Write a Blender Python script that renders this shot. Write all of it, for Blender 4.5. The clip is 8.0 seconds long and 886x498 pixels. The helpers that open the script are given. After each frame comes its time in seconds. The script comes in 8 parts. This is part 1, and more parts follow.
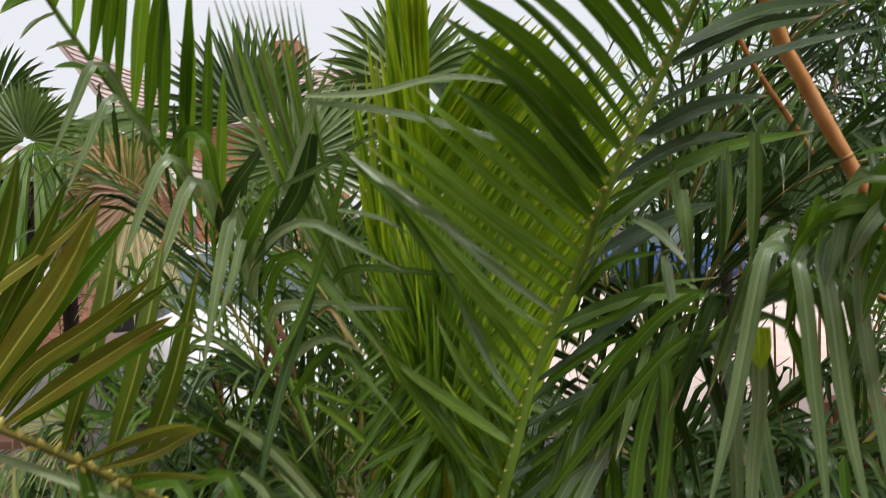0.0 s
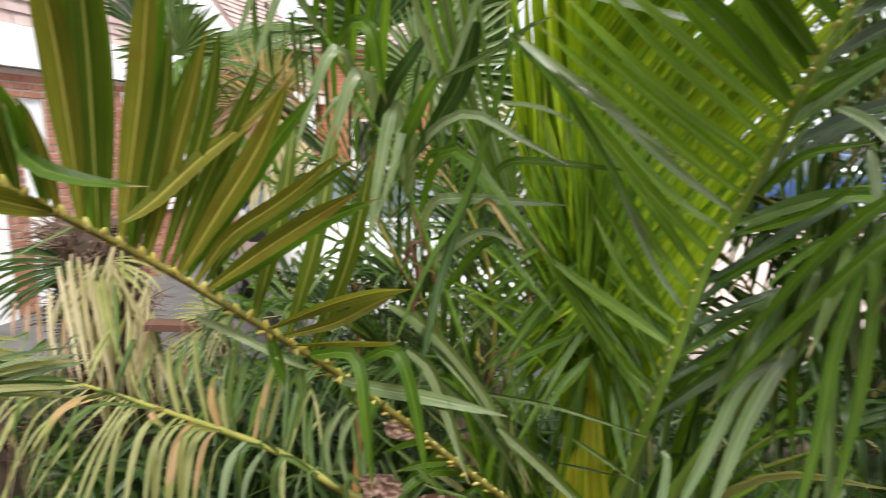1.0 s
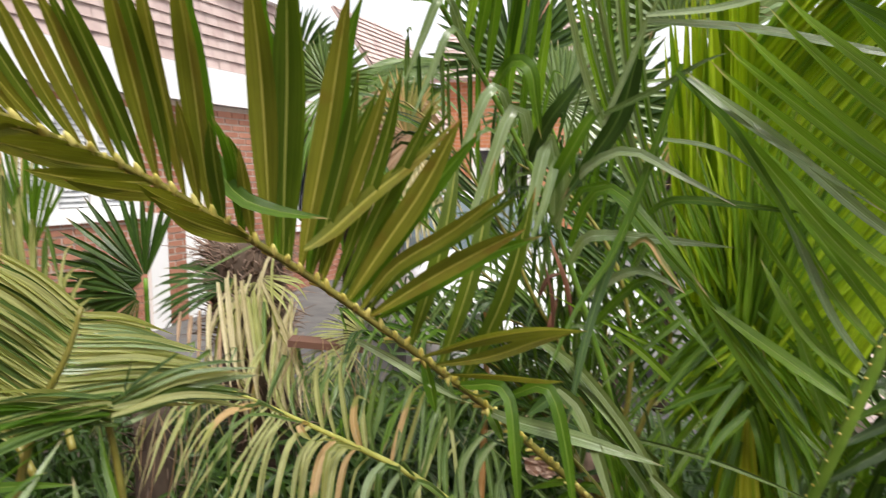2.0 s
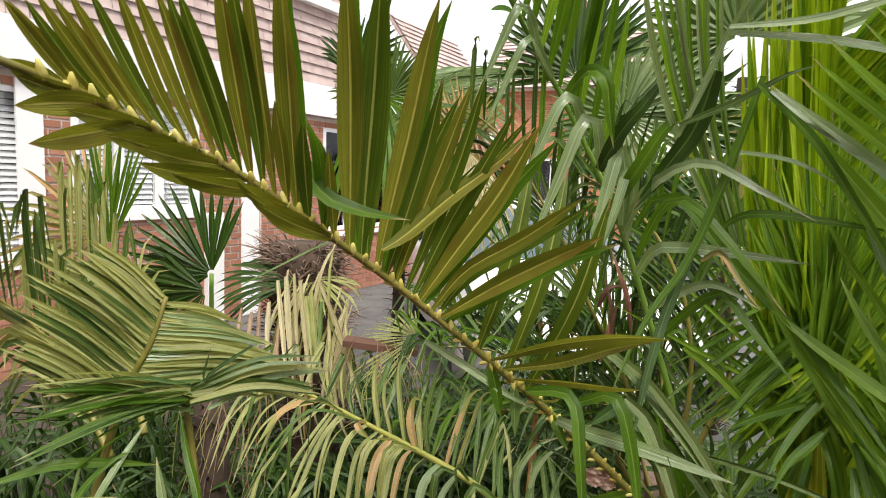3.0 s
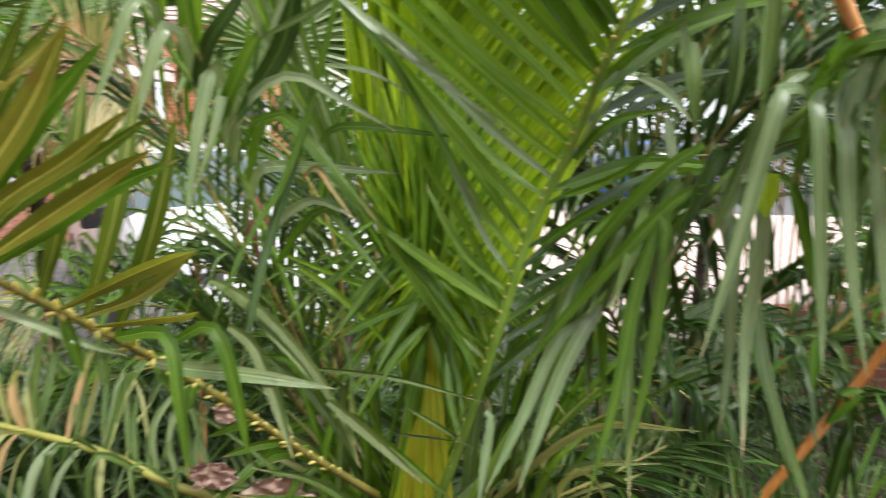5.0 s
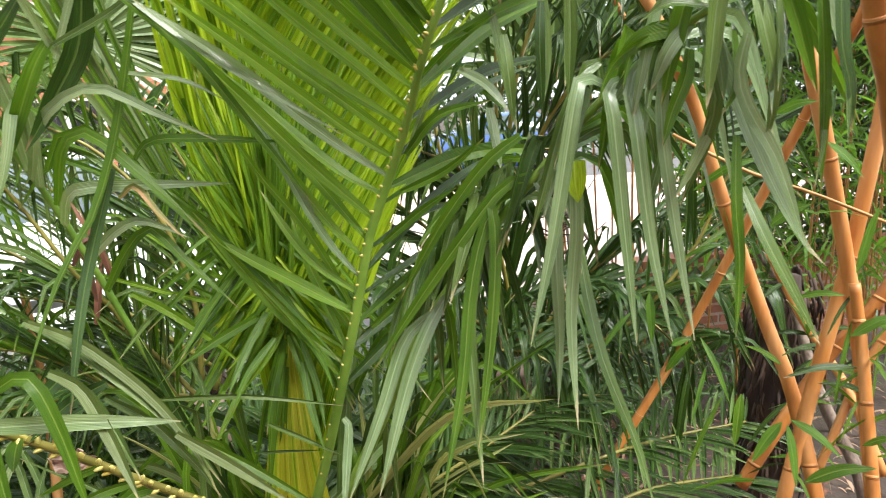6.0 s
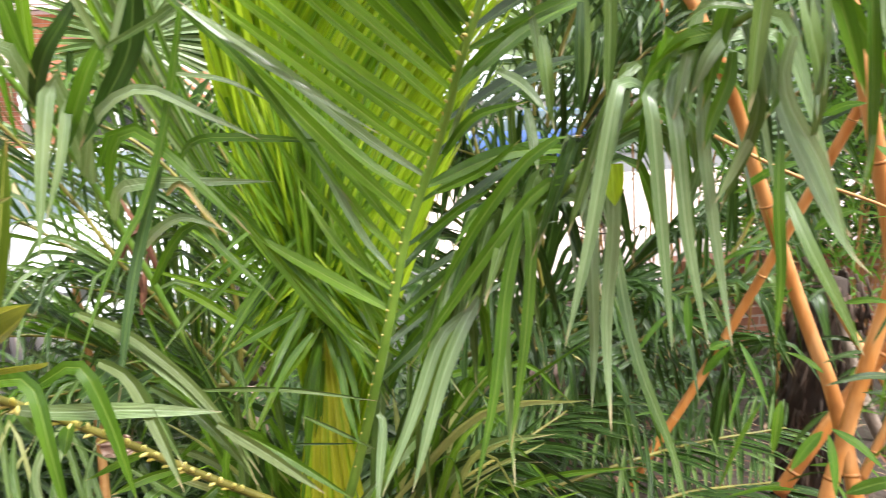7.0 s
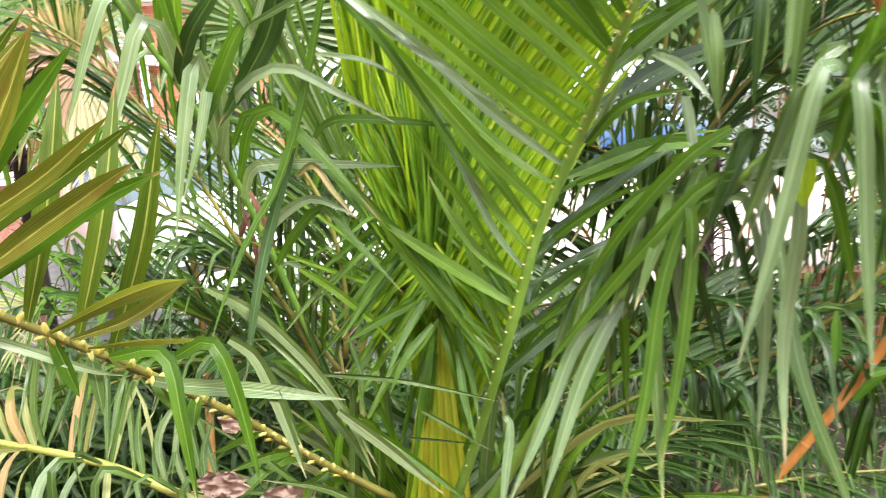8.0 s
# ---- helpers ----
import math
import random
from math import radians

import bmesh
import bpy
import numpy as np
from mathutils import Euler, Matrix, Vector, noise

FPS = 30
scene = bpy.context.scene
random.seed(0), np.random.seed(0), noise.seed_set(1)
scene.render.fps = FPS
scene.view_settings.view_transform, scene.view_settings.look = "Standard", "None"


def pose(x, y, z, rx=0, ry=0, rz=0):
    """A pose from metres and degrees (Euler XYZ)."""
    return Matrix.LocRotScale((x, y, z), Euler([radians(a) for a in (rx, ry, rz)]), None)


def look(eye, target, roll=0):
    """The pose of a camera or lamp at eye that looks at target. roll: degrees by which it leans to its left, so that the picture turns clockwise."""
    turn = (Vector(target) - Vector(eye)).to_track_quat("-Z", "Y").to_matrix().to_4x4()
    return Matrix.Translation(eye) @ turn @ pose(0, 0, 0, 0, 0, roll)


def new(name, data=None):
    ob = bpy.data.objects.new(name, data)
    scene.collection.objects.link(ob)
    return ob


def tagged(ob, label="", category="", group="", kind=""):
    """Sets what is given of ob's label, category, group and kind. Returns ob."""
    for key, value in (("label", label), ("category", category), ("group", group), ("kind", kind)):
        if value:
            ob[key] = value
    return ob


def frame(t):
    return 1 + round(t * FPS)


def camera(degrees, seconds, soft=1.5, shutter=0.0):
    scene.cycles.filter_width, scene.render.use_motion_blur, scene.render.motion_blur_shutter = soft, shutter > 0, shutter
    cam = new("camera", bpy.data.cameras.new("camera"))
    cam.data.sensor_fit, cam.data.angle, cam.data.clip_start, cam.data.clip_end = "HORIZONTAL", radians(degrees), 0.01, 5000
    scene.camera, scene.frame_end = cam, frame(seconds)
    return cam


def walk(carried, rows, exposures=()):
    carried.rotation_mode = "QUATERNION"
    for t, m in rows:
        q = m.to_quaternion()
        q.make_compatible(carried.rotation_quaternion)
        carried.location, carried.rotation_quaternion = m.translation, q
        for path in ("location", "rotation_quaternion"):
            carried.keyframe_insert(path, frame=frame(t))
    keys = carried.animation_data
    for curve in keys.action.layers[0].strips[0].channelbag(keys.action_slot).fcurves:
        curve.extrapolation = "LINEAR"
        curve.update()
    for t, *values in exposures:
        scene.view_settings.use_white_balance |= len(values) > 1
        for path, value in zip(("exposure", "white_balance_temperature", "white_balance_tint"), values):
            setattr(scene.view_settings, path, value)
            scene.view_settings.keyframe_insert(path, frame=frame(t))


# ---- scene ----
# ---- camera ----
cam = camera(71.3, 8.0, 0.75, 0.5)
PATH = [
    (0, (0.0780, -0.0080, 1.8385), (-0.0530, 1.9841, 1.7191), -0.70),
    (0.5, (0.0080, -0.0355, 1.7918), (-0.1580, 1.9451, 1.5689), 0.35),
    (1, (-0.0140, -0.0181, 1.7799), (-0.4758, 1.8968, 1.4333), 0.09),
    (1.5, (-0.0540, -0.0252, 1.7773), (-0.7061, 1.8334, 1.4305), 1.20),
    (2, (-0.0710, -0.0465, 1.7924), (-0.8867, 1.7607, 1.5305), 0.86),
    (2.2, (-0.0770, -0.0563, 1.7949), (-0.9408, 1.7325, 1.5630), 0.59),
    (3.3, (-0.1050, -0.0813, 1.7782), (-1.0620, 1.6571, 1.5289), 2.75),
    (3.5, (-0.0980, -0.0676, 1.7715), (-1.0120, 1.6848, 1.4654), 2.71),
    (4, (-0.0670, -0.0333, 1.7577), (-0.7769, 1.8026, 1.4031), 3.21),
    (4.5, (-0.0150, -0.0069, 1.7453), (-0.3781, 1.9239, 1.3706), 2.04),
    (5, (0.0490, 0.0123, 1.7473), (0.0020, 1.9743, 1.3622), 1.13),
    (5.2, (0.0610, 0.0139, 1.7412), (0.1460, 1.9766, 1.3660), 0.23),
    (6.3, (0.1080, 0.0231, 1.7828), (0.4739, 1.9318, 1.3103), -3.03),
    (6.5, (0.1070, 0.0221, 1.7828), (0.4770, 1.9297, 1.3094), -2.92),
    (7, (0.1010, 0.0162, 1.7841), (0.3350, 1.9476, 1.3204), -2.73),
    (7.5, (0.0640, 0.0177, 1.7750), (0.1440, 1.9665, 1.3324), -2.18),
    (8, (0.0330, 0.0707, 1.7733), (-0.0070, 2.0135, 1.3000), -1.46),
]
walk(cam, [(t, look(eye, target, roll)) for t, eye, target, roll in PATH],
     exposures=[(0, -0.25, 6450, 10), (0.5, 0.0, 6450, 10), (1.0, 0.38, 6500, 10), (3.5, 0.28, 6650, 9), (4.5, 0.38, 6500, 10), (5.2, 0.7, 6300, 10), (6.4, 1.12, 6350, 10), (8, 1.42, 6200, 10)])

# ---- light: bright overcast daylight ----
world = bpy.data.worlds.new("sky")
scene.world = world
world.use_nodes = True
wn = world.node_tree.nodes
sky = wn.new("ShaderNodeTexSky")
sky.sky_type = 'NISHITA'
sky.sun_disc = False
sky.sun_elevation, sky.sun_rotation = radians(62), radians(150)
sky.air_density, sky.dust_density, sky.ozone_density = 1.0, 6.0, 1.0
wn["Background"].inputs["Strength"].default_value = 0.14
cloud = wn.new("ShaderNodeMix")
cloud.data_type = 'RGBA'
cloud.inputs[0].default_value = 0.85
cloud.inputs[7].default_value = (8.0, 8.1, 8.4, 1)
world.node_tree.links.new(sky.outputs[0], cloud.inputs[6])
world.node_tree.links.new(cloud.outputs[2], wn["Background"].inputs["Color"])

sun_data = bpy.data.lights.new("sun", 'SUN')
sun_data.energy, sun_data.angle, sun_data.color = 3.7, radians(20), (1.0, 0.97, 0.92)
sun = new("sun", sun_data)
sun.matrix_world = look((3.6, -2.0, 8.5), (0.2, 1.2, 1.2))


# ---- materials ----
def material(name):
    m = bpy.data.materials.new(name)
    m.use_nodes = True
    return m, m.node_tree.nodes, m.node_tree.links, m.node_tree.nodes["Principled BSDF"]


def ramp(nodes, stops):
    r = nodes.new("ShaderNodeValToRGB")
    while len(r.color_ramp.elements) < len(stops):
        r.color_ramp.elements.new(0.5)
    for e, (p, c) in zip(r.color_ramp.elements, stops):
        e.position, e.color = p, (*c, 1)
    return r


def maths(nodes, links, op, a, b=None, c=None):
    n = nodes.new("ShaderNodeMath")
    n.operation = op
    for i, v in enumerate((a, b, c)):
        if v is None:
            continue
        if isinstance(v, (int, float)):
            n.inputs[i].default_value = v
        else:
            links.new(v, n.inputs[i])
    return n.outputs[0]


def mixc(nodes, links, fac, a, b, blend='MIX'):
    n = nodes.new("ShaderNodeMix")
    n.data_type, n.blend_type = 'RGBA', blend
    for sock, v in ((n.inputs[0], fac), (n.inputs[6], a), (n.inputs[7], b)):
        if isinstance(v, (int, float)):
            sock.default_value = v
        elif isinstance(v, tuple):
            sock.default_value = (*v, 1)
        else:
            links.new(v, sock)
    return n.outputs[2]


def leaf_material(name, dark, light, rib, tip, rough=0.3, through_light=0.35, tip_at=0.93, blotch=0.0, blotch_col=(0.45, 0.25, 0.1), veins=16, coat=0.0, spec=0.4):
    """A palm or bamboo blade: parallel veins along it, a paler midrib, a dried tip."""
    m, nodes, links, bsdf = material(name)
    uv = nodes.new("ShaderNodeUVMap")
    sep = nodes.new("ShaderNodeSeparateXYZ")
    links.new(uv.outputs[0], sep.inputs[0])
    u, v = sep.outputs[0], sep.outputs[1]
    info = nodes.new("ShaderNodeObjectInfo")
    geo = nodes.new("ShaderNodeNewGeometry")
    vary = maths(nodes, links, 'FRACT', maths(nodes, links, 'ADD', info.outputs["Random"], geo.outputs["Random Per Island"]))
    coord = nodes.new("ShaderNodeTexCoord")
    big = nodes.new("ShaderNodeTexNoise")
    big.inputs["Scale"].default_value = 14
    big.inputs["Detail"].default_value = 3
    links.new(coord.outputs["Object"], big.inputs["Vector"])
    fac = maths(nodes, links, 'ADD', maths(nodes, links, 'MULTIPLY', vary, 0.65), maths(nodes, links, 'MULTIPLY', maths(nodes, links, 'SUBTRACT', big.outputs["Fac"], 0.32), 0.9))
    base = ramp(nodes, [(0.05, dark), (0.95, light)])
    links.new(fac, base.inputs[0])
    # parallel veins, slightly irregular
    wob = maths(nodes, links, 'MULTIPLY', big.outputs["Fac"], 0.05)
    wave = maths(nodes, links, 'SINE', maths(nodes, links, 'MULTIPLY', maths(nodes, links, 'ADD', u, wob), veins * 6.283))
    wave01 = maths(nodes, links, 'MULTIPLY_ADD', wave, 0.5, 0.5)
    col = mixc(nodes, links, maths(nodes, links, 'MULTIPLY', maths(nodes, links, 'MULTIPLY', wave01, big.outputs["Fac"]), 0.75), base.outputs[0], tuple(min(1, c * 1.25) for c in light))
    streak = nodes.new("ShaderNodeTexNoise")
    streak.inputs["Scale"].default_value, streak.inputs["Detail"].default_value = 1.0, 3.0
    along = nodes.new("ShaderNodeCombineXYZ")
    links.new(maths(nodes, links, 'MULTIPLY', u, 15.0), along.inputs[0])
    links.new(maths(nodes, links, 'MULTIPLY', v, 2.2), along.inputs[1])
    links.new(maths(nodes, links, 'MULTIPLY', vary, 40.0), along.inputs[2])
    links.new(along.outputs[0], streak.inputs["Vector"])
    sr = ramp(nodes, [(0.3, (0.5, 0.52, 0.5)), (0.5, (1.0, 1.0, 1.0)), (0.72, (1.5, 1.42, 1.45))])
    links.new(streak.outputs["Fac"], sr.inputs[0])
    col = mixc(nodes, links, 0.75, col, sr.outputs[0], 'MULTIPLY')
    fromrib = maths(nodes, links, 'ABSOLUTE', maths(nodes, links, 'SUBTRACT', u, 0.5))
    isrib = maths(nodes, links, 'LESS_THAN', fromrib, 0.045)
    col = mixc(nodes, links, maths(nodes, links, 'MULTIPLY', isrib, 0.85), col, rib)
    if blotch:
        spots = nodes.new("ShaderNodeTexNoise")
        spots.inputs["Scale"].default_value = 23
        spots.inputs["Detail"].default_value = 4
        links.new(coord.outputs["Object"], spots.inputs["Vector"])
        br = ramp(nodes, [(1 - blotch - 0.12, (0, 0, 0)), (1 - blotch + 0.05, (1, 1, 1))])
        links.new(maths(nodes, links, 'ADD', maths(nodes, links, 'MULTIPLY', spots.outputs["Fac"], 0.7), maths(nodes, links, 'MULTIPLY', vary, 0.4)), br.inputs[0])
        col = mixc(nodes, links, br.outputs[0], col, blotch_col)
    tipfac = nodes.new("ShaderNodeMapRange")
    tipfac.inputs[1].default_value, tipfac.inputs[2].default_value = tip_at, min(1.0, tip_at + 0.06)
    links.new(maths(nodes, links, 'ADD', v, maths(nodes, links, 'MULTIPLY', maths(nodes, links, 'SUBTRACT', vary, 0.5), 0.12)), tipfac.inputs[0])
    col = mixc(nodes, links, tipfac.outputs[0], col, tip)
    links.new(col, bsdf.inputs["Base Color"])
    bsdf.inputs["Roughness"].default_value = rough
    bsdf.inputs["Specular IOR Level"].default_value = spec
    bsdf.inputs["Coat Weight"].default_value, bsdf.inputs["Coat Roughness"].default_value = coat, 0.22
    bump = nodes.new("ShaderNodeBump")
    bump.inputs["Strength"].default_value = 0.4
    bump.inputs["Distance"].default_value = 0.0009
    links.new(maths(nodes, links, 'ADD', wave01, maths(nodes, links, 'MULTIPLY', streak.outputs["Fac"], 2.5)), bump.inputs["Height"])
    links.new(bump.outputs[0], bsdf.inputs["Normal"])
    trans = nodes.new("ShaderNodeBsdfTranslucent")
    links.new(mixc(nodes, links, 0.55, col, tuple(min(1, c * 1.6) for c in (light[0] * 1.1, light[1] * 1.15, light[2] * 0.5))), trans.inputs[0])
    mix = nodes.new("ShaderNodeMixShader")
    mix.inputs[0].default_value = through_light
    links.new(bsdf.outputs[0], mix.inputs[1])
    links.new(trans.outputs[0], mix.inputs[2])
    links.new(mix.outputs[0], nodes["Material Output"].inputs[0])
    return m


def plain(name, stops, scale=8.0, rough=0.6, metal=0.0, bump=0.0, stretch=(1, 1, 1), detail=5.0, spec=0.5):
    m, nodes, links, bsdf = material(name)
    coord = nodes.new("ShaderNodeTexCoord")
    mp = nodes.new("ShaderNodeMapping")
    mp.inputs["Scale"].default_value = stretch
    links.new(coord.outputs["Object"], mp.inputs["Vector"])
    n = nodes.new("ShaderNodeTexNoise")
    n.inputs["Scale"].default_value, n.inputs["Detail"].default_value = scale, detail
    links.new(mp.outputs[0], n.inputs["Vector"])
    info = nodes.new("ShaderNodeObjectInfo")
    geo = nodes.new("ShaderNodeNewGeometry")
    vary = maths(nodes, links, 'FRACT', maths(nodes, links, 'ADD', info.outputs["Random"], geo.outputs["Random Per Island"]))
    f = maths(nodes, links, 'ADD', maths(nodes, links, 'MULTIPLY', n.outputs["Fac"], 0.75), maths(nodes, links, 'MULTIPLY', vary, 0.25))
    r = ramp(nodes, stops)
    links.new(f, r.inputs[0])
    links.new(r.outputs[0], bsdf.inputs["Base Color"])
    bsdf.inputs["Roughness"].default_value, bsdf.inputs["Metallic"].default_value = rough, metal
    bsdf.inputs["Specular IOR Level"].default_value = spec
    if bump:
        b = nodes.new("ShaderNodeBump")
        b.inputs["Strength"].default_value, b.inputs["Distance"].default_value = 0.6, bump
        fine = nodes.new("ShaderNodeTexNoise")
        fine.inputs["Scale"].default_value, fine.inputs["Detail"].default_value = scale * 5, 6
        links.new(mp.outputs[0], fine.inputs["Vector"])
        links.new(fine.outputs["Fac"], b.inputs["Height"])
        links.new(b.outputs[0], bsdf.inputs["Normal"])
    return m


LEAF = leaf_material("leaf_green", (0.032, 0.088, 0.006), (0.10, 0.20, 0.012), (0.2, 0.30, 0.05), (0.42, 0.30, 0.14), 0.36, 0.4, veins=13)
LEAF_MAIN = leaf_material("leaf_fresh_green", (0.085, 0.19, 0.012), (0.2, 0.34, 0.03), (0.34, 0.45, 0.1), (0.42, 0.34, 0.14), 0.27, 0.45, veins=11)
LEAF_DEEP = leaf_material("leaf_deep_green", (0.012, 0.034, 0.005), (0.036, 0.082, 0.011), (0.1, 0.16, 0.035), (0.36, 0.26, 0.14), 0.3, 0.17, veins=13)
LEAF_OLIVE = leaf_material("leaf_olive", (0.075, 0.11, 0.008), (0.20, 0.20, 0.025), (0.55, 0.5, 0.12), (0.32, 0.17, 0.06), 0.34, 0.35, 0.97, 0.22, (0.17, 0.11, 0.018), veins=11)
LEAF_OLIVE_GREEN = leaf_material("leaf_olive_green", (0.035, 0.075, 0.005), (0.095, 0.14, 0.012), (0.4, 0.42, 0.1), (0.32, 0.17, 0.06), 0.34, 0.35, 0.97, veins=11)
LEAF_NEW = leaf_material("leaf_new", (0.20, 0.32, 0.008), (0.42, 0.56, 0.025), (0.44, 0.58, 0.06), (0.4, 0.4, 0.12), 0.42, 0.36, veins=9)
LEAF_YELLOW = leaf_material("leaf_yellow_sheath", (0.3, 0.34, 0.012), (0.48, 0.48, 0.03), (0.55, 0.55, 0.08), (0.35, 0.38, 0.06), 0.45, 0.4)
LEAF_PALE = leaf_material("leaf_pale_underside", (0.10, 0.18, 0.06), (0.26, 0.34, 0.16), (0.34, 0.43, 0.24), (0.5, 0.42, 0.25), 0.22, 0.3, veins=11, coat=0.45, spec=0.8)
# glossy green with part of the sky's sheen put into its pale, greyish base
LEAF_HANG = leaf_material("leaf_glossy_hanging", (0.07, 0.13, 0.04), (0.22, 0.31, 0.15), (0.3, 0.4, 0.2), (0.5, 0.42, 0.25), 0.22, 0.3, veins=13, coat=0.35, spec=0.8)
LEAF_STRAW = leaf_material("leaf_yellow_green", (0.17, 0.21, 0.05), (0.46, 0.47, 0.2), (0.5, 0.52, 0.28), (0.5, 0.4, 0.2), 0.4, 0.35, veins=9)
LEAF_FADED = leaf_material("leaf_fading", (0.12, 0.155, 0.035), (0.32, 0.3, 0.1), (0.45, 0.42, 0.2), (0.5, 0.3, 0.15), 0.45, 0.35, 0.9, 0.3, (0.58, 0.33, 0.16), veins=11)
LEAF_PEACH = leaf_material("leaf_peach", (0.36, 0.24, 0.09), (0.62, 0.42, 0.22), (0.6, 0.46, 0.26), (0.3, 0.32, 0.1), 0.45, 0.35, 0.6, veins=11)
LEAF_DULL = leaf_material("leaf_dull_green", (0.06, 0.10, 0.02), (0.14, 0.19, 0.055), (0.2, 0.26, 0.1), (0.4, 0.32, 0.16), 0.45, 0.3, veins=11, spec=0.4)
LEAF_DRY = leaf_material("leaf_dry", (0.38, 0.32, 0.17), (0.64, 0.58, 0.38), (0.6, 0.52, 0.34), (0.4, 0.25, 0.12), 0.6, 0.3)
DEADFAN = leaf_material("leaf_browned", (0.2, 0.12, 0.07), (0.46, 0.32, 0.22), (0.5, 0.36, 0.25), (0.3, 0.18, 0.1), 0.7, 0.25)
LEAF_GREY = leaf_material("leaf_grey_green", (0.038, 0.085, 0.016), (0.115, 0.18, 0.04), (0.2, 0.28, 0.12), (0.45, 0.38, 0.22), 0.3, 0.2, veins=13)
LEAF_BAMBOO = leaf_material("leaf_bamboo", (0.03, 0.10, 0.012), (0.13, 0.27, 0.03), (0.2, 0.34, 0.06), (0.45, 0.38, 0.2), 0.42, 0.45, 0.96)
RACHIS = plain("rachis_green", [(0.3, (0.10, 0.22, 0.02)), (0.7, (0.23, 0.38, 0.05))], 20, 0.4, 0, 0.0006)
RACHIS_OLIVE = plain("rachis_olive", [(0.3, (0.13, 0.12, 0.02)), (0.7, (0.27, 0.24, 0.05))], 20, 0.42, 0, 0.0006)
RACHIS_YELLOW = plain("rachis_yellow", [(0.3, (0.2, 0.22, 0.04)), (0.7, (0.34, 0.33, 0.07))], 20, 0.42, 0, 0.0006)
NODE_YELLOW = plain("leaf_base_yellow", [(0.3, (0.46, 0.38, 0.06)), (0.7, (0.62, 0.56, 0.18))], 60, 0.45)
CULM = plain("bamboo_culm", [(0.34, (0.3, 0.11, 0.022)), (0.5, (0.48, 0.19, 0.04)), (0.66, (0.62, 0.31, 0.11))], 30, 0.5, 0, 0.0008, (1, 1, 0.08))
CULM_RING = plain("bamboo_node", [(0.3, (0.2, 0.09, 0.02)), (0.7, (0.4, 0.2, 0.06))], 30, 0.6)
TWIG = plain("twig_orange", [(0.3, (0.34, 0.16, 0.04)), (0.7, (0.5, 0.27, 0.09))], 30, 0.55)
FIBRE = plain("trunk_fibre", [(0.3, (0.12, 0.075, 0.05)), (0.7, (0.36, 0.25, 0.2))], 25, 0.9, 0, 0.004)
BARK = plain("bark_grey", [(0.3, (0.13, 0.095, 0.07)), (0.7, (0.42, 0.34, 0.27))], 40, 0.85, 0, 0.006, (1, 1, 0.4))
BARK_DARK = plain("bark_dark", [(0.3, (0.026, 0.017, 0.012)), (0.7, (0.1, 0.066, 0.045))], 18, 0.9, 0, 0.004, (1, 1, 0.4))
DEADLEAF = plain("dead_leaf", [(0.3, (0.34, 0.22, 0.17)), (0.7, (0.62, 0.46, 0.38))], 30, 0.8, 0, 0.002)
SHEATH = plain("dead_sheath", [(0.3, (0.07, 0.028, 0.015)), (0.7, (0.22, 0.09, 0.05))], 25, 0.7, 0, 0.002, (1, 1, 0.3))
SOIL = plain("soil", [(0.25, (0.016, 0.012, 0.009)), (0.75, (0.075, 0.055, 0.042))], 7, 0.95, 0, 0.02)
PAVING = plain("paving_pink", [(0.3, (0.56, 0.43, 0.38)), (0.7, (0.74, 0.6, 0.55))], 3, 0.85, 0, 0.004)
ASPHALT = plain("asphalt", [(0.3, (0.08, 0.08, 0.08)), (0.7, (0.15, 0.145, 0.14))], 5, 0.9, 0, 0.004)
BRICK = plain("brick_red", [(0.25, (0.30, 0.12, 0.075)), (0.75, (0.48, 0.23, 0.15))], 6, 0.85, 0, 0.003)
BRICK_ORANGE = plain("brick_orange", [(0.25, (0.46, 0.17, 0.08)), (0.75, (0.62, 0.29, 0.16))], 6, 0.85, 0, 0.003)
MORTAR = plain("mortar", [(0.3, (0.42, 0.36, 0.31)), (0.7, (0.58, 0.5, 0.44))], 12, 0.95, 0, 0.003)
TILE = plain("clay_tile", [(0.25, (0.4, 0.29, 0.27)), (0.75, (0.58, 0.47, 0.44))], 5, 0.8, 0, 0.003)
WHITE = plain("white_paint", [(0.3, (0.82, 0.82, 0.83)), (0.7, (0.88, 0.88, 0.88))], 4, 0.4)
BLIND = plain("blind_slat", [(0.3, (0.76, 0.77, 0.8)), (0.7, (0.82, 0.83, 0.85))], 4, 0.5)
CARPAINT = plain("car_white", [(0.3, (0.76, 0.77, 0.79)), (0.7, (0.82, 0.83, 0.84))], 2, 0.18)
CARBLUE = plain("car_blue", [(0.3, (0.05, 0.1, 0.28)), (0.7, (0.08, 0.15, 0.36))], 2, 0.2)
RUBBER = plain("black_rubber", [(0.3, (0.015, 0.015, 0.016)), (0.7, (0.03, 0.03, 0.03))], 20, 0.7)
ALLOY = plain("alloy", [(0.3, (0.5, 0.5, 0.52)), (0.7, (0.62, 0.62, 0.63))], 10, 0.3, 0.9)
LAMP_RED = plain("lamp_red", [(0.3, (0.4, 0.02, 0.02)), (0.7, (0.5, 0.03, 0.03))], 10, 0.2)
WOOD_TAN = plain("tan_timber", [(0.3, (0.16, 0.1, 0.05)), (0.7, (0.34, 0.23, 0.13))], 6, 0.8, 0, 0.003, (0.2, 1, 1))
WOOD = plain("weathered_wood", [(0.3, (0.06, 0.028, 0.018)), (0.7, (0.16, 0.075, 0.05))], 6, 0.8, 0, 0.003, (0.2, 1, 1))


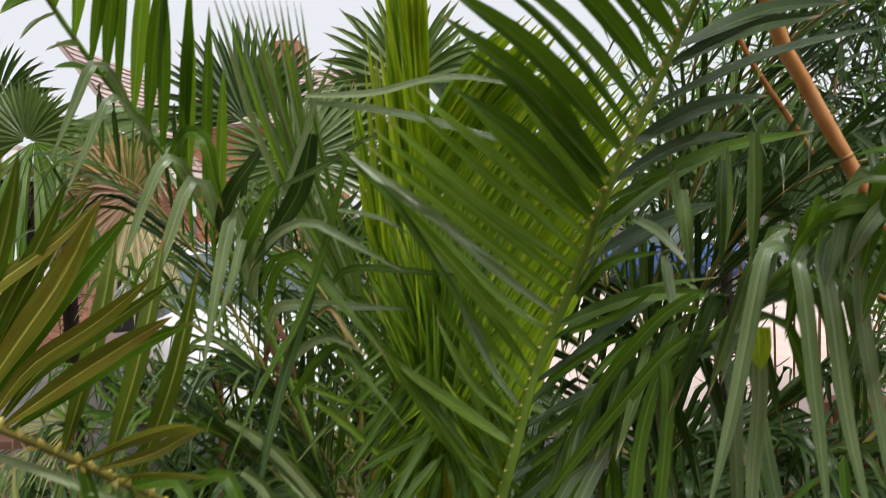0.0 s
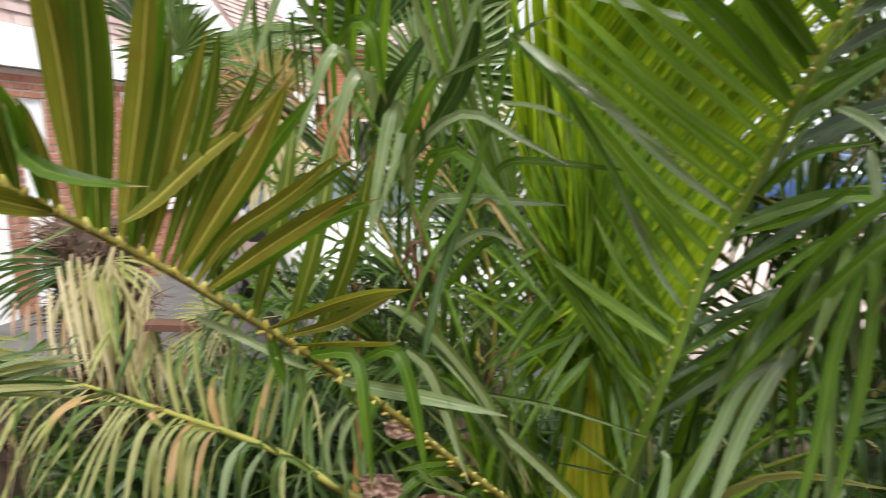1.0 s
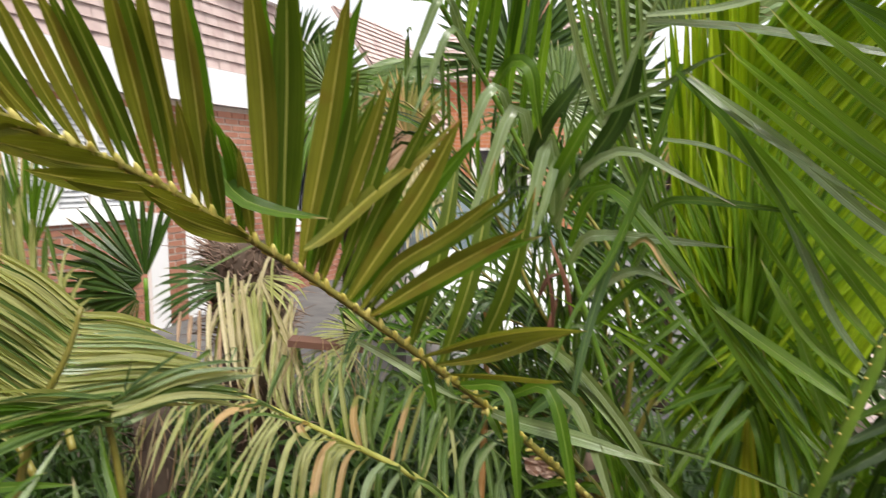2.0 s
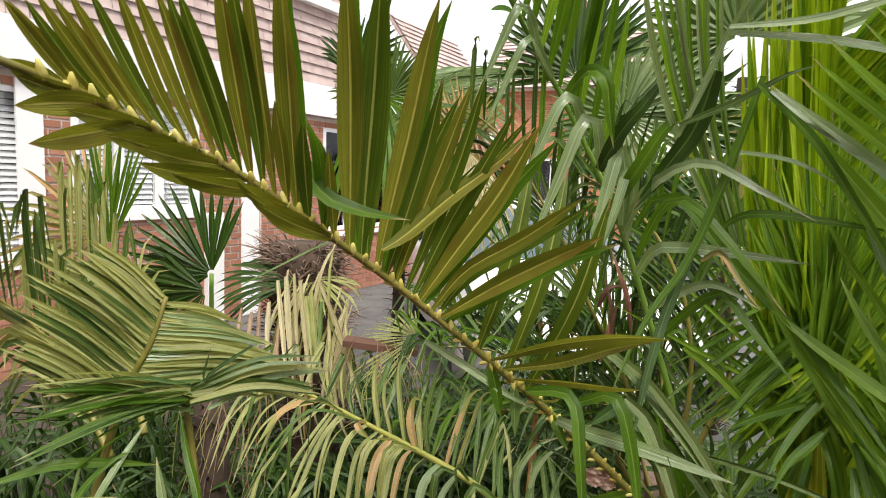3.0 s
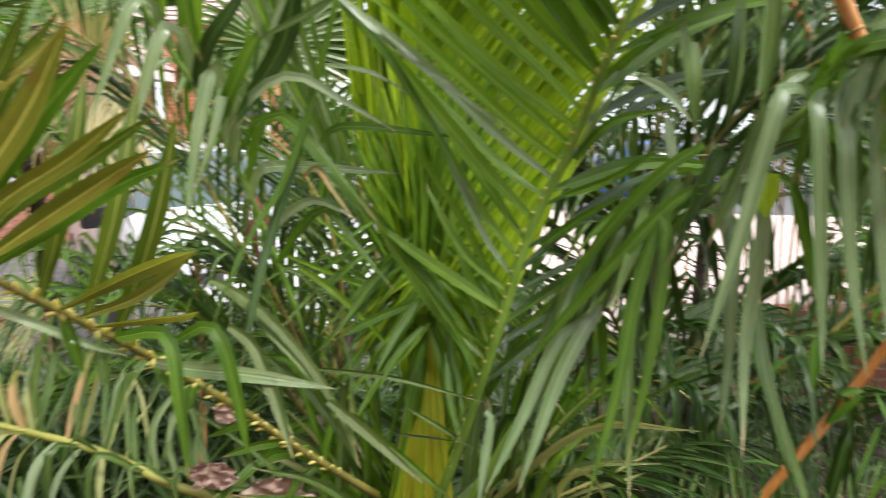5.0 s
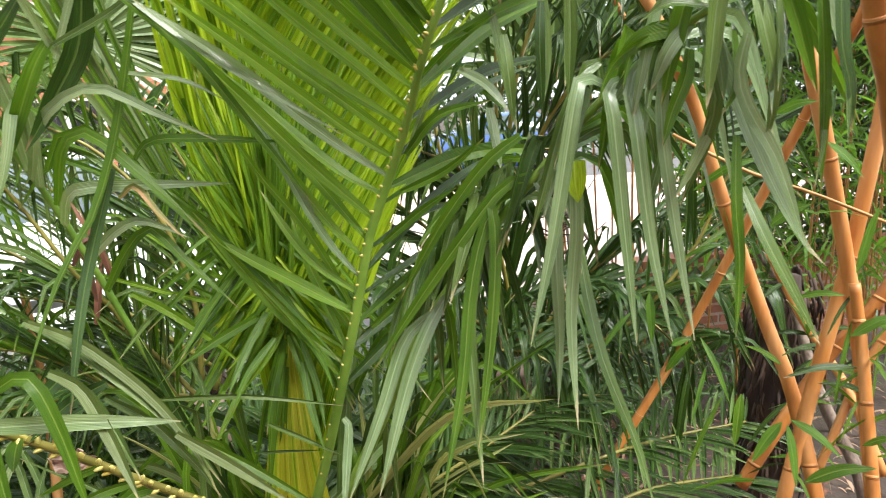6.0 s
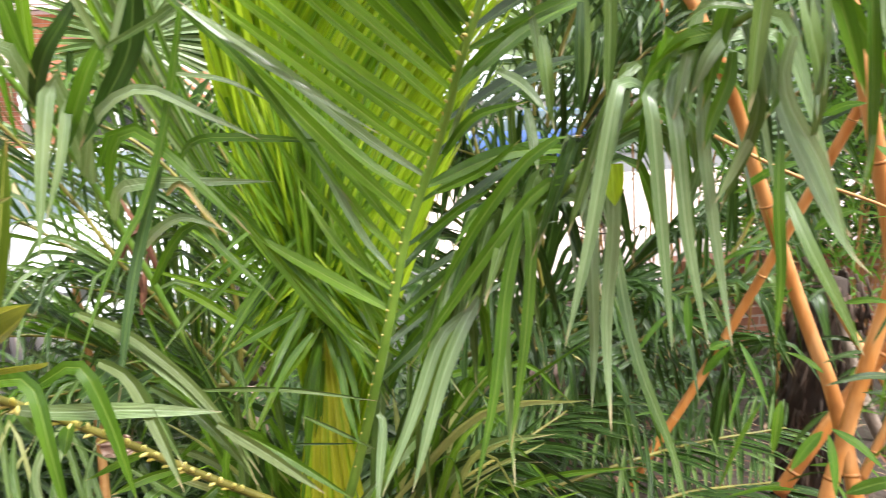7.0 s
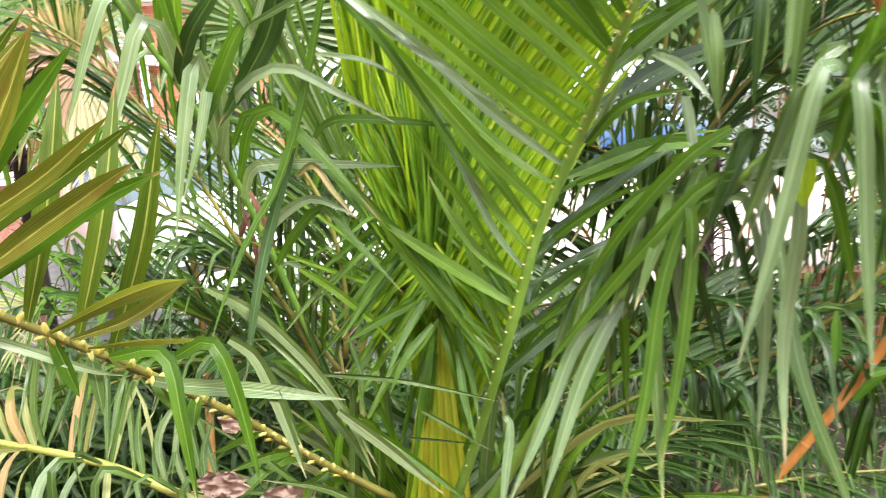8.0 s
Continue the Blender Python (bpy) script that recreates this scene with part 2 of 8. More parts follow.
def glass_material():
    m, nodes, links, bsdf = material("window_glass")
    bsdf.inputs["Base Color"].default_value = (0.05, 0.08, 0.085, 1)
    bsdf.inputs["Roughness"].default_value = 0.04
    bsdf.inputs["Specular IOR Level"].default_value = 0.9
    return m


GLASS = glass_material()

# ---- building helpers ----
ORIGIN = {}


def thing(name, loc, label, category, group="", kind=""):
    ob = new(name)
    ob.location = loc
    ORIGIN[ob.name] = Vector(loc)
    return tagged(ob, label, category, group, kind)


def mesh_from(name, verts, faces, mats, uvs=None, matidx=None, smooth=True):
    me = bpy.data.meshes.new(name)
    me.from_pydata(verts, [], faces)
    for m in mats:
        me.materials.append(m)
    if uvs is not None:
        layer = me.uv_layers.new(name="UVMap")
        loops = np.empty(len(me.loops), dtype=np.int32)
        me.loops.foreach_get("vertex_index", loops)
        layer.data.foreach_set("uv", np.asarray(uvs, dtype=np.float32)[loops].ravel())
    if matidx is not None:
        me.polygons.foreach_set("material_index", np.asarray(matidx, dtype=np.int32))
    if smooth:
        me.polygons.foreach_set("use_smooth", np.ones(len(me.polygons), dtype=bool))
    if uvs is not None and smooth:
        # a crisp fold along the midrib of blades
        ends = np.empty(len(me.edges) * 2, dtype=np.int32)
        me.edges.foreach_get("vertices", ends)
        u = np.asarray(uvs, dtype=np.float32)[:, 0]
        rib = np.abs(u[ends.reshape(-1, 2)] - 0.5).max(axis=1) < 1e-4
        if rib.any():
            me.edges.foreach_set("use_edge_sharp", rib)
    me.update()
    return me


class Geo:
    """Vertices, faces, UVs and material numbers of one mesh in the making."""

    def __init__(self):
        self.v, self.f, self.uv, self.mi = [], [], [], []

    def add(self, verts, faces, uvs=None, mi=0):
        o = len(self.v)
        self.v += [tuple(p) for p in verts]
        self.f += [tuple(i + o for i in q) for q in faces]
        self.uv += list(uvs) if uvs is not None else [(0.25, 0.3)] * len(verts)
        self.mi += [mi] * len(faces)


def weld(g):
    """Joins the points of g that lie on one another."""
    seen, at = {}, []
    for v in g.v:
        k = tuple(round(c, 4) for c in v)
        at.append(seen.setdefault(k, len(seen)))
    g.f = [tuple(dict.fromkeys(at[i] for i in f)) for f in g.f]
    g.v = list(seen)
    g.uv = [(0.25, 0.3)] * len(g.v)
    return g


def part(name, g, mats, parent, label="", smooth=True, kind=""):
    """Links the geometry g as one mesh object under a thing or part; its points are in world metres."""
    o = ORIGIN[parent.name]
    verts = [(x - o.x, y - o.y, z - o.z) for x, y, z in g.v]
    ob = new(name, mesh_from(name, verts, g.f, mats, g.uv, g.mi, smooth))
    ob.parent = parent
    ORIGIN[ob.name] = o
    return tagged(ob, label, kind=kind)


def single(name, g, mats, loc, label, category, group="", kind="", smooth=True):
    """Links the geometry g as one top-level mesh object with its origin at loc."""
    o = Vector(loc)
    verts = [(x - o.x, y - o.y, z - o.z) for x, y, z in g.v]
    ob = new(name, mesh_from(name, verts, g.f, mats, g.uv, g.mi, smooth))
    ob.location = loc
    ORIGIN[ob.name] = o
    return tagged(ob, label, category, group, kind)


def spline(pts, n):
    """n + 1 points of a Catmull-Rom curve through pts, evenly spread along it."""
    p = [Vector(q) for q in pts]
    if len(p) == 2:
        return [p[0].lerp(p[1], i / n) for i in range(n + 1)]
    p = [p[0] * 2 - p[1]] + p + [p[-1] * 2 - p[-2]]
    fine = []
    for k in range(1, len(p) - 2):
        a, b, c, d = p[k - 1:k + 3]
        for i in range(12):
            t = i / 12
            fine.append(0.5 * (2 * b + (c - a) * t + (2 * a - 5 * b + 4 * c - d) * t * t + (3 * b - a - 3 * c + d) * t ** 3))
    fine.append(p[-2])
    length = [0.0]
    for a, b in zip(fine, fine[1:]):
        length.append(length[-1] + (b - a).length)
    out, k = [], 0
    for i in range(n + 1):
        want = length[-1] * i / n
        while k < len(fine) - 2 and length[k + 1] < want:
            k += 1
        span = max(1e-9, length[k + 1] - length[k])
        out.append(fine[k].lerp(fine[k + 1], min(1, max(0, (want - length[k]) / span))))
    return out


def tube(g, pts, radii, n=8, sides=8, mi=0, cap=True):
    c = spline(pts, n)
    ref = Vector((0.31, 0.2, 0.93)).normalized()
    rings, faces, uvs = [], [], []
    for i, p in enumerate(c):
        t = (c[min(n, i + 1)] - c[max(0, i - 1)]).normalized()
        a = t.cross(ref)
        if a.length < 0.05:
            a = t.cross(Vector((1, 0, 0)))
        a.normalize()
        b = t.cross(a)
        s = i / n * (len(radii) - 1)
        k = min(len(radii) - 2, int(s)) if len(radii) > 1 else 0
        r = radii[k] + (radii[k + 1] - radii[k]) * (s - k) if len(radii) > 1 else radii[0]
        for j in range(sides):
            q = 2 * math.pi * j / sides
            rings.append(p + (a * math.cos(q) + b * math.sin(q)) * r)
            uvs.append((j / sides, i / n))
    for i in range(n):
        for j in range(sides):
            k = (j + 1) % sides
            faces.append((i * sides + j, i * sides + k, (i + 1) * sides + k, (i + 1) * sides + j))
    if cap:
        faces.append(tuple(range(sides))[::-1])
        faces.append(tuple(n * sides + j for j in range(sides)))
    g.add(rings, faces, uvs, mi)


def box(g, lo, hi, m=None, mi=0):
    xs, ys, zs = zip(lo, hi)
    v = [Vector((x, y, z)) for x in xs for y in ys for z in zs]
    if m is not None:
        v = [m @ p for p in v]
    g.add(v, [(0, 1, 3, 2), (4, 6, 7, 5), (0, 4, 5, 1), (2, 3, 7, 6), (0, 2, 6, 4), (1, 5, 7, 3)], None, mi)


def blade(g, pts, width, facing, fold=0.25, n=9, base_w=0.35, shape=0.45, twist=0.0, mi=0):
    """A strap-like leaflet along pts: a shallow V across, narrow at its foot, widest at shape, drawn out to a point. facing: the way its face looks."""
    c = spline(pts, n)
    verts, uvs, faces = [], [], []
    for i, p in enumerate(c):
        v = i / n
        t = (c[min(n, i + 1)] - c[max(0, i - 1)])
        if t.length < 1e-9:
            t = Vector((0, 0, 1))
        t.normalize()
        f = Vector(facing)
        f = f - t * f.dot(t)
        if f.length < 0.08:
            f = t.orthogonal()
        f.normalize()
        if twist:
            f = Matrix.Rotation(twist * v, 3, t) @ f
        w = t.cross(f)
        if v < shape:
            h = base_w + (1 - base_w) * math.sin(v / shape * math.pi / 2)
        else:
            h = max(0.015, 1 - ((v - shape) / (1 - shape)) ** 2.4)
        h *= width / 2
        verts += [p - w * h + f * fold * h, p.copy(), p + w * h + f * fold * h]
        uvs += [(0.0, v), (0.5, v), (1.0, v)]
    for i in range(n):
        a = i * 3
        faces += [(a, a + 1, a + 4, a + 3), (a + 1, a + 2, a + 5, a + 4)]
    g.add(verts, faces, uvs, mi)


def at_curve(c, s):
    x = max(0.0, min(1.0, s)) * (len(c) - 1)
    k = min(len(c) - 2, int(x))
    return c[k].lerp(c[k + 1], x - k)


def guide_at(guides, s):
    """The leaflet's middle and tip, from its foot, at s along the rachis, between the nearest guides."""
    g = sorted(guides, key=lambda q: q[0])
    if s <= g[0][0]:
        return g[0][1], g[0][2]
    for a, b in zip(g, g[1:]):
        if s <= b[0]:
            k = (s - a[0]) / (b[0] - a[0])
            return a[1].lerp(b[1], k), a[2].lerp(b[2], k)
    return g[-1][1], g[-1][2]


def frond(palm, line, radii, sides, rng, rachis_mat=None, knots=True, label="", steps=60, knob=1.0, extra=()):
    """A feather leaf: its rachis along line (foot to tip), and on each of its sides rows of leaflets.
    sides: dicts with guides (s, middle or None, tip in the world), n, span, width, mat, facing, jitter, fold."""
    c = spline(line, steps)
    g = Geo()
    tube(g, line, radii, 26, 7)
    foot = []
    made = []
    for side in sides:
        guides = []
        for s, mid, tip in side["guides"]:
            p = at_curve(c, s)
            tip = Vector(tip) - p
            mid = tip * 0.5 + Vector((0, 0, 0.06)) * tip.length if mid is None else Vector(mid) - p
            guides.append((s, mid, tip))
        a, b = side["span"]
        for i in range(side["n"]):
            s = a + (b - a) * (i + rng.uniform(-0.3, 0.3)) / max(1, side["n"] - 1)
            s = min(0.995, max(0.0, s))
            if rng.random() < side.get("gaps", 0.0):
                continue
            p = at_curve(c, s)
            mid, tip = guide_at(guides, s)
            k = tip.length * side.get("jitter", 0.08)
            scale = rng.uniform(0.86, 1.08)
            off = Vector((rng.gauss(0, k), rng.gauss(0, k), rng.gauss(0, k)))
            q = [p, p + mid * scale + off * 0.45, p + tip * scale + off]
            if side.get("bent", 0.0) and rng.random() < side["bent"]:
                drop = Vector((rng.gauss(0, .2), rng.gauss(0, .2), -1)) * tip.length * rng.uniform(.2, .5)
                q = [p, p + mid * scale, p + mid * scale * 1.3 + tip * .08, p + mid * scale * 1.25 + drop]
            leaf = Geo()
            f = Vector(side["facing"]) + Vector((rng.gauss(0, 0.35), rng.gauss(0, 0.3), rng.gauss(0, 0.35)))
            wide = 1 + (side.get("narrow", 1.0) - 1) * (s - a) / (b - a)
            blade(leaf, q, side["width"] * wide * rng.uniform(0.8, 1.15), f, side.get("fold", 0.3) * 1.5, 9, side.get("base_w", 0.3), side.get("shape", 0.4), rng.uniform(-0.5, 0.5))
            mats = side["mat"]
            made.append((leaf, mats[rng.randrange(len(mats))]))
            if knots:
                foot.append((p, mid.normalized()))
    for a, b, n, way in extra:
        for i in range(n):
            foot.append((at_curve(c, a + (b - a) * (i + rng.uniform(-.2, .2)) / n), (Vector(way) + Vector((rng.gauss(0, .15), rng.gauss(0, .15), rng.gauss(0, .15)))).normalized()))
    for p, d in foot:
        r = (radii[0] * 0.3 + 0.0012) * knob
        tube(g, [p - d * 0.002, p + d * r * 1.4, p + d * r * 2.6], [r * 0.95, r * 0.8, r * 0.28], 3, 5, 1)
    body = part("frond", g, [rachis_mat or RACHIS, NODE_YELLOW], palm, label)
    for leaf, m in made:
        part("leaflet", leaf, [m], body)
    return body


def strap(parent, line, width, mat, facing=(0, -1, 0.3), fold=0.2, name="leaflet", n=12, shape=0.3, base_w=0.6):
    g = Geo()
    blade(g, line, width * 0.88, facing, fold, n, base_w, shape)
    return part(name, g, [mat], parent)


TO_CAM = (0.1, -1, 0.25)


def quick_frond(parent, line, leaf, n, width, mats, rng, droop=0.35, facing=(0, -0.6, 0.8), radii=(.008, .006, .003), span=(.12, 1), rachis_mat=None, vee=0.2):
    """A feather leaf of even leaflets, length leaf, hanging by droop on both sides of its rachis."""
    c = [Vector(v) for v in line]
    up = Vector((0, 0, 1))

    def reach(i, s):
        t = (c[min(len(c) - 1, i + 1)] - c[max(0, i - 1)]).normalized()
        sd = t.cross(Vector((0, 1, 0))) if abs(t.z) > 0.6 else t.cross(up)
        sd.normalize()
        k = leaf * (0.75 + 0.25 * math.sin(math.pi * (i + 0.5) / len(c)))
        mid = c[i] + (t * 0.3 + sd * s * 0.42 + up * vee) * k
        return mid, c[i] + (t * 0.5 + sd * s * 0.75 - up * droop) * k

    sides = []
    for s in (1, -1):
        gs = []
        for i in range(len(c)):
            mid, tip = reach(i, s)
            gs.append((i / (len(c) - 1), mid, tip))
        sides.append(dict(guides=gs, n=n, span=span, width=width, mat=mats, facing=facing, jitter=.11, fold=.3, bent=.22))
    return frond(parent, line, list(radii), sides, rng, rachis_mat or RACHIS_OLIVE, False)


# ---- the date palm that stands before the camera ----
rng = random.Random(4)
palm = thing("date_palm", (0.05, 1.35, 0.0), "young green date palm with drooping, partly bent fronds", "palm")
g = Geo()
tube(g, [(0.05, 1.35, -0.02), (0.05, 1.35, 0.35), (0.05, 1.34, 0.75)], [0.13, 0.15, 0.1], 10, 12)
for i in range(40):
    a, z = i * 2.4, 0.05 + 0.017 * i
    d = Vector((math.cos(a), math.sin(a), 0.6))
    p = Vector((0.05, 1.35, z)) + Vector((math.cos(a), math.sin(a), 0)) * 0.12
    tube(g, [p, p + d * 0.05, p + d * 0.08 + Vector((0, 0, 0.06))], [0.03, 0.022, 0.012], 3, 6)
part("trunk", g, [FIBRE], palm, "fibrous brown trunk with old leaf bases")

# the upright frond in the middle
main = frond(palm, [(-0.028, 1.063, 0.936), (0.034, 1.057, 1.090), (0.082, 1.032, 1.261), (0.129, 1.001, 1.448), (0.162, 0.992, 1.582), (0.202, 0.971, 1.685), (0.230, 0.928, 1.775), (0.254, 0.875, 1.871)] + [(0.345, 0.813, 2.093), (0.359, 0.734, 2.171)], [0.0098, 0.0092, 0.008, 0.006, 0.0045],
      [dict(guides=[(.12, None, (-0.126, 1.020, 1.353)), (.25, None, (-0.149, 1.009, 1.558)), (.36, None, (-0.137, 0.975, 1.773)), (.5, None, (-0.115, 0.948, 1.912)), (.62, None, (0.008, 0.905, 1.935)), (.75, None, (0.030, 0.858, 2.130)), (1, None, (0.180, 0.690, 2.330))],
            n=14, span=(.70, 1), width=.034, mat=[LEAF, LEAF, LEAF_MAIN], facing=(0.25, -1, 0.45), jitter=.035, fold=.42, shape=.35),
       dict(guides=[(.15, None, (0.250, 1.170, 1.220)), (.3, None, (0.375, 1.229, 1.451)), (.5, None, (0.479, 1.202, 1.677)), (.65, None, (0.511, 1.113, 1.861)), (.8, None, (0.593, 0.942, 2.042)), (1, None, (0.599, 0.814, 2.232))],
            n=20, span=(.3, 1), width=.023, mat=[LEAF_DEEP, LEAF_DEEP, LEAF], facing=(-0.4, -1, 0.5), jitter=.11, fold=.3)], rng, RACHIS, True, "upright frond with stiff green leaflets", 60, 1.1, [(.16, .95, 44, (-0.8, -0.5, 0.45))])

# its long leaflets on the house side
strap(main, [(0.257, 0.872, 1.879), (0.221, 0.888, 1.926), (0.165, 0.882, 2.045)], 0.0243, LEAF, (-0.14, -1, 0.17), .3, shape=.4, base_w=.35)
strap(main, [(0.246, 0.885, 1.847), (0.195, 0.898, 1.915), (0.110, 0.885, 2.039)], 0.0261, LEAF_MAIN, (0.32, -1, -0.06), .3, shape=.4, base_w=.35)
strap(main, [(0.239, 0.899, 1.821), (0.160, 0.907, 1.896), (0.087, 0.900, 1.968), (0.040, 0.888, 2.020)], 0.0263, LEAF_MAIN, (0.11, -1, -0.05), .3, shape=.4, base_w=.35)
strap(main, [(0.235, 0.914, 1.798), (0.165, 0.919, 1.857), (0.103, 0.915, 1.912), (0.026, 0.899, 1.975), (-0.024, 0.880, 2.021)], 0.0248, LEAF_MAIN, (0.43, -1, 0.44), .3, shape=.4, base_w=.35)
strap(main, [(0.229, 0.930, 1.770), (0.149, 0.932, 1.840), (0.079, 0.923, 1.896), (0.010, 0.904, 1.960), (-0.034, 0.884, 2.003)], 0.0224, LEAF_MAIN, (0.49, -1, 0.30), .3, shape=.4, base_w=.35)
strap(main, [(0.222, 0.942, 1.748), (0.124, 0.943, 1.814), (0.047, 0.930, 1.876), (-0.032, 0.904, 1.947), (-0.073, 0.880, 1.987)], 0.0242, LEAF_MAIN, (0.25, -1, 0.34), .3, shape=.4, base_w=.35)
strap(main, [(0.215, 0.955, 1.724), (0.137, 0.955, 1.786), (0.044, 0.944, 1.859), (-0.050, 0.916, 1.933), (-0.087, 0.896, 1.966)], 0.0229, LEAF_MAIN, (-0.03, -1, 0.43), .3, shape=.4, base_w=.35)
strap(main, [(0.207, 0.966, 1.699), (0.134, 0.970, 1.750), (0.025, 0.961, 1.842), (-0.070, 0.936, 1.919), (-0.103, 0.920, 1.948)], 0.0225, LEAF_MAIN, (-0.16, -1, 0.33), .3, shape=.4, base_w=.35)
strap(main, [(0.197, 0.975, 1.671), (0.108, 0.982, 1.736), (-0.007, 0.972, 1.839), (-0.078, 0.954, 1.893), (-0.132, 0.933, 1.934)], 0.0237, LEAF_PALE, (0.32, -1, 0.41), .3, shape=.4, base_w=.35)
strap(main, [(0.185, 0.982, 1.644), (0.120, 1.002, 1.685), (0.020, 1.015, 1.780), (-0.064, 1.012, 1.865)], 0.0217, LEAF_MAIN, (0.05, -1, 0.84), .3, shape=.4, base_w=.35)
strap(main, [(0.170, 0.989, 1.605), (0.086, 1.002, 1.688), (0.019, 1.002, 1.764), (-0.035, 0.994, 1.827), (-0.100, 0.976, 1.900)], 0.0279, LEAF_MAIN, (0.16, -1, 0.28), .3, shape=.4, base_w=.35)
strap(main, [(0.158, 0.993, 1.570), (0.100, 1.021, 1.649), (0.038, 1.038, 1.732), (-0.020, 1.046, 1.812)], 0.0204, LEAF_MAIN, (0.19, -1, 0.30), .3, shape=.4, base_w=.35)
strap(main, [(0.150, 0.995, 1.540), (0.095, 1.023, 1.604), (0.034, 1.045, 1.696), (-0.033, 1.053, 1.787)], 0.0187, LEAF_MAIN, (0.05, -1, 0.33), .3, shape=.4, base_w=.35)
strap(main, [(0.143, 0.996, 1.507), (0.092, 1.015, 1.573), (0.041, 1.030, 1.679), (0.000, 1.032, 1.764), (-0.063, 1.021, 1.853)], 0.0204, LEAF_HANG, (0.66, -1, 0.40), .3, shape=.4, base_w=.35)
strap(main, [(0.137, 0.998, 1.482), (0.074, 1.032, 1.528), (0.029, 1.062, 1.583), (-0.010, 1.090, 1.653)], 0.0193, LEAF_MAIN, (0.19, -1, 0.53), .3, shape=.4, base_w=.35)
strap(main, [(0.129, 1.001, 1.448), (0.039, 1.037, 1.498), (-0.031, 1.063, 1.538), (-0.103, 1.084, 1.586)], 0.0264, LEAF_MAIN, (0.65, -1, 0.36), .3, shape=.4, base_w=.35)
strap(main, [(0.126, 1.003, 1.436), (0.112, 1.019, 1.487), (0.058, 1.043, 1.593), (-0.003, 1.051, 1.680), (-0.064, 1.047, 1.793)], 0.0162, LEAF_MAIN, (-0.01, -1, 0.89), .3, shape=.4, base_w=.35)
strap(main, [(0.122, 1.005, 1.418), (0.075, 1.044, 1.485), (0.051, 1.075, 1.549), (0.034, 1.100, 1.604)], 0.0196, LEAF_MAIN, (-0.21, -1, 0.33), .3, shape=.4, base_w=.35)
strap(main, [(0.111, 1.012, 1.376), (0.081, 1.051, 1.451), (0.057, 1.080, 1.521), (0.041, 1.102, 1.583)], 0.0179, LEAF_MAIN, (0.32, -1, 0.86), .3, shape=.4, base_w=.35)
strap(main, [(0.106, 1.015, 1.357), (0.022, 1.045, 1.429), (-0.059, 1.071, 1.536), (-0.119, 1.080, 1.626)], 0.0239, LEAF_MAIN, (-0.09, -1, -0.09), .3, shape=.4, base_w=.35)
strap(main, [(0.099, 1.021, 1.327), (0.055, 1.045, 1.383), (0.005, 1.066, 1.451), (-0.048, 1.081, 1.527)], 0.0191, LEAF_MAIN, (0.32, -1, 0.30), .3, shape=.4, base_w=.35)
strap(main, [(0.092, 1.026, 1.298), (0.067, 1.045, 1.352), (0.026, 1.068, 1.432), (0.001, 1.083, 1.512)], 0.0172, LEAF, (0.05, -1, 0.49), .3, shape=.4, base_w=.35)

# the pleated new leaf behind it
new_row_1 = [(.05, None, (-0.113, 1.351, 1.599)), (.3, (-0.130, 1.334, 1.716), (-0.160, 1.262, 2.110)), (.6, None, (-0.105, 1.213, 2.290)), (1, None, (-0.030, 1.200, 2.330))]
new_row_2 = [(.05, None, (0.240, 1.341, 1.610)), (.3, (0.200, 1.350, 1.700), (0.440, 1.270, 2.010)), (.6, None, (0.340, 1.255, 2.130)), (1, None, (0.100, 1.235, 2.250))]
new_row_3 = [(.1, (-0.053, 1.119, 1.061), (-0.091, 0.975, 0.994)), (.22, (-0.052, 1.181, 1.184), (-0.124, 1.039, 1.082)), (.36, (-0.073, 1.242, 1.351), (-0.176, 1.107, 1.248)), (.48, (-0.095, 1.255, 1.511), (-0.224, 1.136, 1.392))]
new_row_4 = [(.1, (0.023, 1.121, 1.059), (0.065, 0.979, 0.989)), (.22, (0.037, 1.183, 1.181), (0.099, 1.045, 1.075)), (.36, (0.058, 1.245, 1.347), (0.127, 1.136, 1.228)), (.46, (0.072, 1.275, 1.480), (0.165, 1.191, 1.364))]
new_leaf = frond(palm, [(-0.019, 1.106, 0.893), (-0.015, 1.190, 1.039), (-0.017, 1.285, 1.233), (-0.033, 1.377, 1.592), (-0.045, 1.375, 1.900), (-0.060, 1.330, 2.110)], [0.02, 0.015, 0.006, 0.003, 0.002, 0.0015],
      [dict(guides=new_row_1,
            n=84, span=(.06, .92), width=.0195, mat=[LEAF_NEW, LEAF_NEW, LEAF_NEW, LEAF_NEW, LEAF_MAIN], facing=(0.1, -1, 0.1), jitter=.022, fold=.55, base_w=.7, shape=.5),
       dict(guides=new_row_2,
            n=124, span=(.06, .92), width=.0185, mat=[LEAF_NEW, LEAF_NEW, LEAF_NEW, LEAF_NEW, LEAF_MAIN], facing=(-0.1, -1, 0.1), jitter=.022, fold=.55, base_w=.7, shape=.5),
       dict(guides=new_row_3, n=16, span=(.33, .50), width=.0145, mat=[LEAF, LEAF, LEAF_MAIN], facing=(0.3, -1, 0.4), jitter=.12, fold=.4),
       dict(guides=new_row_4, n=14, span=(.33, .48), width=.0145, mat=[LEAF, LEAF, LEAF_MAIN], facing=(-0.3, -1, 0.4), jitter=.12, fold=.4)],
      rng, LEAF_YELLOW, False, "pleated bright green new frond on a yellow stalk")
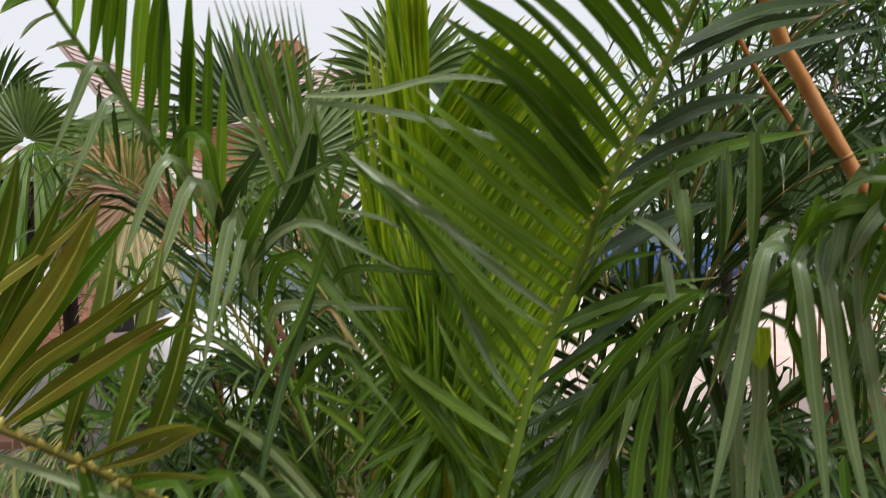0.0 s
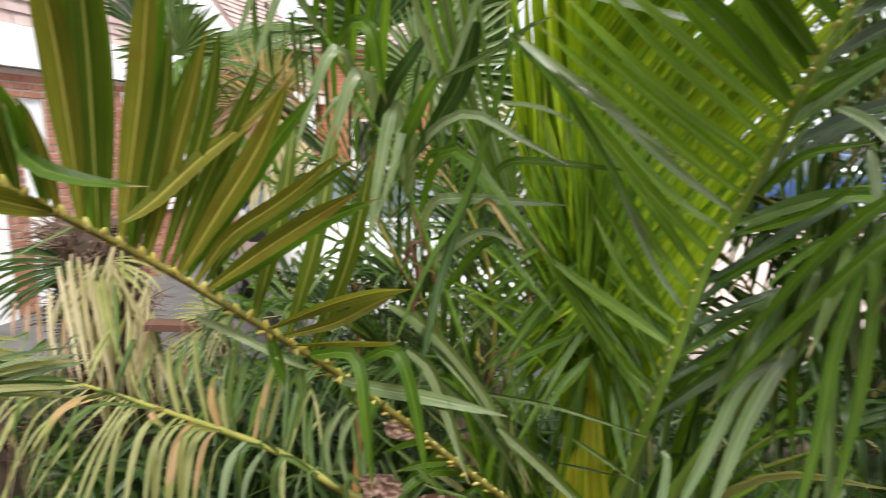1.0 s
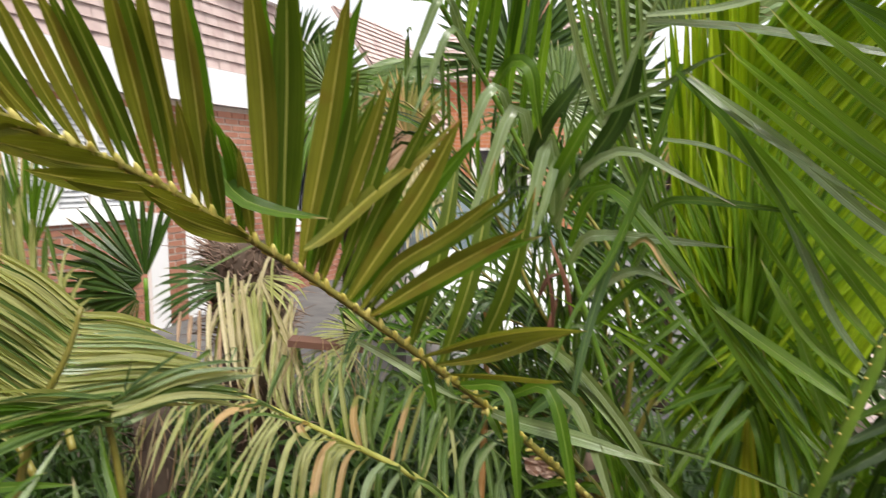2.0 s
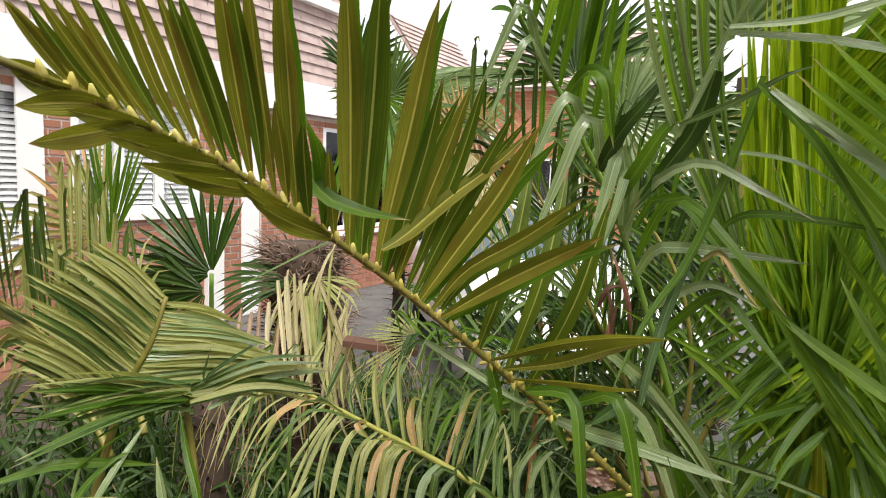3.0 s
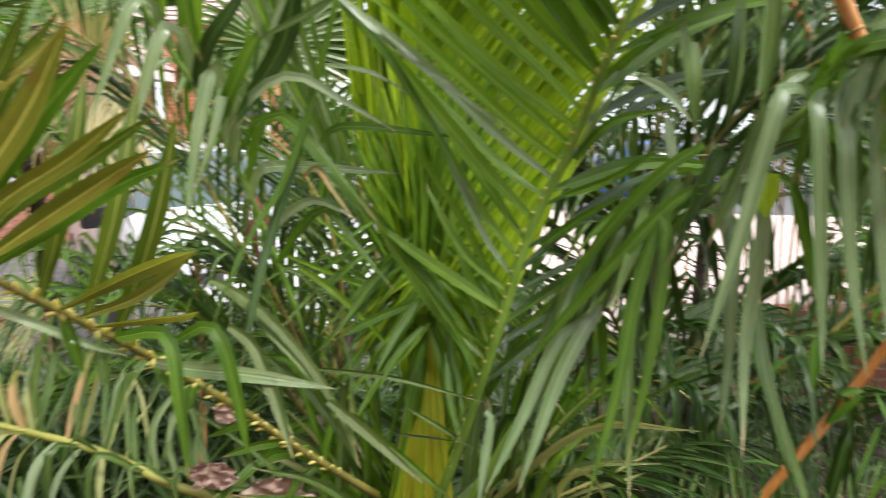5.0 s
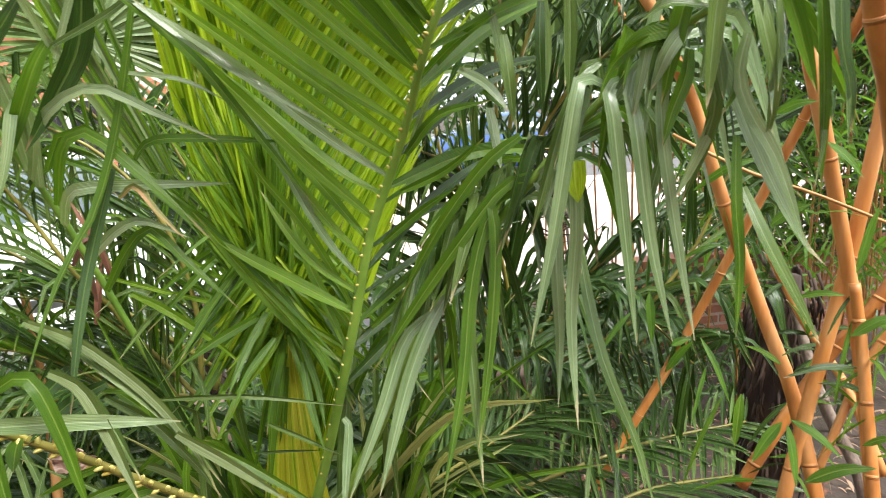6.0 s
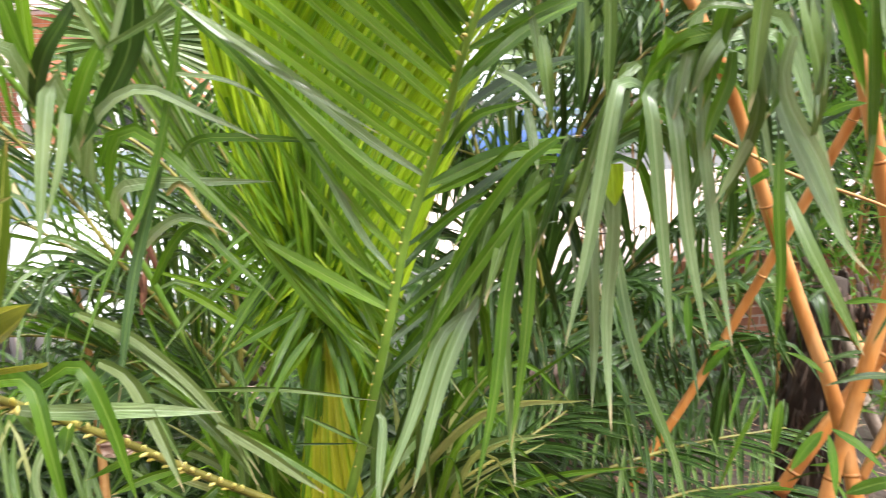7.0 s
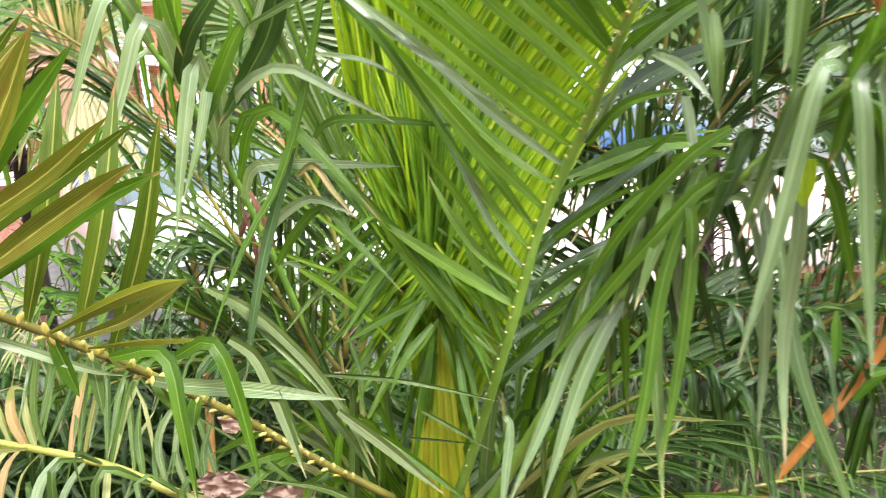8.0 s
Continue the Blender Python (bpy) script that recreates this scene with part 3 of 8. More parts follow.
for k in range(11):
    f = k / 10
    line = [Vector((-0.076, 1.092, 0.976)).lerp(Vector((0.057, 1.094, 0.972)), f), Vector((-0.054, 1.135, 1.124)).lerp(Vector((0.032, 1.137, 1.122)), f), Vector((-0.039, 1.192, 1.226)).lerp(Vector((0.018, 1.194, 1.225)), f), Vector((-0.018, 1.257, 1.350)).lerp(Vector((0.003, 1.257, 1.350)), f)]
    strap(new_leaf, [tuple(v) for v in line], .0145, LEAF_NEW if k in (1, 5, 9) else LEAF_YELLOW, (0.35 - 0.7 * (k % 2), -1, 0.1), .45, shape=.3)
rs = random.Random(33)
for i in range(14):
    side = -1 if i % 2 else 1
    f = rs.random()
    root = Vector((-0.010, 1.287, 1.490)).lerp(Vector((-0.010, 1.205, 1.280)), f)
    out = Vector((-0.147, 1.227, 1.507)).lerp(Vector((-0.095, 1.069, 1.120)), f) if side < 0 else Vector((0.116, 1.256, 1.495)).lerp(Vector((0.070, 1.073, 1.114)), f)
    tip = out + Vector((rs.gauss(0, .03), rs.gauss(0, .03), -0.12 + rs.gauss(0, .05)))
    mid = root.lerp(tip, .5) + Vector((0, -0.02, rs.uniform(.01, .05)))
    strap(new_leaf, [tuple(root), tuple(mid), tuple(tip)], rs.uniform(.010, .017), rs.choice([LEAF_MAIN, LEAF, LEAF, LEAF, LEAF_DEEP]), (-side * .4, -1, .3), .55, shape=.35)
# narrow straight leaflets that still stand close to the stalk
for i in range(150):
    f = rs.random()
    root = Vector((-0.014, 1.215, 1.345)).lerp(Vector((-0.018, 1.245, 1.570)), f) + Vector((rs.gauss(0, .012), rs.gauss(0, .01), 0))
    a = rs.gauss(0, .34) * (1.3 - f * .6)
    k = rs.uniform(.22, .42)
    tip = root + Vector((math.sin(a) * k, rs.uniform(-.02, .05), math.cos(a) * k))
    strap(new_leaf, [tuple(root), tuple(root.lerp(tip, .5) + Vector((0, -.012, 0))), tuple(tip)], rs.uniform(.008, .0125), rs.choice([LEAF_NEW, LEAF_MAIN, LEAF_MAIN, LEAF]), (rs.gauss(0, .4), -1, .2), .5, n=6, shape=.35)
for i in range(40):
    side = -1 if i % 2 else 1
    f = rs.random()
    root = Vector((-0.014, 1.200, 1.400)).lerp(Vector((-0.018, 1.225, 1.560)), f)
    a = rs.uniform(.45, .95) * side
    k = rs.uniform(.14, .26)
    tip = root + Vector((math.sin(a) * k, -rs.uniform(.0, .06), -math.cos(a) * k))
    strap(new_leaf, [tuple(root), tuple(root.lerp(tip, .5) + Vector((0, -.02, .012))), tuple(tip)], rs.uniform(.009, .014), rs.choice([LEAF_MAIN, LEAF_MAIN, LEAF_NEW, LEAF]), (-side * .4, -1, .3), .5, n=6, shape=.35)
# its pale outer bundle
for k in range(13):
    f = k / 12
    a, b, c2 = Vector((-0.345, 0.960, 2.190)).lerp(Vector((-0.225, 1.030, 2.200)), f), Vector((-0.285, 1.056, 1.932)).lerp(Vector((-0.207, 1.096, 1.936)), f), Vector((-0.186, 1.129, 1.690)).lerp(Vector((-0.150, 1.151, 1.680)), f)
    b += Vector((rs.gauss(0, .006), 0, 0))
    strap(new_leaf, [tuple(c2), tuple(b), tuple(a)], rs.uniform(.009, .015), (LEAF_PALE, LEAF_MAIN, LEAF_HANG, LEAF)[k % 4], (rs.gauss(0.2, .3), -1, 0.2), .5, shape=.5)

# the olive frond that leans across towards the house
olive = frond(palm, [(-0.087, 1.035, 1.083), (-0.213, 0.998, 1.188), (-0.326, 0.947, 1.304), (-0.439, 0.846, 1.441), (-0.570, 0.714, 1.592), (-0.627, 0.628, 1.668), (-0.686, 0.475, 1.774), (-0.705, 0.351, 1.826), (-0.705, 0.272, 1.854), (-0.700, 0.183, 1.874)], [0.0075, 0.007, 0.0065, 0.0055, 0.0045, 0.004],
      [dict(guides=[(.1, None, (-0.291, 0.910, 1.198)), (.3, None, (-0.351, 0.841, 1.311)), (.5, None, (-0.515, 0.781, 1.445))],
            n=6, span=(.14, .45), width=.02, mat=[LEAF_GREY, LEAF], facing=TO_CAM, jitter=.12)],
      rng, RACHIS_OLIVE, True, "olive-brown frond with knobbly yellow leaflet bases", 60, 1.9, [(.06, .36, 18, (0.3, -0.6, 0.8)), (.36, .97, 34, (0.4, -0.5, 0.8)), (.08, .5, 22, (-0.7, -0.6, -0.1)), (.5, .97, 16, (-0.7, -0.5, 0.3))])
strap(olive, [(-0.705, 0.284, 1.850), (-0.704, 0.263, 1.871), (-0.702, 0.240, 1.895), (-0.698, 0.216, 1.919)], 0.0127, LEAF_OLIVE, (0.66, -0.6, 0.10), .4, shape=.5, base_w=.2)
strap(olive, [(-0.706, 0.304, 1.844), (-0.706, 0.274, 1.869), (-0.703, 0.245, 1.896), (-0.697, 0.219, 1.919)], 0.0140, LEAF_OLIVE, (0.66, -0.6, 0.04), .4, shape=.5, base_w=.2)
strap(olive, [(-0.707, 0.320, 1.838), (-0.706, 0.286, 1.867), (-0.700, 0.255, 1.898), (-0.691, 0.229, 1.923)], 0.0128, LEAF_OLIVE_GREEN, (0.66, -0.6, 0.08), .4, shape=.5, base_w=.2)
strap(olive, [(-0.706, 0.335, 1.832), (-0.705, 0.299, 1.869), (-0.699, 0.264, 1.905), (-0.689, 0.237, 1.930)], 0.0149, LEAF_OLIVE, (0.79, -0.6, -0.05), .4, shape=.5, base_w=.2)
strap(olive, [(-0.705, 0.351, 1.826), (-0.704, 0.314, 1.867), (-0.698, 0.276, 1.908), (-0.687, 0.248, 1.933)], 0.0150, LEAF_OLIVE, (1.10, -0.6, -0.03), .4, shape=.5, base_w=.2)
strap(olive, [(-0.703, 0.370, 1.819), (-0.704, 0.328, 1.866), (-0.697, 0.290, 1.912), (-0.684, 0.262, 1.939)], 0.0158, LEAF_OLIVE, (0.81, -0.6, -0.05), .4, shape=.5, base_w=.2)
strap(olive, [(-0.702, 0.384, 1.814), (-0.701, 0.346, 1.862), (-0.694, 0.307, 1.916), (-0.680, 0.279, 1.945)], 0.0160, LEAF_OLIVE_GREEN, (0.86, -0.6, 0.14), .4, shape=.5, base_w=.2)
strap(olive, [(-0.700, 0.405, 1.806), (-0.699, 0.366, 1.862), (-0.689, 0.329, 1.921), (-0.674, 0.302, 1.953)], 0.0175, LEAF_OLIVE, (0.65, -0.6, 0.04), .4, shape=.5, base_w=.2)
strap(olive, [(-0.697, 0.421, 1.800), (-0.694, 0.386, 1.859), (-0.685, 0.345, 1.925), (-0.669, 0.316, 1.957)], 0.0184, LEAF_OLIVE, (1.01, -0.6, 0.08), .4, shape=.5, base_w=.2)
strap(olive, [(-0.694, 0.441, 1.791), (-0.689, 0.407, 1.851), (-0.679, 0.365, 1.927), (-0.663, 0.335, 1.960)], 0.0179, LEAF_OLIVE, (1.22, -0.6, 0.02), .4, shape=.5, base_w=.2)
strap(olive, [(-0.691, 0.454, 1.785), (-0.685, 0.422, 1.847), (-0.676, 0.376, 1.927), (-0.660, 0.346, 1.961)], 0.0194, LEAF_OLIVE_GREEN, (0.41, -0.6, -0.22), .4, shape=.5, base_w=.2)
strap(olive, [(-0.687, 0.472, 1.776), (-0.681, 0.437, 1.842), (-0.673, 0.389, 1.927), (-0.656, 0.357, 1.962)], 0.0237, LEAF_OLIVE_GREEN, (0.58, -0.6, -0.08), .4, shape=.5, base_w=.2)
strap(olive, [(-0.683, 0.486, 1.768), (-0.677, 0.464, 1.839), (-0.666, 0.434, 1.920), (-0.651, 0.411, 1.958), (-0.635, 0.386, 1.996)], 0.0292, LEAF_OLIVE, (0.34, -1, 0.19), .4, shape=.5, base_w=.2)
strap(olive, [(-0.678, 0.501, 1.758), (-0.670, 0.480, 1.835), (-0.660, 0.446, 1.928), (-0.646, 0.422, 1.964), (-0.629, 0.395, 2.001)], 0.0245, LEAF_OLIVE_GREEN, (0.53, -1, 0.12), .4, shape=.5, base_w=.2)
strap(olive, [(-0.673, 0.517, 1.748), (-0.667, 0.497, 1.817), (-0.657, 0.468, 1.902), (-0.641, 0.441, 1.960), (-0.624, 0.415, 2.000)], 0.0281, LEAF_OLIVE, (0.08, -1, -0.73), .4, shape=.5, base_w=.2)
strap(olive, [(-0.667, 0.533, 1.737), (-0.651, 0.505, 1.803), (-0.632, 0.470, 1.864)], 0.0218, LEAF_OLIVE, (0.44, -1, 0.12), .4, shape=.5, base_w=.2)
strap(olive, [(-0.659, 0.554, 1.722), (-0.660, 0.545, 1.808), (-0.654, 0.522, 1.920), (-0.643, 0.501, 1.978), (-0.625, 0.490, 2.013)], 0.0320, LEAF, (0.45, -1, -0.00), .4, shape=.5, base_w=.2)
strap(olive, [(-0.662, 0.546, 1.728), (-0.656, 0.529, 1.812), (-0.642, 0.501, 1.920), (-0.625, 0.474, 1.973), (-0.607, 0.448, 2.014)], 0.0388, LEAF_OLIVE, (0.15, -1, -0.00), .4, shape=.5, base_w=.2)
strap(olive, [(-0.656, 0.562, 1.717), (-0.640, 0.535, 1.777), (-0.618, 0.503, 1.842)], 0.0256, LEAF_OLIVE_GREEN, (0.32, -1, -0.06), .4, shape=.5, base_w=.2)
strap(olive, [(-0.646, 0.586, 1.699), (-0.640, 0.580, 1.752), (-0.638, 0.565, 1.809), (-0.633, 0.546, 1.829)], 0.0184, LEAF_OLIVE_GREEN, (0.41, -1, -0.29), .4, shape=.5, base_w=.2)
strap(olive, [(-0.647, 0.582, 1.702), (-0.634, 0.564, 1.756), (-0.623, 0.538, 1.812), (-0.616, 0.505, 1.849)], 0.0223, LEAF, (0.11, -1, -0.29), .4, shape=.5, base_w=.2)
strap(olive, [(-0.641, 0.598, 1.691), (-0.624, 0.568, 1.750), (-0.603, 0.534, 1.812)], 0.0191, LEAF_OLIVE, (0.74, -1, -0.06), .4, shape=.5, base_w=.2)
strap(olive, [(-0.627, 0.628, 1.668), (-0.626, 0.623, 1.775), (-0.616, 0.605, 1.899), (-0.603, 0.576, 1.988), (-0.578, 0.560, 2.036)], 0.0333, LEAF, (0.91, -1, 0.22), .4, shape=.5, base_w=.2)
strap(olive, [(-0.631, 0.619, 1.675), (-0.623, 0.607, 1.781), (-0.607, 0.581, 1.900), (-0.588, 0.547, 1.984), (-0.570, 0.517, 2.027)], 0.0404, LEAF_OLIVE, (0.61, -1, 0.22), .4, shape=.5, base_w=.2)
strap(olive, [(-0.619, 0.644, 1.656), (-0.615, 0.645, 1.769), (-0.600, 0.635, 1.889), (-0.580, 0.612, 1.989), (-0.556, 0.602, 2.024)], 0.0367, LEAF_OLIVE_GREEN, (1.01, -1, -0.11), .4, shape=.5, base_w=.2)
strap(olive, [(-0.623, 0.636, 1.662), (-0.612, 0.629, 1.774), (-0.591, 0.611, 1.890), (-0.566, 0.582, 1.985), (-0.545, 0.556, 2.031)], 0.0446, LEAF_OLIVE_GREEN, (0.71, -1, -0.11), .4, shape=.5, base_w=.2)
strap(olive, [(-0.606, 0.667, 1.637), (-0.593, 0.679, 1.731), (-0.568, 0.685, 1.850), (-0.539, 0.675, 1.959), (-0.508, 0.666, 2.017)], 0.0315, LEAF, (0.66, -1, -0.23), .4, shape=.5, base_w=.2)
strap(olive, [(-0.611, 0.659, 1.644), (-0.592, 0.663, 1.737), (-0.561, 0.660, 1.853), (-0.528, 0.643, 1.957), (-0.503, 0.624, 2.009)], 0.0383, LEAF_OLIVE, (0.36, -1, -0.23), .4, shape=.5, base_w=.2)
strap(olive, [(-0.598, 0.680, 1.626), (-0.577, 0.693, 1.715), (-0.549, 0.698, 1.816), (-0.506, 0.699, 1.899)], 0.0226, LEAF_OLIVE_GREEN, (0.83, -1, -0.23), .4, shape=.5, base_w=.2)
strap(olive, [(-0.603, 0.672, 1.633), (-0.574, 0.674, 1.722), (-0.540, 0.669, 1.820), (-0.507, 0.649, 1.915)], 0.0275, LEAF_OLIVE_GREEN, (0.53, -1, -0.23), .4, shape=.5, base_w=.2)
strap(olive, [(-0.594, 0.685, 1.621), (-0.564, 0.692, 1.714), (-0.521, 0.693, 1.822), (-0.479, 0.680, 1.912)], 0.0278, LEAF_OLIVE, (0.57, -1, 0.16), .4, shape=.5, base_w=.2)
strap(olive, [(-0.584, 0.697, 1.609), (-0.547, 0.709, 1.710), (-0.503, 0.709, 1.823), (-0.466, 0.691, 1.921)], 0.0252, LEAF_OLIVE_GREEN, (0.56, -1, -0.13), .4, shape=.5, base_w=.2)
strap(olive, [(-0.572, 0.711, 1.595), (-0.531, 0.745, 1.708), (-0.481, 0.764, 1.810), (-0.427, 0.772, 1.877)], 0.0202, LEAF_OLIVE_GREEN, (0.76, -1, -0.33), .4, shape=.5, base_w=.2)
strap(olive, [(-0.577, 0.706, 1.600), (-0.530, 0.727, 1.715), (-0.475, 0.734, 1.814), (-0.433, 0.725, 1.882)], 0.0245, LEAF_OLIVE_GREEN, (0.46, -1, -0.33), .4, shape=.5, base_w=.2)
strap(olive, [(-0.565, 0.720, 1.586), (-0.520, 0.755, 1.671), (-0.467, 0.780, 1.757), (-0.393, 0.797, 1.846)], 0.0313, LEAF, (0.47, -1, -0.36), .4, shape=.5, base_w=.2)
strap(olive, [(-0.570, 0.714, 1.592), (-0.519, 0.737, 1.678), (-0.462, 0.750, 1.764), (-0.405, 0.749, 1.862)], 0.0380, LEAF_OLIVE, (0.17, -1, -0.36), .4, shape=.5, base_w=.2)
strap(olive, [(-0.551, 0.735, 1.570), (-0.502, 0.753, 1.638), (-0.419, 0.773, 1.695), (-0.326, 0.782, 1.758)], 0.0228, LEAF_OLIVE_GREEN, (0.51, -1, -0.22), .4, shape=.5, base_w=.2)
strap(olive, [(-0.557, 0.729, 1.577), (-0.502, 0.735, 1.647), (-0.416, 0.743, 1.703), (-0.334, 0.738, 1.764)], 0.0277, LEAF_OLIVE, (0.21, -1, -0.22), .4, shape=.5, base_w=.2)
strap(olive, [(-0.542, 0.744, 1.559), (-0.450, 0.764, 1.622), (-0.371, 0.762, 1.670), (-0.285, 0.749, 1.705)], 0.0257, LEAF, (0.67, -1, 0.25), .4, shape=.5, base_w=.2)
strap(olive, [(-0.548, 0.738, 1.566), (-0.452, 0.746, 1.631), (-0.369, 0.732, 1.679), (-0.296, 0.706, 1.717)], 0.0313, LEAF_OLIVE, (0.37, -1, 0.25), .4, shape=.5, base_w=.2)
strap(olive, [(-0.486, 0.800, 1.496), (-0.364, 0.737, 1.556), (-0.262, 0.653, 1.602), (-0.184, 0.552, 1.635)], 0.0216, LEAF_OLIVE, (0.15, -1, -0.27), .4, shape=.5, base_w=.2)
strap(olive, [(-0.472, 0.814, 1.480), (-0.359, 0.753, 1.527), (-0.269, 0.678, 1.581), (-0.207, 0.587, 1.621)], 0.0210, LEAF_OLIVE, (0.12, -1, 0.44), .4, shape=.5, base_w=.2)
strap(olive, [(-0.458, 0.827, 1.464), (-0.353, 0.775, 1.494), (-0.276, 0.706, 1.523), (-0.221, 0.629, 1.553)], 0.0184, LEAF_OLIVE, (0.14, -1, -0.58), .4, shape=.5, base_w=.2)
strap(olive, [(-0.442, 0.843, 1.445), (-0.388, 0.785, 1.457), (-0.345, 0.729, 1.485)], 0.0163, LEAF_OLIVE, (0.69, -1, -0.03), .4, shape=.5, base_w=.2)
strap(olive, [(-0.705, 0.272, 1.854), (-0.707, 0.245, 1.860), (-0.706, 0.220, 1.870)], 0.0246, LEAF_OLIVE, (0.74, -0.5, -0.10), .4, shape=.5, base_w=.2)
strap(olive, [(-0.703, 0.372, 1.818), (-0.705, 0.319, 1.827), (-0.702, 0.269, 1.832)], 0.0258, LEAF_OLIVE, (0.60, -0.5, -0.22), .4, shape=.5, base_w=.2)
strap(olive, [(-0.696, 0.431, 1.796), (-0.697, 0.374, 1.799), (-0.694, 0.316, 1.810)], 0.0286, LEAF_OLIVE, (0.59, -0.5, -0.15), .4, shape=.5, base_w=.2)
strap(olive, [(-0.675, 0.509, 1.753), (-0.687, 0.431, 1.764), (-0.680, 0.367, 1.775)], 0.0275, LEAF_OLIVE, (0.62, -0.5, -0.34), .4, shape=.5, base_w=.2)
strap(olive, [(-0.654, 0.566, 1.714), (-0.660, 0.500, 1.733), (-0.648, 0.444, 1.755)], 0.0242, LEAF_OLIVE, (0.82, -0.5, -0.22), .4, shape=.5, base_w=.2)
strap(olive, [(-0.706, 0.297, 1.846), (-0.706, 0.263, 1.849), (-0.705, 0.227, 1.857)], 0.0229, LEAF_OLIVE, (0.75, -0.5, -0.28), .4, shape=.5, base_w=.2)
strap(olive, [(-0.707, 0.326, 1.836), (-0.705, 0.282, 1.840), (-0.708, 0.227, 1.831)], 0.0290, LEAF_OLIVE, (0.84, -0.5, -0.30), .4, shape=.5, base_w=.2)
strap(olive, [(-0.705, 0.348, 1.827), (-0.707, 0.297, 1.813), (-0.708, 0.238, 1.798)], 0.0312, LEAF_OLIVE, (0.69, -0.5, -0.41), .4, shape=.5, base_w=.2)
strap(olive, [(-0.700, 0.402, 1.807), (-0.703, 0.349, 1.808), (-0.697, 0.304, 1.811)], 0.0272, LEAF_OLIVE, (0.78, -0.5, -0.24), .4, shape=.5, base_w=.2)
strap(olive, [(-0.691, 0.454, 1.785), (-0.694, 0.392, 1.791), (-0.689, 0.336, 1.801)], 0.0279, LEAF_OLIVE, (0.81, -0.5, -0.17), .4, shape=.5, base_w=.2)
strap(olive, [(-0.684, 0.482, 1.770), (-0.693, 0.405, 1.773), (-0.690, 0.336, 1.784)], 0.0282, LEAF_OLIVE, (0.81, -0.5, -0.12), .4, shape=.5, base_w=.2)
strap(olive, [(-0.641, 0.598, 1.691), (-0.652, 0.521, 1.717), (-0.643, 0.456, 1.742)], 0.0311, LEAF_OLIVE, (0.65, -0.5, -0.14), .4, shape=.5, base_w=.2)
strap(olive, [(-0.665, 0.537, 1.734), (-0.667, 0.479, 1.751), (-0.653, 0.432, 1.770)], 0.0195, LEAF_OLIVE, (0.71, -0.5, -0.25), .4, shape=.5, base_w=.2)
strap(olive, [(-0.439, 0.846, 1.441), (-0.359, 0.817, 1.605), (-0.319, 0.827, 1.768)], 0.0310, LEAF_OLIVE_GREEN, (0.3, -1, 0.1), .4, shape=.45, base_w=.3)
strap(olive, [(-0.465, 0.821, 1.472), (-0.420, 0.848, 1.640), (-0.414, 0.916, 1.809)], 0.0310, LEAF_OLIVE_GREEN, (0.3, -1, 0.1), .4, shape=.45, base_w=.3)
strap(olive, [(-0.501, 0.786, 1.512), (-0.458, 0.803, 1.666), (-0.455, 0.860, 1.820)], 0.0310, LEAF_OLIVE_GREEN, (0.3, -1, 0.1), .4, shape=.45, base_w=.3)
strap(olive, [(-0.592, 0.643, 1.677), (-0.570, 0.669, 1.698), (-0.519, 0.711, 1.757), (-0.463, 0.746, 1.809), (-0.420, 0.768, 1.860)], 0.0291, LEAF_OLIVE, (0.3, -1, 0.3), .15, shape=.25, base_w=.3)
strap(olive, [(-0.719, 0.579, 1.852), (-0.635, 0.552, 1.764), (-0.583, 0.568, 1.737), (-0.534, 0.625, 1.724)], 0.0258, LEAF, (0.3, -1, 0.4))
strap(olive, [(-0.436, 0.838, 1.445), (-0.359, 0.832, 1.453), (-0.329, 0.797, 1.372), (-0.309, 0.769, 1.265)], 0.0228, LEAF, (0.3, -1, 0.4))
strap(olive, [(-0.348, 0.843, 1.443), (-0.293, 0.832, 1.467), (-0.260, 0.814, 1.401), (-0.232, 0.792, 1.279)], 0.0228, LEAF, (0.3, -1, 0.4))
strap(olive, [(-0.385, 0.851, 1.404), (-0.338, 0.850, 1.396), (-0.241, 0.846, 1.390), (-0.122, 0.849, 1.372)], 0.0258, LEAF_PALE, (0.3, -1, 0.4))
strap(olive, [(-0.586, 0.768, 1.517), (-0.531, 0.788, 1.487), (-0.448, 0.809, 1.441), (-0.411, 0.827, 1.423)], 0.0152, LEAF_PALE, (0.3, -1, 0.4))

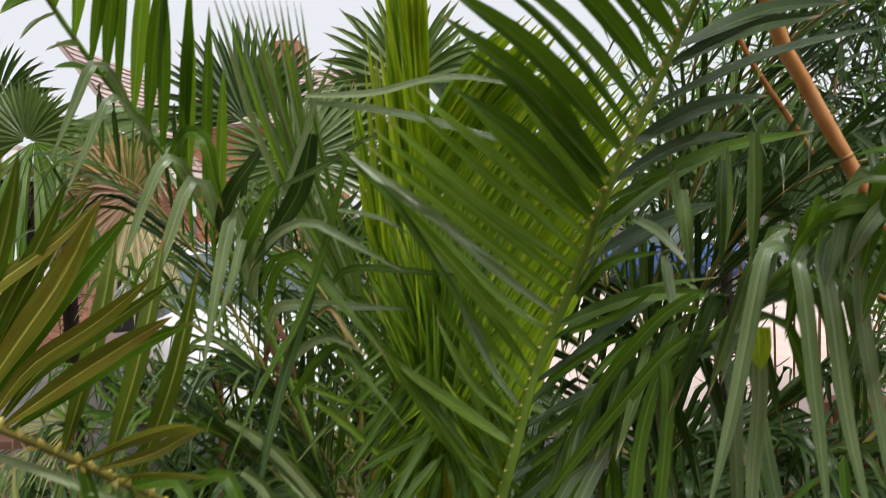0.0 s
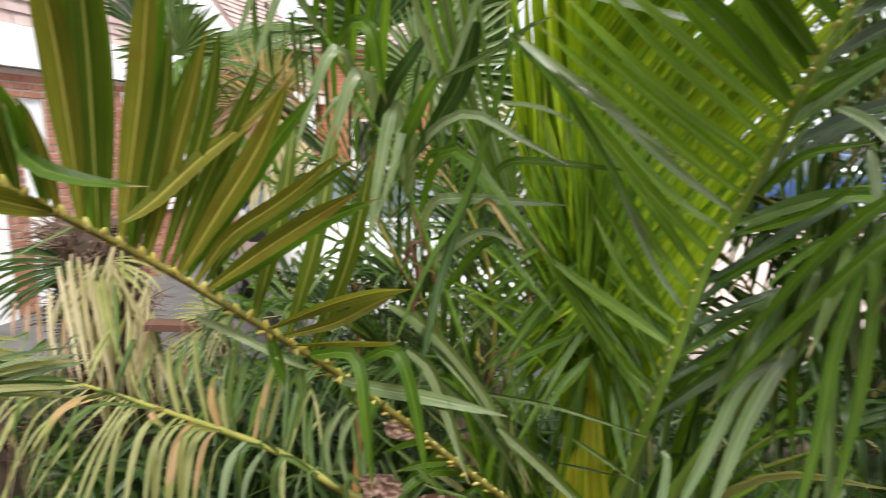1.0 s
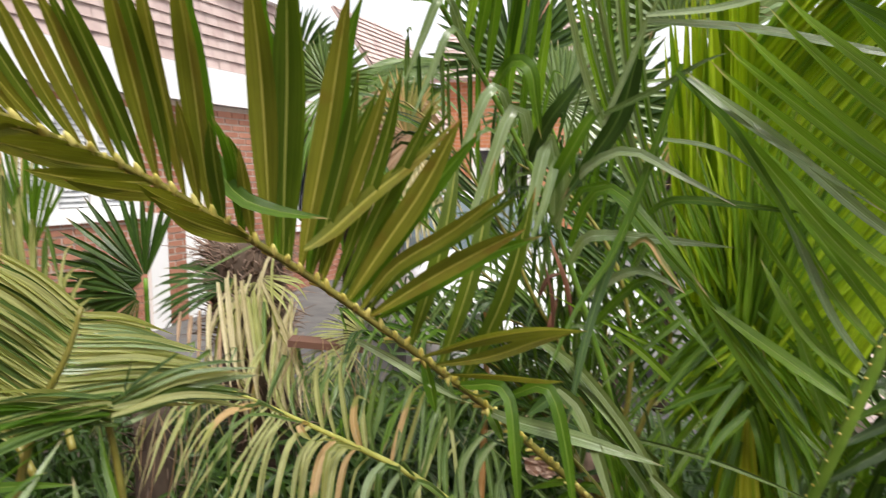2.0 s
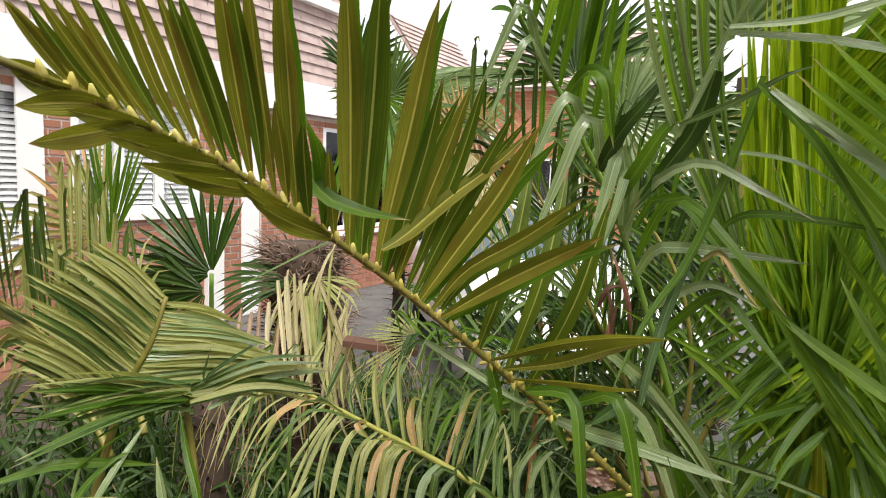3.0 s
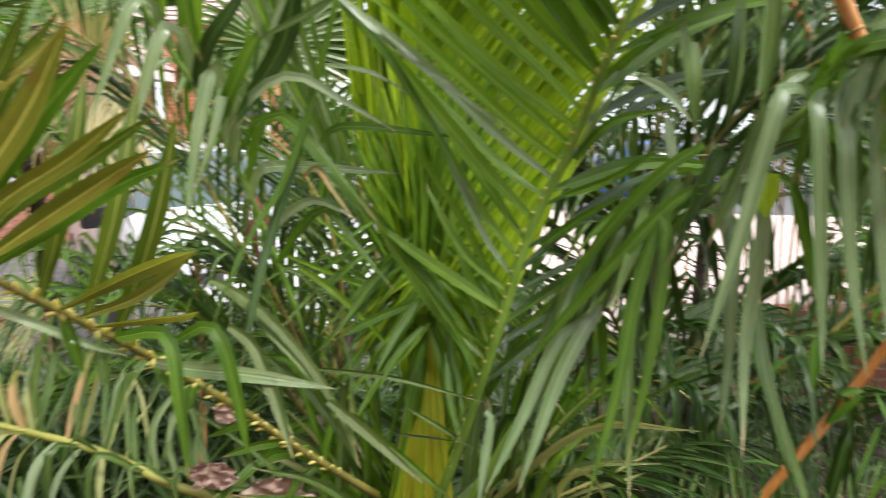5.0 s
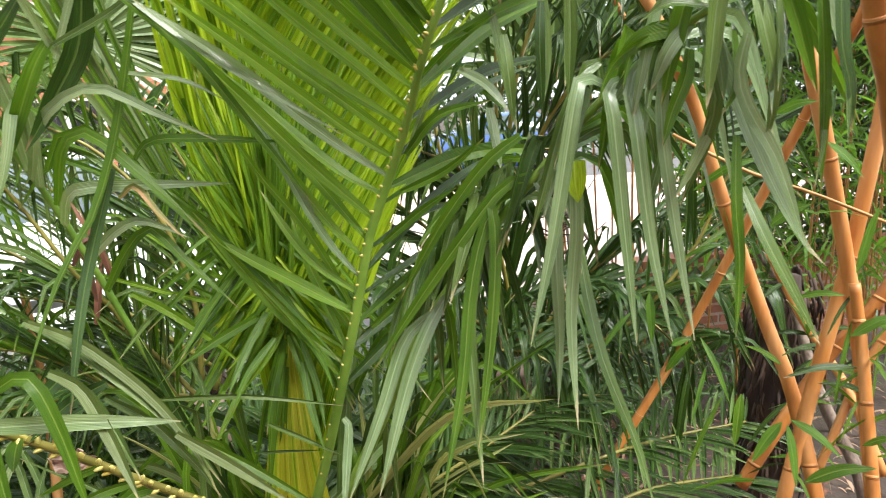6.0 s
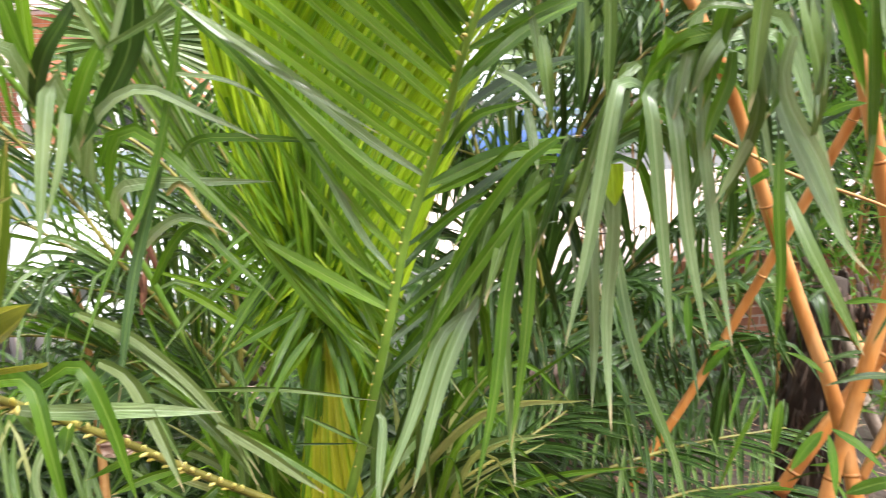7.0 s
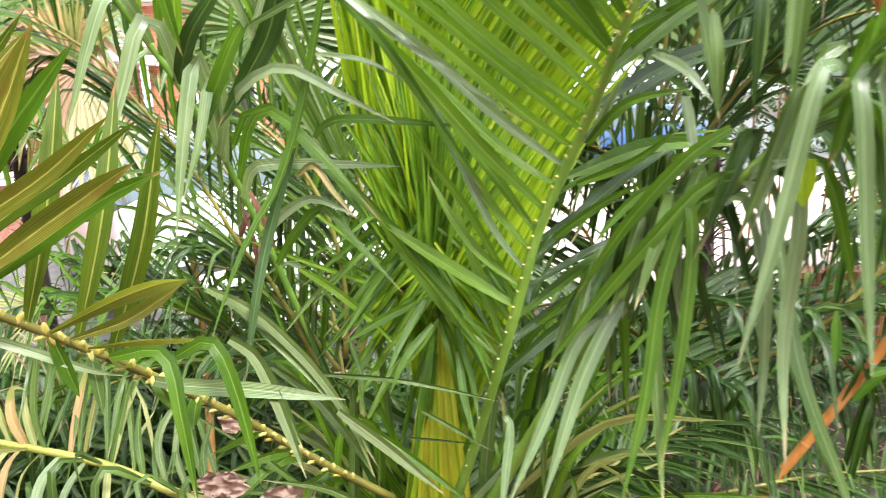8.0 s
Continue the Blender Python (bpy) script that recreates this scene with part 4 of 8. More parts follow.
# the low fading frond with peach-coloured leaflets
low = frond(palm, [(-0.302, 1.126, 0.975), (-0.499, 1.115, 1.035), (-0.679, 1.139, 1.097), (-0.973, 1.149, 1.157), (-1.189, 1.135, 1.206), (-1.373, 1.113, 1.232)], [0.010, 0.009, 0.0075, 0.005, 0.003],
      [dict(guides=[(.15, (-0.539, 1.076, 1.094), (-0.499, 1.018, 0.948)), (.4, (-0.731, 1.044, 1.155), (-0.714, 0.998, 1.005)), (.6, (-0.944, 1.000, 1.194), (-0.921, 0.923, 1.003)), (.8, (-1.147, 0.990, 1.245), (-1.152, 0.915, 1.076)), (1, (-1.309, 0.980, 1.263), (-1.357, 0.901, 1.166))],
            n=13, span=(.1, 1), width=.015, mat=[LEAF_STRAW, LEAF_GREY, LEAF_GREY], facing=(0, -0.7, 0.7), jitter=.17, fold=.3),
       dict(guides=[(.15, (-0.553, 1.230, 1.172), (-0.555, 1.116, 1.070)), (.4, (-0.744, 1.247, 1.265), (-0.728, 1.130, 1.124)), (.6, (-0.926, 1.245, 1.305), (-0.912, 1.141, 1.188)), (.8, (-1.164, 1.241, 1.311), (-1.155, 1.140, 1.212)), (1, (-1.387, 1.168, 1.289), (-1.465, 1.059, 1.236))],
            n=16, span=(.1, 1), width=.015, mat=[LEAF_STRAW, LEAF_GREY, LEAF_GREY], facing=(0, -0.8, 0.5), jitter=.2, fold=.3)],
      rng, RACHIS_YELLOW, False, "low fading frond with yellow rib and peach-tipped leaflets")

strap(low, [(-1.242, 1.130, 1.215), (-1.260, 1.008, 1.199), (-1.215, 0.871, 1.070)], 0.0156, LEAF_STRAW, (-0.01, -0.9, 0.36), .35, shape=.3, base_w=.5)
strap(low, [(-1.204, 1.134, 1.209), (-1.224, 1.012, 1.193), (-1.189, 0.873, 1.077)], 0.0166, LEAF_STRAW, (0.30, -0.9, 0.49), .35, shape=.3, base_w=.5)
strap(low, [(-1.174, 1.136, 1.203), (-1.188, 1.014, 1.171), (-1.148, 0.877, 1.052)], 0.0165, LEAF_STRAW, (-0.25, -0.9, 0.33), .35, shape=.3, base_w=.5)
strap(low, [(-1.154, 1.138, 1.199), (-1.152, 1.037, 1.171), (-1.118, 0.908, 1.068)], 0.0164, LEAF_STRAW, (-0.09, -0.9, 0.26), .35, shape=.3, base_w=.5)
strap(low, [(-1.109, 1.142, 1.189), (-1.133, 1.036, 1.191), (-1.118, 0.925, 1.141)], 0.0208, LEAF_PEACH, (0.33, -0.9, 0.49), .35, shape=.3, base_w=.5)
strap(low, [(-1.098, 1.143, 1.186), (-1.122, 1.006, 1.132), (-1.099, 0.857, 1.027)], 0.0173, LEAF_GREY, (-0.28, -0.9, 0.28), .35, shape=.3, base_w=.5)
strap(low, [(-1.088, 1.144, 1.184), (-1.105, 1.050, 1.140), (-1.112, 0.939, 1.072), (-1.092, 0.842, 1.009)], 0.0184, LEAF_STRAW, (-0.22, -0.9, 0.19), .35, shape=.3, base_w=.5)
strap(low, [(-1.067, 1.146, 1.178), (-1.067, 1.017, 1.099), (-1.056, 0.882, 1.028)], 0.0172, LEAF_STRAW, (-0.22, -0.9, 0.67), .35, shape=.3, base_w=.5)
strap(low, [(-1.056, 1.146, 1.176), (-1.049, 1.025, 1.100), (-1.013, 0.890, 0.997)], 0.0160, LEAF_STRAW, (-0.08, -0.9, 0.41), .35, shape=.3, base_w=.5)
strap(low, [(-1.039, 1.147, 1.172), (-1.041, 1.060, 1.117), (-1.022, 0.946, 1.011), (-0.991, 0.876, 0.971)], 0.0182, LEAF_STRAW, (-0.01, -0.9, 0.15), .35, shape=.3, base_w=.5)
strap(low, [(-1.022, 1.148, 1.168), (-1.021, 1.080, 1.144), (-0.992, 0.997, 1.067), (-0.940, 0.922, 0.991)], 0.0192, LEAF_STRAW, (-0.17, -0.9, 0.11), .35, shape=.3, base_w=.5)
strap(low, [(-0.992, 1.149, 1.161), (-1.002, 1.078, 1.144), (-0.984, 1.012, 1.105), (-0.939, 0.926, 1.016)], 0.0168, LEAF_STRAW, (-0.46, -0.9, 0.27), .35, shape=.3, base_w=.5)
strap(low, [(-0.960, 1.149, 1.154), (-0.969, 1.081, 1.138), (-0.945, 1.002, 1.071), (-0.902, 0.925, 1.001)], 0.0200, LEAF_STRAW, (0.09, -0.9, 0.59), .35, shape=.3, base_w=.5)
strap(low, [(-0.967, 1.149, 1.156), (-0.960, 1.105, 1.174), (-0.924, 1.072, 1.172), (-0.882, 1.046, 1.175)], 0.0221, LEAF_PEACH, (-0.05, -0.9, 0.63), .35, shape=.3, base_w=.5)
strap(low, [(-0.925, 1.149, 1.147), (-0.934, 1.076, 1.118), (-0.903, 1.000, 1.049), (-0.861, 0.933, 0.997)], 0.0198, LEAF_STRAW, (-0.21, -0.9, 0.63), .35, shape=.3, base_w=.5)
strap(low, [(-0.910, 1.149, 1.144), (-0.913, 1.077, 1.111), (-0.878, 0.997, 1.032), (-0.838, 0.936, 0.990)], 0.0164, LEAF_STRAW, (-0.04, -0.9, 0.16), .35, shape=.3, base_w=.5)
strap(low, [(-0.887, 1.148, 1.140), (-0.887, 1.084, 1.113), (-0.859, 1.013, 1.051), (-0.818, 0.948, 1.004)], 0.0240, LEAF_PEACH, (0.78, -0.9, 0.35), .35, shape=.3, base_w=.5)
strap(low, [(-0.848, 1.147, 1.132), (-0.850, 1.090, 1.115), (-0.823, 1.022, 1.057), (-0.786, 0.956, 1.010)], 0.0216, LEAF_STRAW, (0.33, -0.9, 0.24), .35, shape=.3, base_w=.5)
strap(low, [(-0.824, 1.146, 1.128), (-0.822, 1.094, 1.114), (-0.799, 1.026, 1.062), (-0.763, 0.961, 1.016)], 0.0236, LEAF_PEACH, (-0.22, -0.9, 0.47), .35, shape=.3, base_w=.5)
strap(low, [(-0.784, 1.145, 1.120), (-0.789, 1.087, 1.103), (-0.766, 1.020, 1.055), (-0.734, 0.956, 1.015)], 0.0191, LEAF_STRAW, (-0.55, -0.9, 0.24), .35, shape=.3, base_w=.5)
strap(low, [(-0.746, 1.143, 1.112), (-0.751, 1.080, 1.089), (-0.731, 1.015, 1.049), (-0.708, 0.955, 1.024)], 0.0283, LEAF_PALE, (-0.05, -0.9, 0.43), .35, shape=.3, base_w=.5)
strap(low, [(-0.698, 1.140, 1.102), (-0.695, 1.061, 1.081), (-0.667, 0.976, 1.051)], 0.0228, LEAF_PALE, (-0.22, -0.9, 0.74), .35, shape=.3, base_w=.5)
strap(low, [(-0.656, 1.137, 1.091), (-0.624, 1.062, 1.064), (-0.578, 0.992, 1.048)], 0.0164, LEAF_STRAW, (0.74, -0.9, 0.22), .35, shape=.3, base_w=.5)
strap(low, [(-0.604, 1.129, 1.074), (-0.583, 1.054, 1.056), (-0.549, 0.984, 1.049)], 0.0182, LEAF_PALE, (-0.21, -0.9, 0.14), .35, shape=.3, base_w=.5)
strap(low, [(-1.124, 1.141, 1.192), (-1.160, 1.006, 1.164), (-1.136, 0.883, 1.087)], 0.0151, LEAF_STRAW, (-0.30, -0.9, 0.41), .35, shape=.3, base_w=.5)
strap(low, [(-1.179, 1.136, 1.204), (-1.225, 1.035, 1.210), (-1.228, 0.944, 1.169), (-1.206, 0.872, 1.128)], 0.0142, LEAF_STRAW, (-0.25, -0.9, 0.31), .35, shape=.3, base_w=.5)
strap(low, [(-0.925, 1.149, 1.147), (-0.953, 1.162, 1.248), (-0.953, 1.170, 1.308), (-0.938, 1.172, 1.331)], 0.0169, LEAF_STRAW, (0.22, -0.9, 0.22), .35, shape=.3, base_w=.5)
strap(low, [(-0.848, 1.147, 1.132), (-0.887, 1.173, 1.260), (-0.892, 1.182, 1.324), (-0.869, 1.187, 1.342)], 0.0166, LEAF_STRAW, (0.06, -0.9, 0.35), .35, shape=.3, base_w=.5)
strap(low, [(-0.887, 1.148, 1.140), (-0.919, 1.158, 1.229), (-0.918, 1.164, 1.276), (-0.896, 1.156, 1.260)], 0.0157, LEAF_STRAW, (-0.04, -0.9, 0.03), .35, shape=.3, base_w=.5)
strap(low, [(-0.816, 1.146, 1.126), (-0.839, 1.153, 1.190), (-0.837, 1.166, 1.244), (-0.811, 1.165, 1.241)], 0.0231, LEAF_PEACH, (0.18, -0.9, 0.37), .35, shape=.3, base_w=.5)
strap(low, [(-0.777, 1.144, 1.119), (-0.798, 1.160, 1.197), (-0.795, 1.189, 1.293), (-0.784, 1.202, 1.355)], 0.0185, LEAF_GREY, (-0.01, -0.9, 0.16), .35, shape=.3, base_w=.5)
strap(low, [(-0.732, 1.142, 1.109), (-0.722, 1.183, 1.205), (-0.704, 1.206, 1.271), (-0.676, 1.211, 1.289)], 0.0161, LEAF_PEACH, (0.17, -0.9, 0.25), .35, shape=.3, base_w=.5)
strap(low, [(-0.704, 1.141, 1.103), (-0.691, 1.178, 1.192), (-0.675, 1.207, 1.274), (-0.648, 1.208, 1.285)], 0.0149, LEAF_FADED, (-0.25, -0.9, 0.25), .35, shape=.3, base_w=.5)
strap(low, [(-0.651, 1.136, 1.089), (-0.635, 1.174, 1.177), (-0.619, 1.194, 1.240), (-0.597, 1.189, 1.242)], 0.0158, LEAF_GREY, (0.20, -0.9, 0.46), .35, shape=.3, base_w=.5)
strap(low, [(-0.800, 1.145, 1.123), (-0.832, 1.181, 1.195), (-0.840, 1.209, 1.235)], 0.0167, LEAF_STRAW, (0.24, -0.9, 0.75), .35, shape=.3, base_w=.5)
strap(low, [(-0.840, 1.147, 1.131), (-0.849, 1.180, 1.170), (-0.875, 1.197, 1.208)], 0.0146, LEAF_GREY, (0.23, -0.9, 0.25), .35, shape=.3, base_w=.5)
strap(low, [(-0.583, 1.126, 1.066), (-0.607, 1.171, 1.133), (-0.614, 1.210, 1.192)], 0.0170, LEAF_GREY, (0.10, -0.9, 0.49), .35, shape=.3, base_w=.5)
strap(low, [(-0.534, 1.118, 1.047), (-0.554, 1.146, 1.135), (-0.526, 1.172, 1.197), (-0.483, 1.184, 1.228)], 0.0174, LEAF_PALE, (-0.09, -0.9, 0.18), .35, shape=.3, base_w=.5)
strap(low, [(-0.490, 1.115, 1.032), (-0.520, 1.142, 1.123), (-0.497, 1.168, 1.188), (-0.456, 1.180, 1.220)], 0.0163, LEAF_PALE, (-0.11, -0.9, 0.55), .35, shape=.3, base_w=.5)
strap(low, [(-0.456, 1.115, 1.021), (-0.479, 1.167, 1.094), (-0.470, 1.212, 1.152)], 0.0167, LEAF_GREY, (0.33, -0.9, 0.53), .35, shape=.3, base_w=.5)
strap(low, [(-0.555, 1.121, 1.055), (-0.571, 1.163, 1.111), (-0.570, 1.204, 1.164)], 0.0158, LEAF_GREY, (0.09, -0.9, 0.48), .35, shape=.3, base_w=.5)
strap(low, [(-0.604, 1.129, 1.074), (-0.609, 1.173, 1.124), (-0.589, 1.216, 1.168)], 0.0149, LEAF_STRAW, (-0.43, -0.9, 0.30), .35, shape=.3, base_w=.5)
strap(low, [(-0.967, 1.149, 1.156), (-0.996, 1.173, 1.220), (-0.997, 1.201, 1.257)], 0.0151, LEAF_STRAW, (-0.82, -0.9, 0.38), .35, shape=.3, base_w=.5)
strap(low, [(-1.004, 1.148, 1.164), (-1.031, 1.166, 1.215), (-1.032, 1.200, 1.266)], 0.0152, LEAF_GREY, (-0.09, -0.9, 0.46), .35, shape=.3, base_w=.5)

# dry threads that hang between its leaflets
rt = random.Random(48)
for i in range(54):
    k = rt.random()
    root = Vector((-1.365, 0.993, 1.196)).lerp(Vector((-1.202, 1.086, 1.187)), k) if i % 2 else Vector((-1.320, 1.549, 1.219)).lerp(Vector((-1.074, 1.581, 1.197)), k)
    root += Vector((rt.gauss(0, .02), rt.gauss(0, .06), rt.gauss(0, .03)))
    d = Vector((rt.gauss(-.1, .25), rt.gauss(0, .15), -1)) * rt.uniform(.12, .34)
    strap(low, [tuple(root), tuple(root + d * .4 + Vector((rt.gauss(0, .02), 0, 0))), tuple(root + d)], rt.uniform(.002, .006), rt.choice([LEAF_DRY, DEADFAN, DEADFAN, LEAF_STRAW]), (rt.gauss(0, .3), -1, .2), .3, n=6)

# the upright frond with bent, hanging leaflets towards the house
bent = frond(palm, [(-0.161, 1.129, 1.151), (-0.253, 1.159, 1.372), (-0.326, 1.165, 1.567), (-0.374, 1.149, 1.697), (-0.422, 1.126, 1.807), (-0.482, 1.072, 1.936), (-0.513, 1.023, 2.005), (-0.548, 0.946, 2.096), (-0.566, 0.886, 2.167), (-0.571, 0.812, 2.239)], [0.0065, 0.006, 0.0055, 0.005, 0.004],
      [dict(guides=[(.45, None, (-0.261, 1.088, 1.918)), (.55, None, (-0.364, 1.010, 2.139)), (.62, None, (-0.360, 0.954, 2.209)), (.7, None, (-0.385, 0.908, 2.234)), (.85, None, (-0.444, 0.838, 2.261)), (1, None, (-0.466, 0.743, 2.331))],
            n=15, span=(.56, 1), width=.023, mat=[LEAF, LEAF, LEAF_MAIN], facing=(0.5, -1, 0.1), jitter=.03, fold=.25, base_w=.25, shape=.5),
       dict(guides=[(.7, None, (-0.517, 0.896, 2.036)), (.85, None, (-0.558, 0.858, 2.074)), (1, None, (-0.572, 0.753, 2.157))],
            n=6, span=(.82, 1), width=.022, mat=[LEAF_PALE, LEAF], facing=(0.2, -1, 0.2), jitter=.05, fold=.3)],
      rng, RACHIS, True, "frond with dark upright and pale bent leaflets")
strap(bent, [(-0.512, 1.012, 2.008), (-0.512, 0.953, 2.065), (-0.520, 0.922, 2.072), (-0.545, 0.908, 2.005), (-0.579, 0.896, 1.919)], 0.0203, LEAF_PALE, (0.2, -1, 0.35))
strap(bent, [(-0.494, 1.039, 1.973), (-0.509, 0.975, 2.025), (-0.516, 0.948, 2.020), (-0.541, 0.931, 1.948), (-0.568, 0.907, 1.864)], 0.0172, LEAF_PALE, (0.2, -1, 0.35))
strap(bent, [(-0.443, 1.095, 1.870), (-0.448, 1.045, 1.928), (-0.462, 1.014, 1.931), (-0.488, 0.993, 1.859), (-0.521, 0.970, 1.748)], 0.0234, LEAF_PALE, (0.2, -1, 0.35))
strap(bent, [(-0.410, 1.110, 1.808), (-0.412, 1.064, 1.889), (-0.429, 1.034, 1.893), (-0.455, 1.010, 1.802), (-0.495, 0.974, 1.663)], 0.0265, LEAF_PALE, (0.2, -1, 0.35))
strap(bent, [(-0.367, 1.131, 1.705), (-0.363, 1.097, 1.818), (-0.373, 1.082, 1.843), (-0.390, 1.047, 1.720), (-0.401, 1.004, 1.574)], 0.0281, LEAF_PALE, (0.2, -1, 0.35))
strap(bent, [(-0.361, 1.140, 1.676), (-0.347, 1.113, 1.786), (-0.357, 1.099, 1.813), (-0.372, 1.065, 1.718), (-0.400, 1.038, 1.621)], 0.0218, LEAF_PALE, (0.2, -1, 0.35))
strap(bent, [(-0.482, 1.072, 1.936), (-0.427, 1.027, 1.979), (-0.389, 1.013, 1.963), (-0.380, 1.023, 1.906), (-0.372, 1.039, 1.844)], 0.0300, LEAF, (0.2, -1, 0.35))
strap(bent, [(-0.414, 1.108, 1.808), (-0.366, 1.063, 1.879), (-0.326, 1.055, 1.927), (-0.294, 1.071, 1.982)], 0.0328, LEAF_DEEP, (0.2, -1, 0.35))
strap(bent, [(-0.383, 1.118, 1.743), (-0.332, 1.077, 1.818), (-0.296, 1.068, 1.878), (-0.252, 1.079, 1.933)], 0.0312, LEAF, (0.2, -1, 0.35))
strap(bent, [(-0.363, 1.120, 1.690), (-0.312, 1.061, 1.778), (-0.225, 1.028, 1.825), (-0.134, 1.009, 1.784), (-0.044, 0.999, 1.736)], 0.0203, LEAF_PALE, (0.2, -1, 0.35))
strap(bent, [(-0.334, 1.124, 1.646), (-0.290, 1.066, 1.737), (-0.245, 1.041, 1.761), (-0.175, 1.012, 1.703), (-0.078, 0.991, 1.593)], 0.0203, LEAF, (0.2, -1, 0.35))
strap(bent, [(-0.335, 1.139, 1.611), (-0.297, 1.076, 1.665), (-0.255, 1.049, 1.679), (-0.156, 1.054, 1.676), (-0.046, 1.052, 1.670)], 0.0234, LEAF_PALE, (0.2, -1, 0.35))
strap(bent, [(-0.307, 1.134, 1.547), (-0.240, 1.061, 1.601), (-0.193, 1.036, 1.624), (-0.151, 1.023, 1.613), (-0.117, 1.025, 1.593)], 0.0203, LEAF_PALE, (0.2, -1, 0.35))
strap(bent, [(-0.284, 1.127, 1.494), (-0.220, 1.060, 1.576), (-0.174, 1.038, 1.611), (-0.131, 1.016, 1.567), (-0.050, 0.982, 1.483)], 0.0187, LEAF, (0.2, -1, 0.35))
strap(bent, [(-0.212, 1.038, 1.661), (-0.182, 1.018, 1.679), (-0.149, 0.998, 1.639), (-0.114, 0.985, 1.598)], 0.0109, LEAF_FADED, (0.2, -1, 0.35))
strap(bent, [(-0.266, 1.036, 1.867), (-0.225, 1.041, 1.972), (-0.203, 1.038, 2.033), (-0.156, 1.011, 2.110)], 0.0125, LEAF_PALE, (0.2, -1, 0.35))
strap(bent, [(-0.193, 0.937, 2.019), (-0.087, 0.931, 2.020), (0.034, 0.919, 2.039), (0.183, 0.920, 2.011)], 0.0140, LEAF_PALE, (0.2, -1, 0.35))
strap(bent, [(-0.190, 0.940, 2.011), (-0.055, 0.941, 1.991), (0.083, 0.935, 1.953), (0.233, 0.927, 1.908)], 0.0156, LEAF_PALE, (0.2, -1, 0.35))
strap(bent, [(-0.131, 0.966, 1.930), (-0.060, 0.962, 1.871), (0.011, 0.960, 1.821), (0.134, 0.955, 1.737)], 0.013, LEAF_HANG, (0.2, -1, 0.35))
strap(bent, [(-0.148, 0.961, 1.939), (-0.072, 0.980, 1.863), (-0.009, 0.986, 1.771), (0.081, 0.991, 1.631)], 0.0172, LEAF, (0.2, -1, 0.35))
strap(bent, [(-0.184, 1.060, 1.846), (-0.117, 1.024, 1.836), (-0.075, 1.000, 1.822), (-0.027, 0.985, 1.794)], 0.0094, LEAF_PALE, (0.2, -1, 0.35))
strap(bent, [(-0.265, 1.036, 1.886), (-0.176, 0.997, 1.920), (-0.113, 0.967, 1.952), (-0.077, 0.972, 1.965)], 0.0140, LEAF_GREY, (0.2, -1, 0.35))
strap(bent, [(-0.185, 1.053, 1.718), (-0.157, 1.021, 1.741), (-0.105, 1.001, 1.747), (0.054, 1.006, 1.732)], 0.0156, LEAF, (0.2, -1, 0.35))

strap(bent, [(-0.352, 0.980, 1.497), (-0.301, 0.972, 1.470), (-0.242, 0.946, 1.425), (-0.173, 0.921, 1.364), (-0.121, 0.894, 1.305), (-0.083, 0.869, 1.248)], 0.0229, LEAF_GREY, (0.25, -1, 0.0), .4)
strap(bent, [(-0.311, 0.952, 1.427), (-0.263, 0.925, 1.396), (-0.226, 0.895, 1.349), (-0.189, 0.861, 1.284)], 0.0187, LEAF_GREY, (0.25, -1, 0.0), .4)
strap(bent, [(-0.253, 0.955, 1.375), (-0.190, 0.936, 1.336), (-0.126, 0.899, 1.275), (-0.092, 0.879, 1.228)], 0.0170, LEAF_GREY, (0.25, -1, 0.0), .4)
strap(bent, [(-0.143, 0.969, 1.282), (-0.069, 0.942, 1.245), (0.003, 0.922, 1.195), (0.053, 0.904, 1.162)], 0.0170, LEAF, (0.25, -1, 0.0), .4)
strap(bent, [(-0.201, 1.003, 1.340), (-0.112, 0.983, 1.342), (-0.031, 0.973, 1.335), (0.102, 0.967, 1.303)], 0.0102, LEAF_GREY, (0.25, -1, 0.0), .4)
strap(bent, [(-0.232, 1.083, 1.497), (-0.175, 1.059, 1.469), (-0.105, 1.055, 1.406), (-0.069, 1.064, 1.355)], 0.0161, LEAF_MAIN, (0.25, -1, 0.0), .4)
strap(bent, [(-0.062, 1.094, 1.507), (-0.111, 1.048, 1.450), (-0.151, 1.020, 1.398)], 0.0093, LEAF_DEEP, (0.25, -1, 0.0), .4)
strap(bent, [(-0.008, 1.102, 1.437), (-0.047, 1.064, 1.401), (-0.093, 1.039, 1.357)], 0.0110, LEAF_MAIN, (0.25, -1, 0.0), .4)
strap(bent, [(0.000, 1.090, 1.398), (-0.031, 1.051, 1.363), (-0.075, 1.025, 1.319)], 0.0110, LEAF_MAIN, (0.25, -1, 0.0), .4)
strap(bent, [(-0.079, 1.083, 1.558), (-0.000, 1.051, 1.472), (0.087, 0.993, 1.358)], 0.0127, LEAF_MAIN, (0.25, -1, 0.0), .4)
strap(bent, [(-0.028, 0.990, 1.278), (0.019, 0.965, 1.263), (0.085, 0.931, 1.238)], 0.0093, LEAF_GREY, (0.25, -1, 0.0), .4)
strap(bent, [(-0.052, 0.967, 1.243), (0.007, 0.953, 1.245), (0.060, 0.936, 1.248)], 0.0051, LEAF_DEEP, (0.25, -1, 0.0), .4)
strap(bent, [(-0.154, 1.074, 1.370), (-0.133, 1.046, 1.317), (-0.130, 1.018, 1.258)], 0.0102, LEAF_GREY, (0.25, -1, 0.0), .4)
strap(bent, [(-0.171, 1.107, 1.483), (-0.213, 1.075, 1.448), (-0.253, 1.034, 1.401)], 0.0102, LEAF_GREY, (0.25, -1, 0.0), .4)

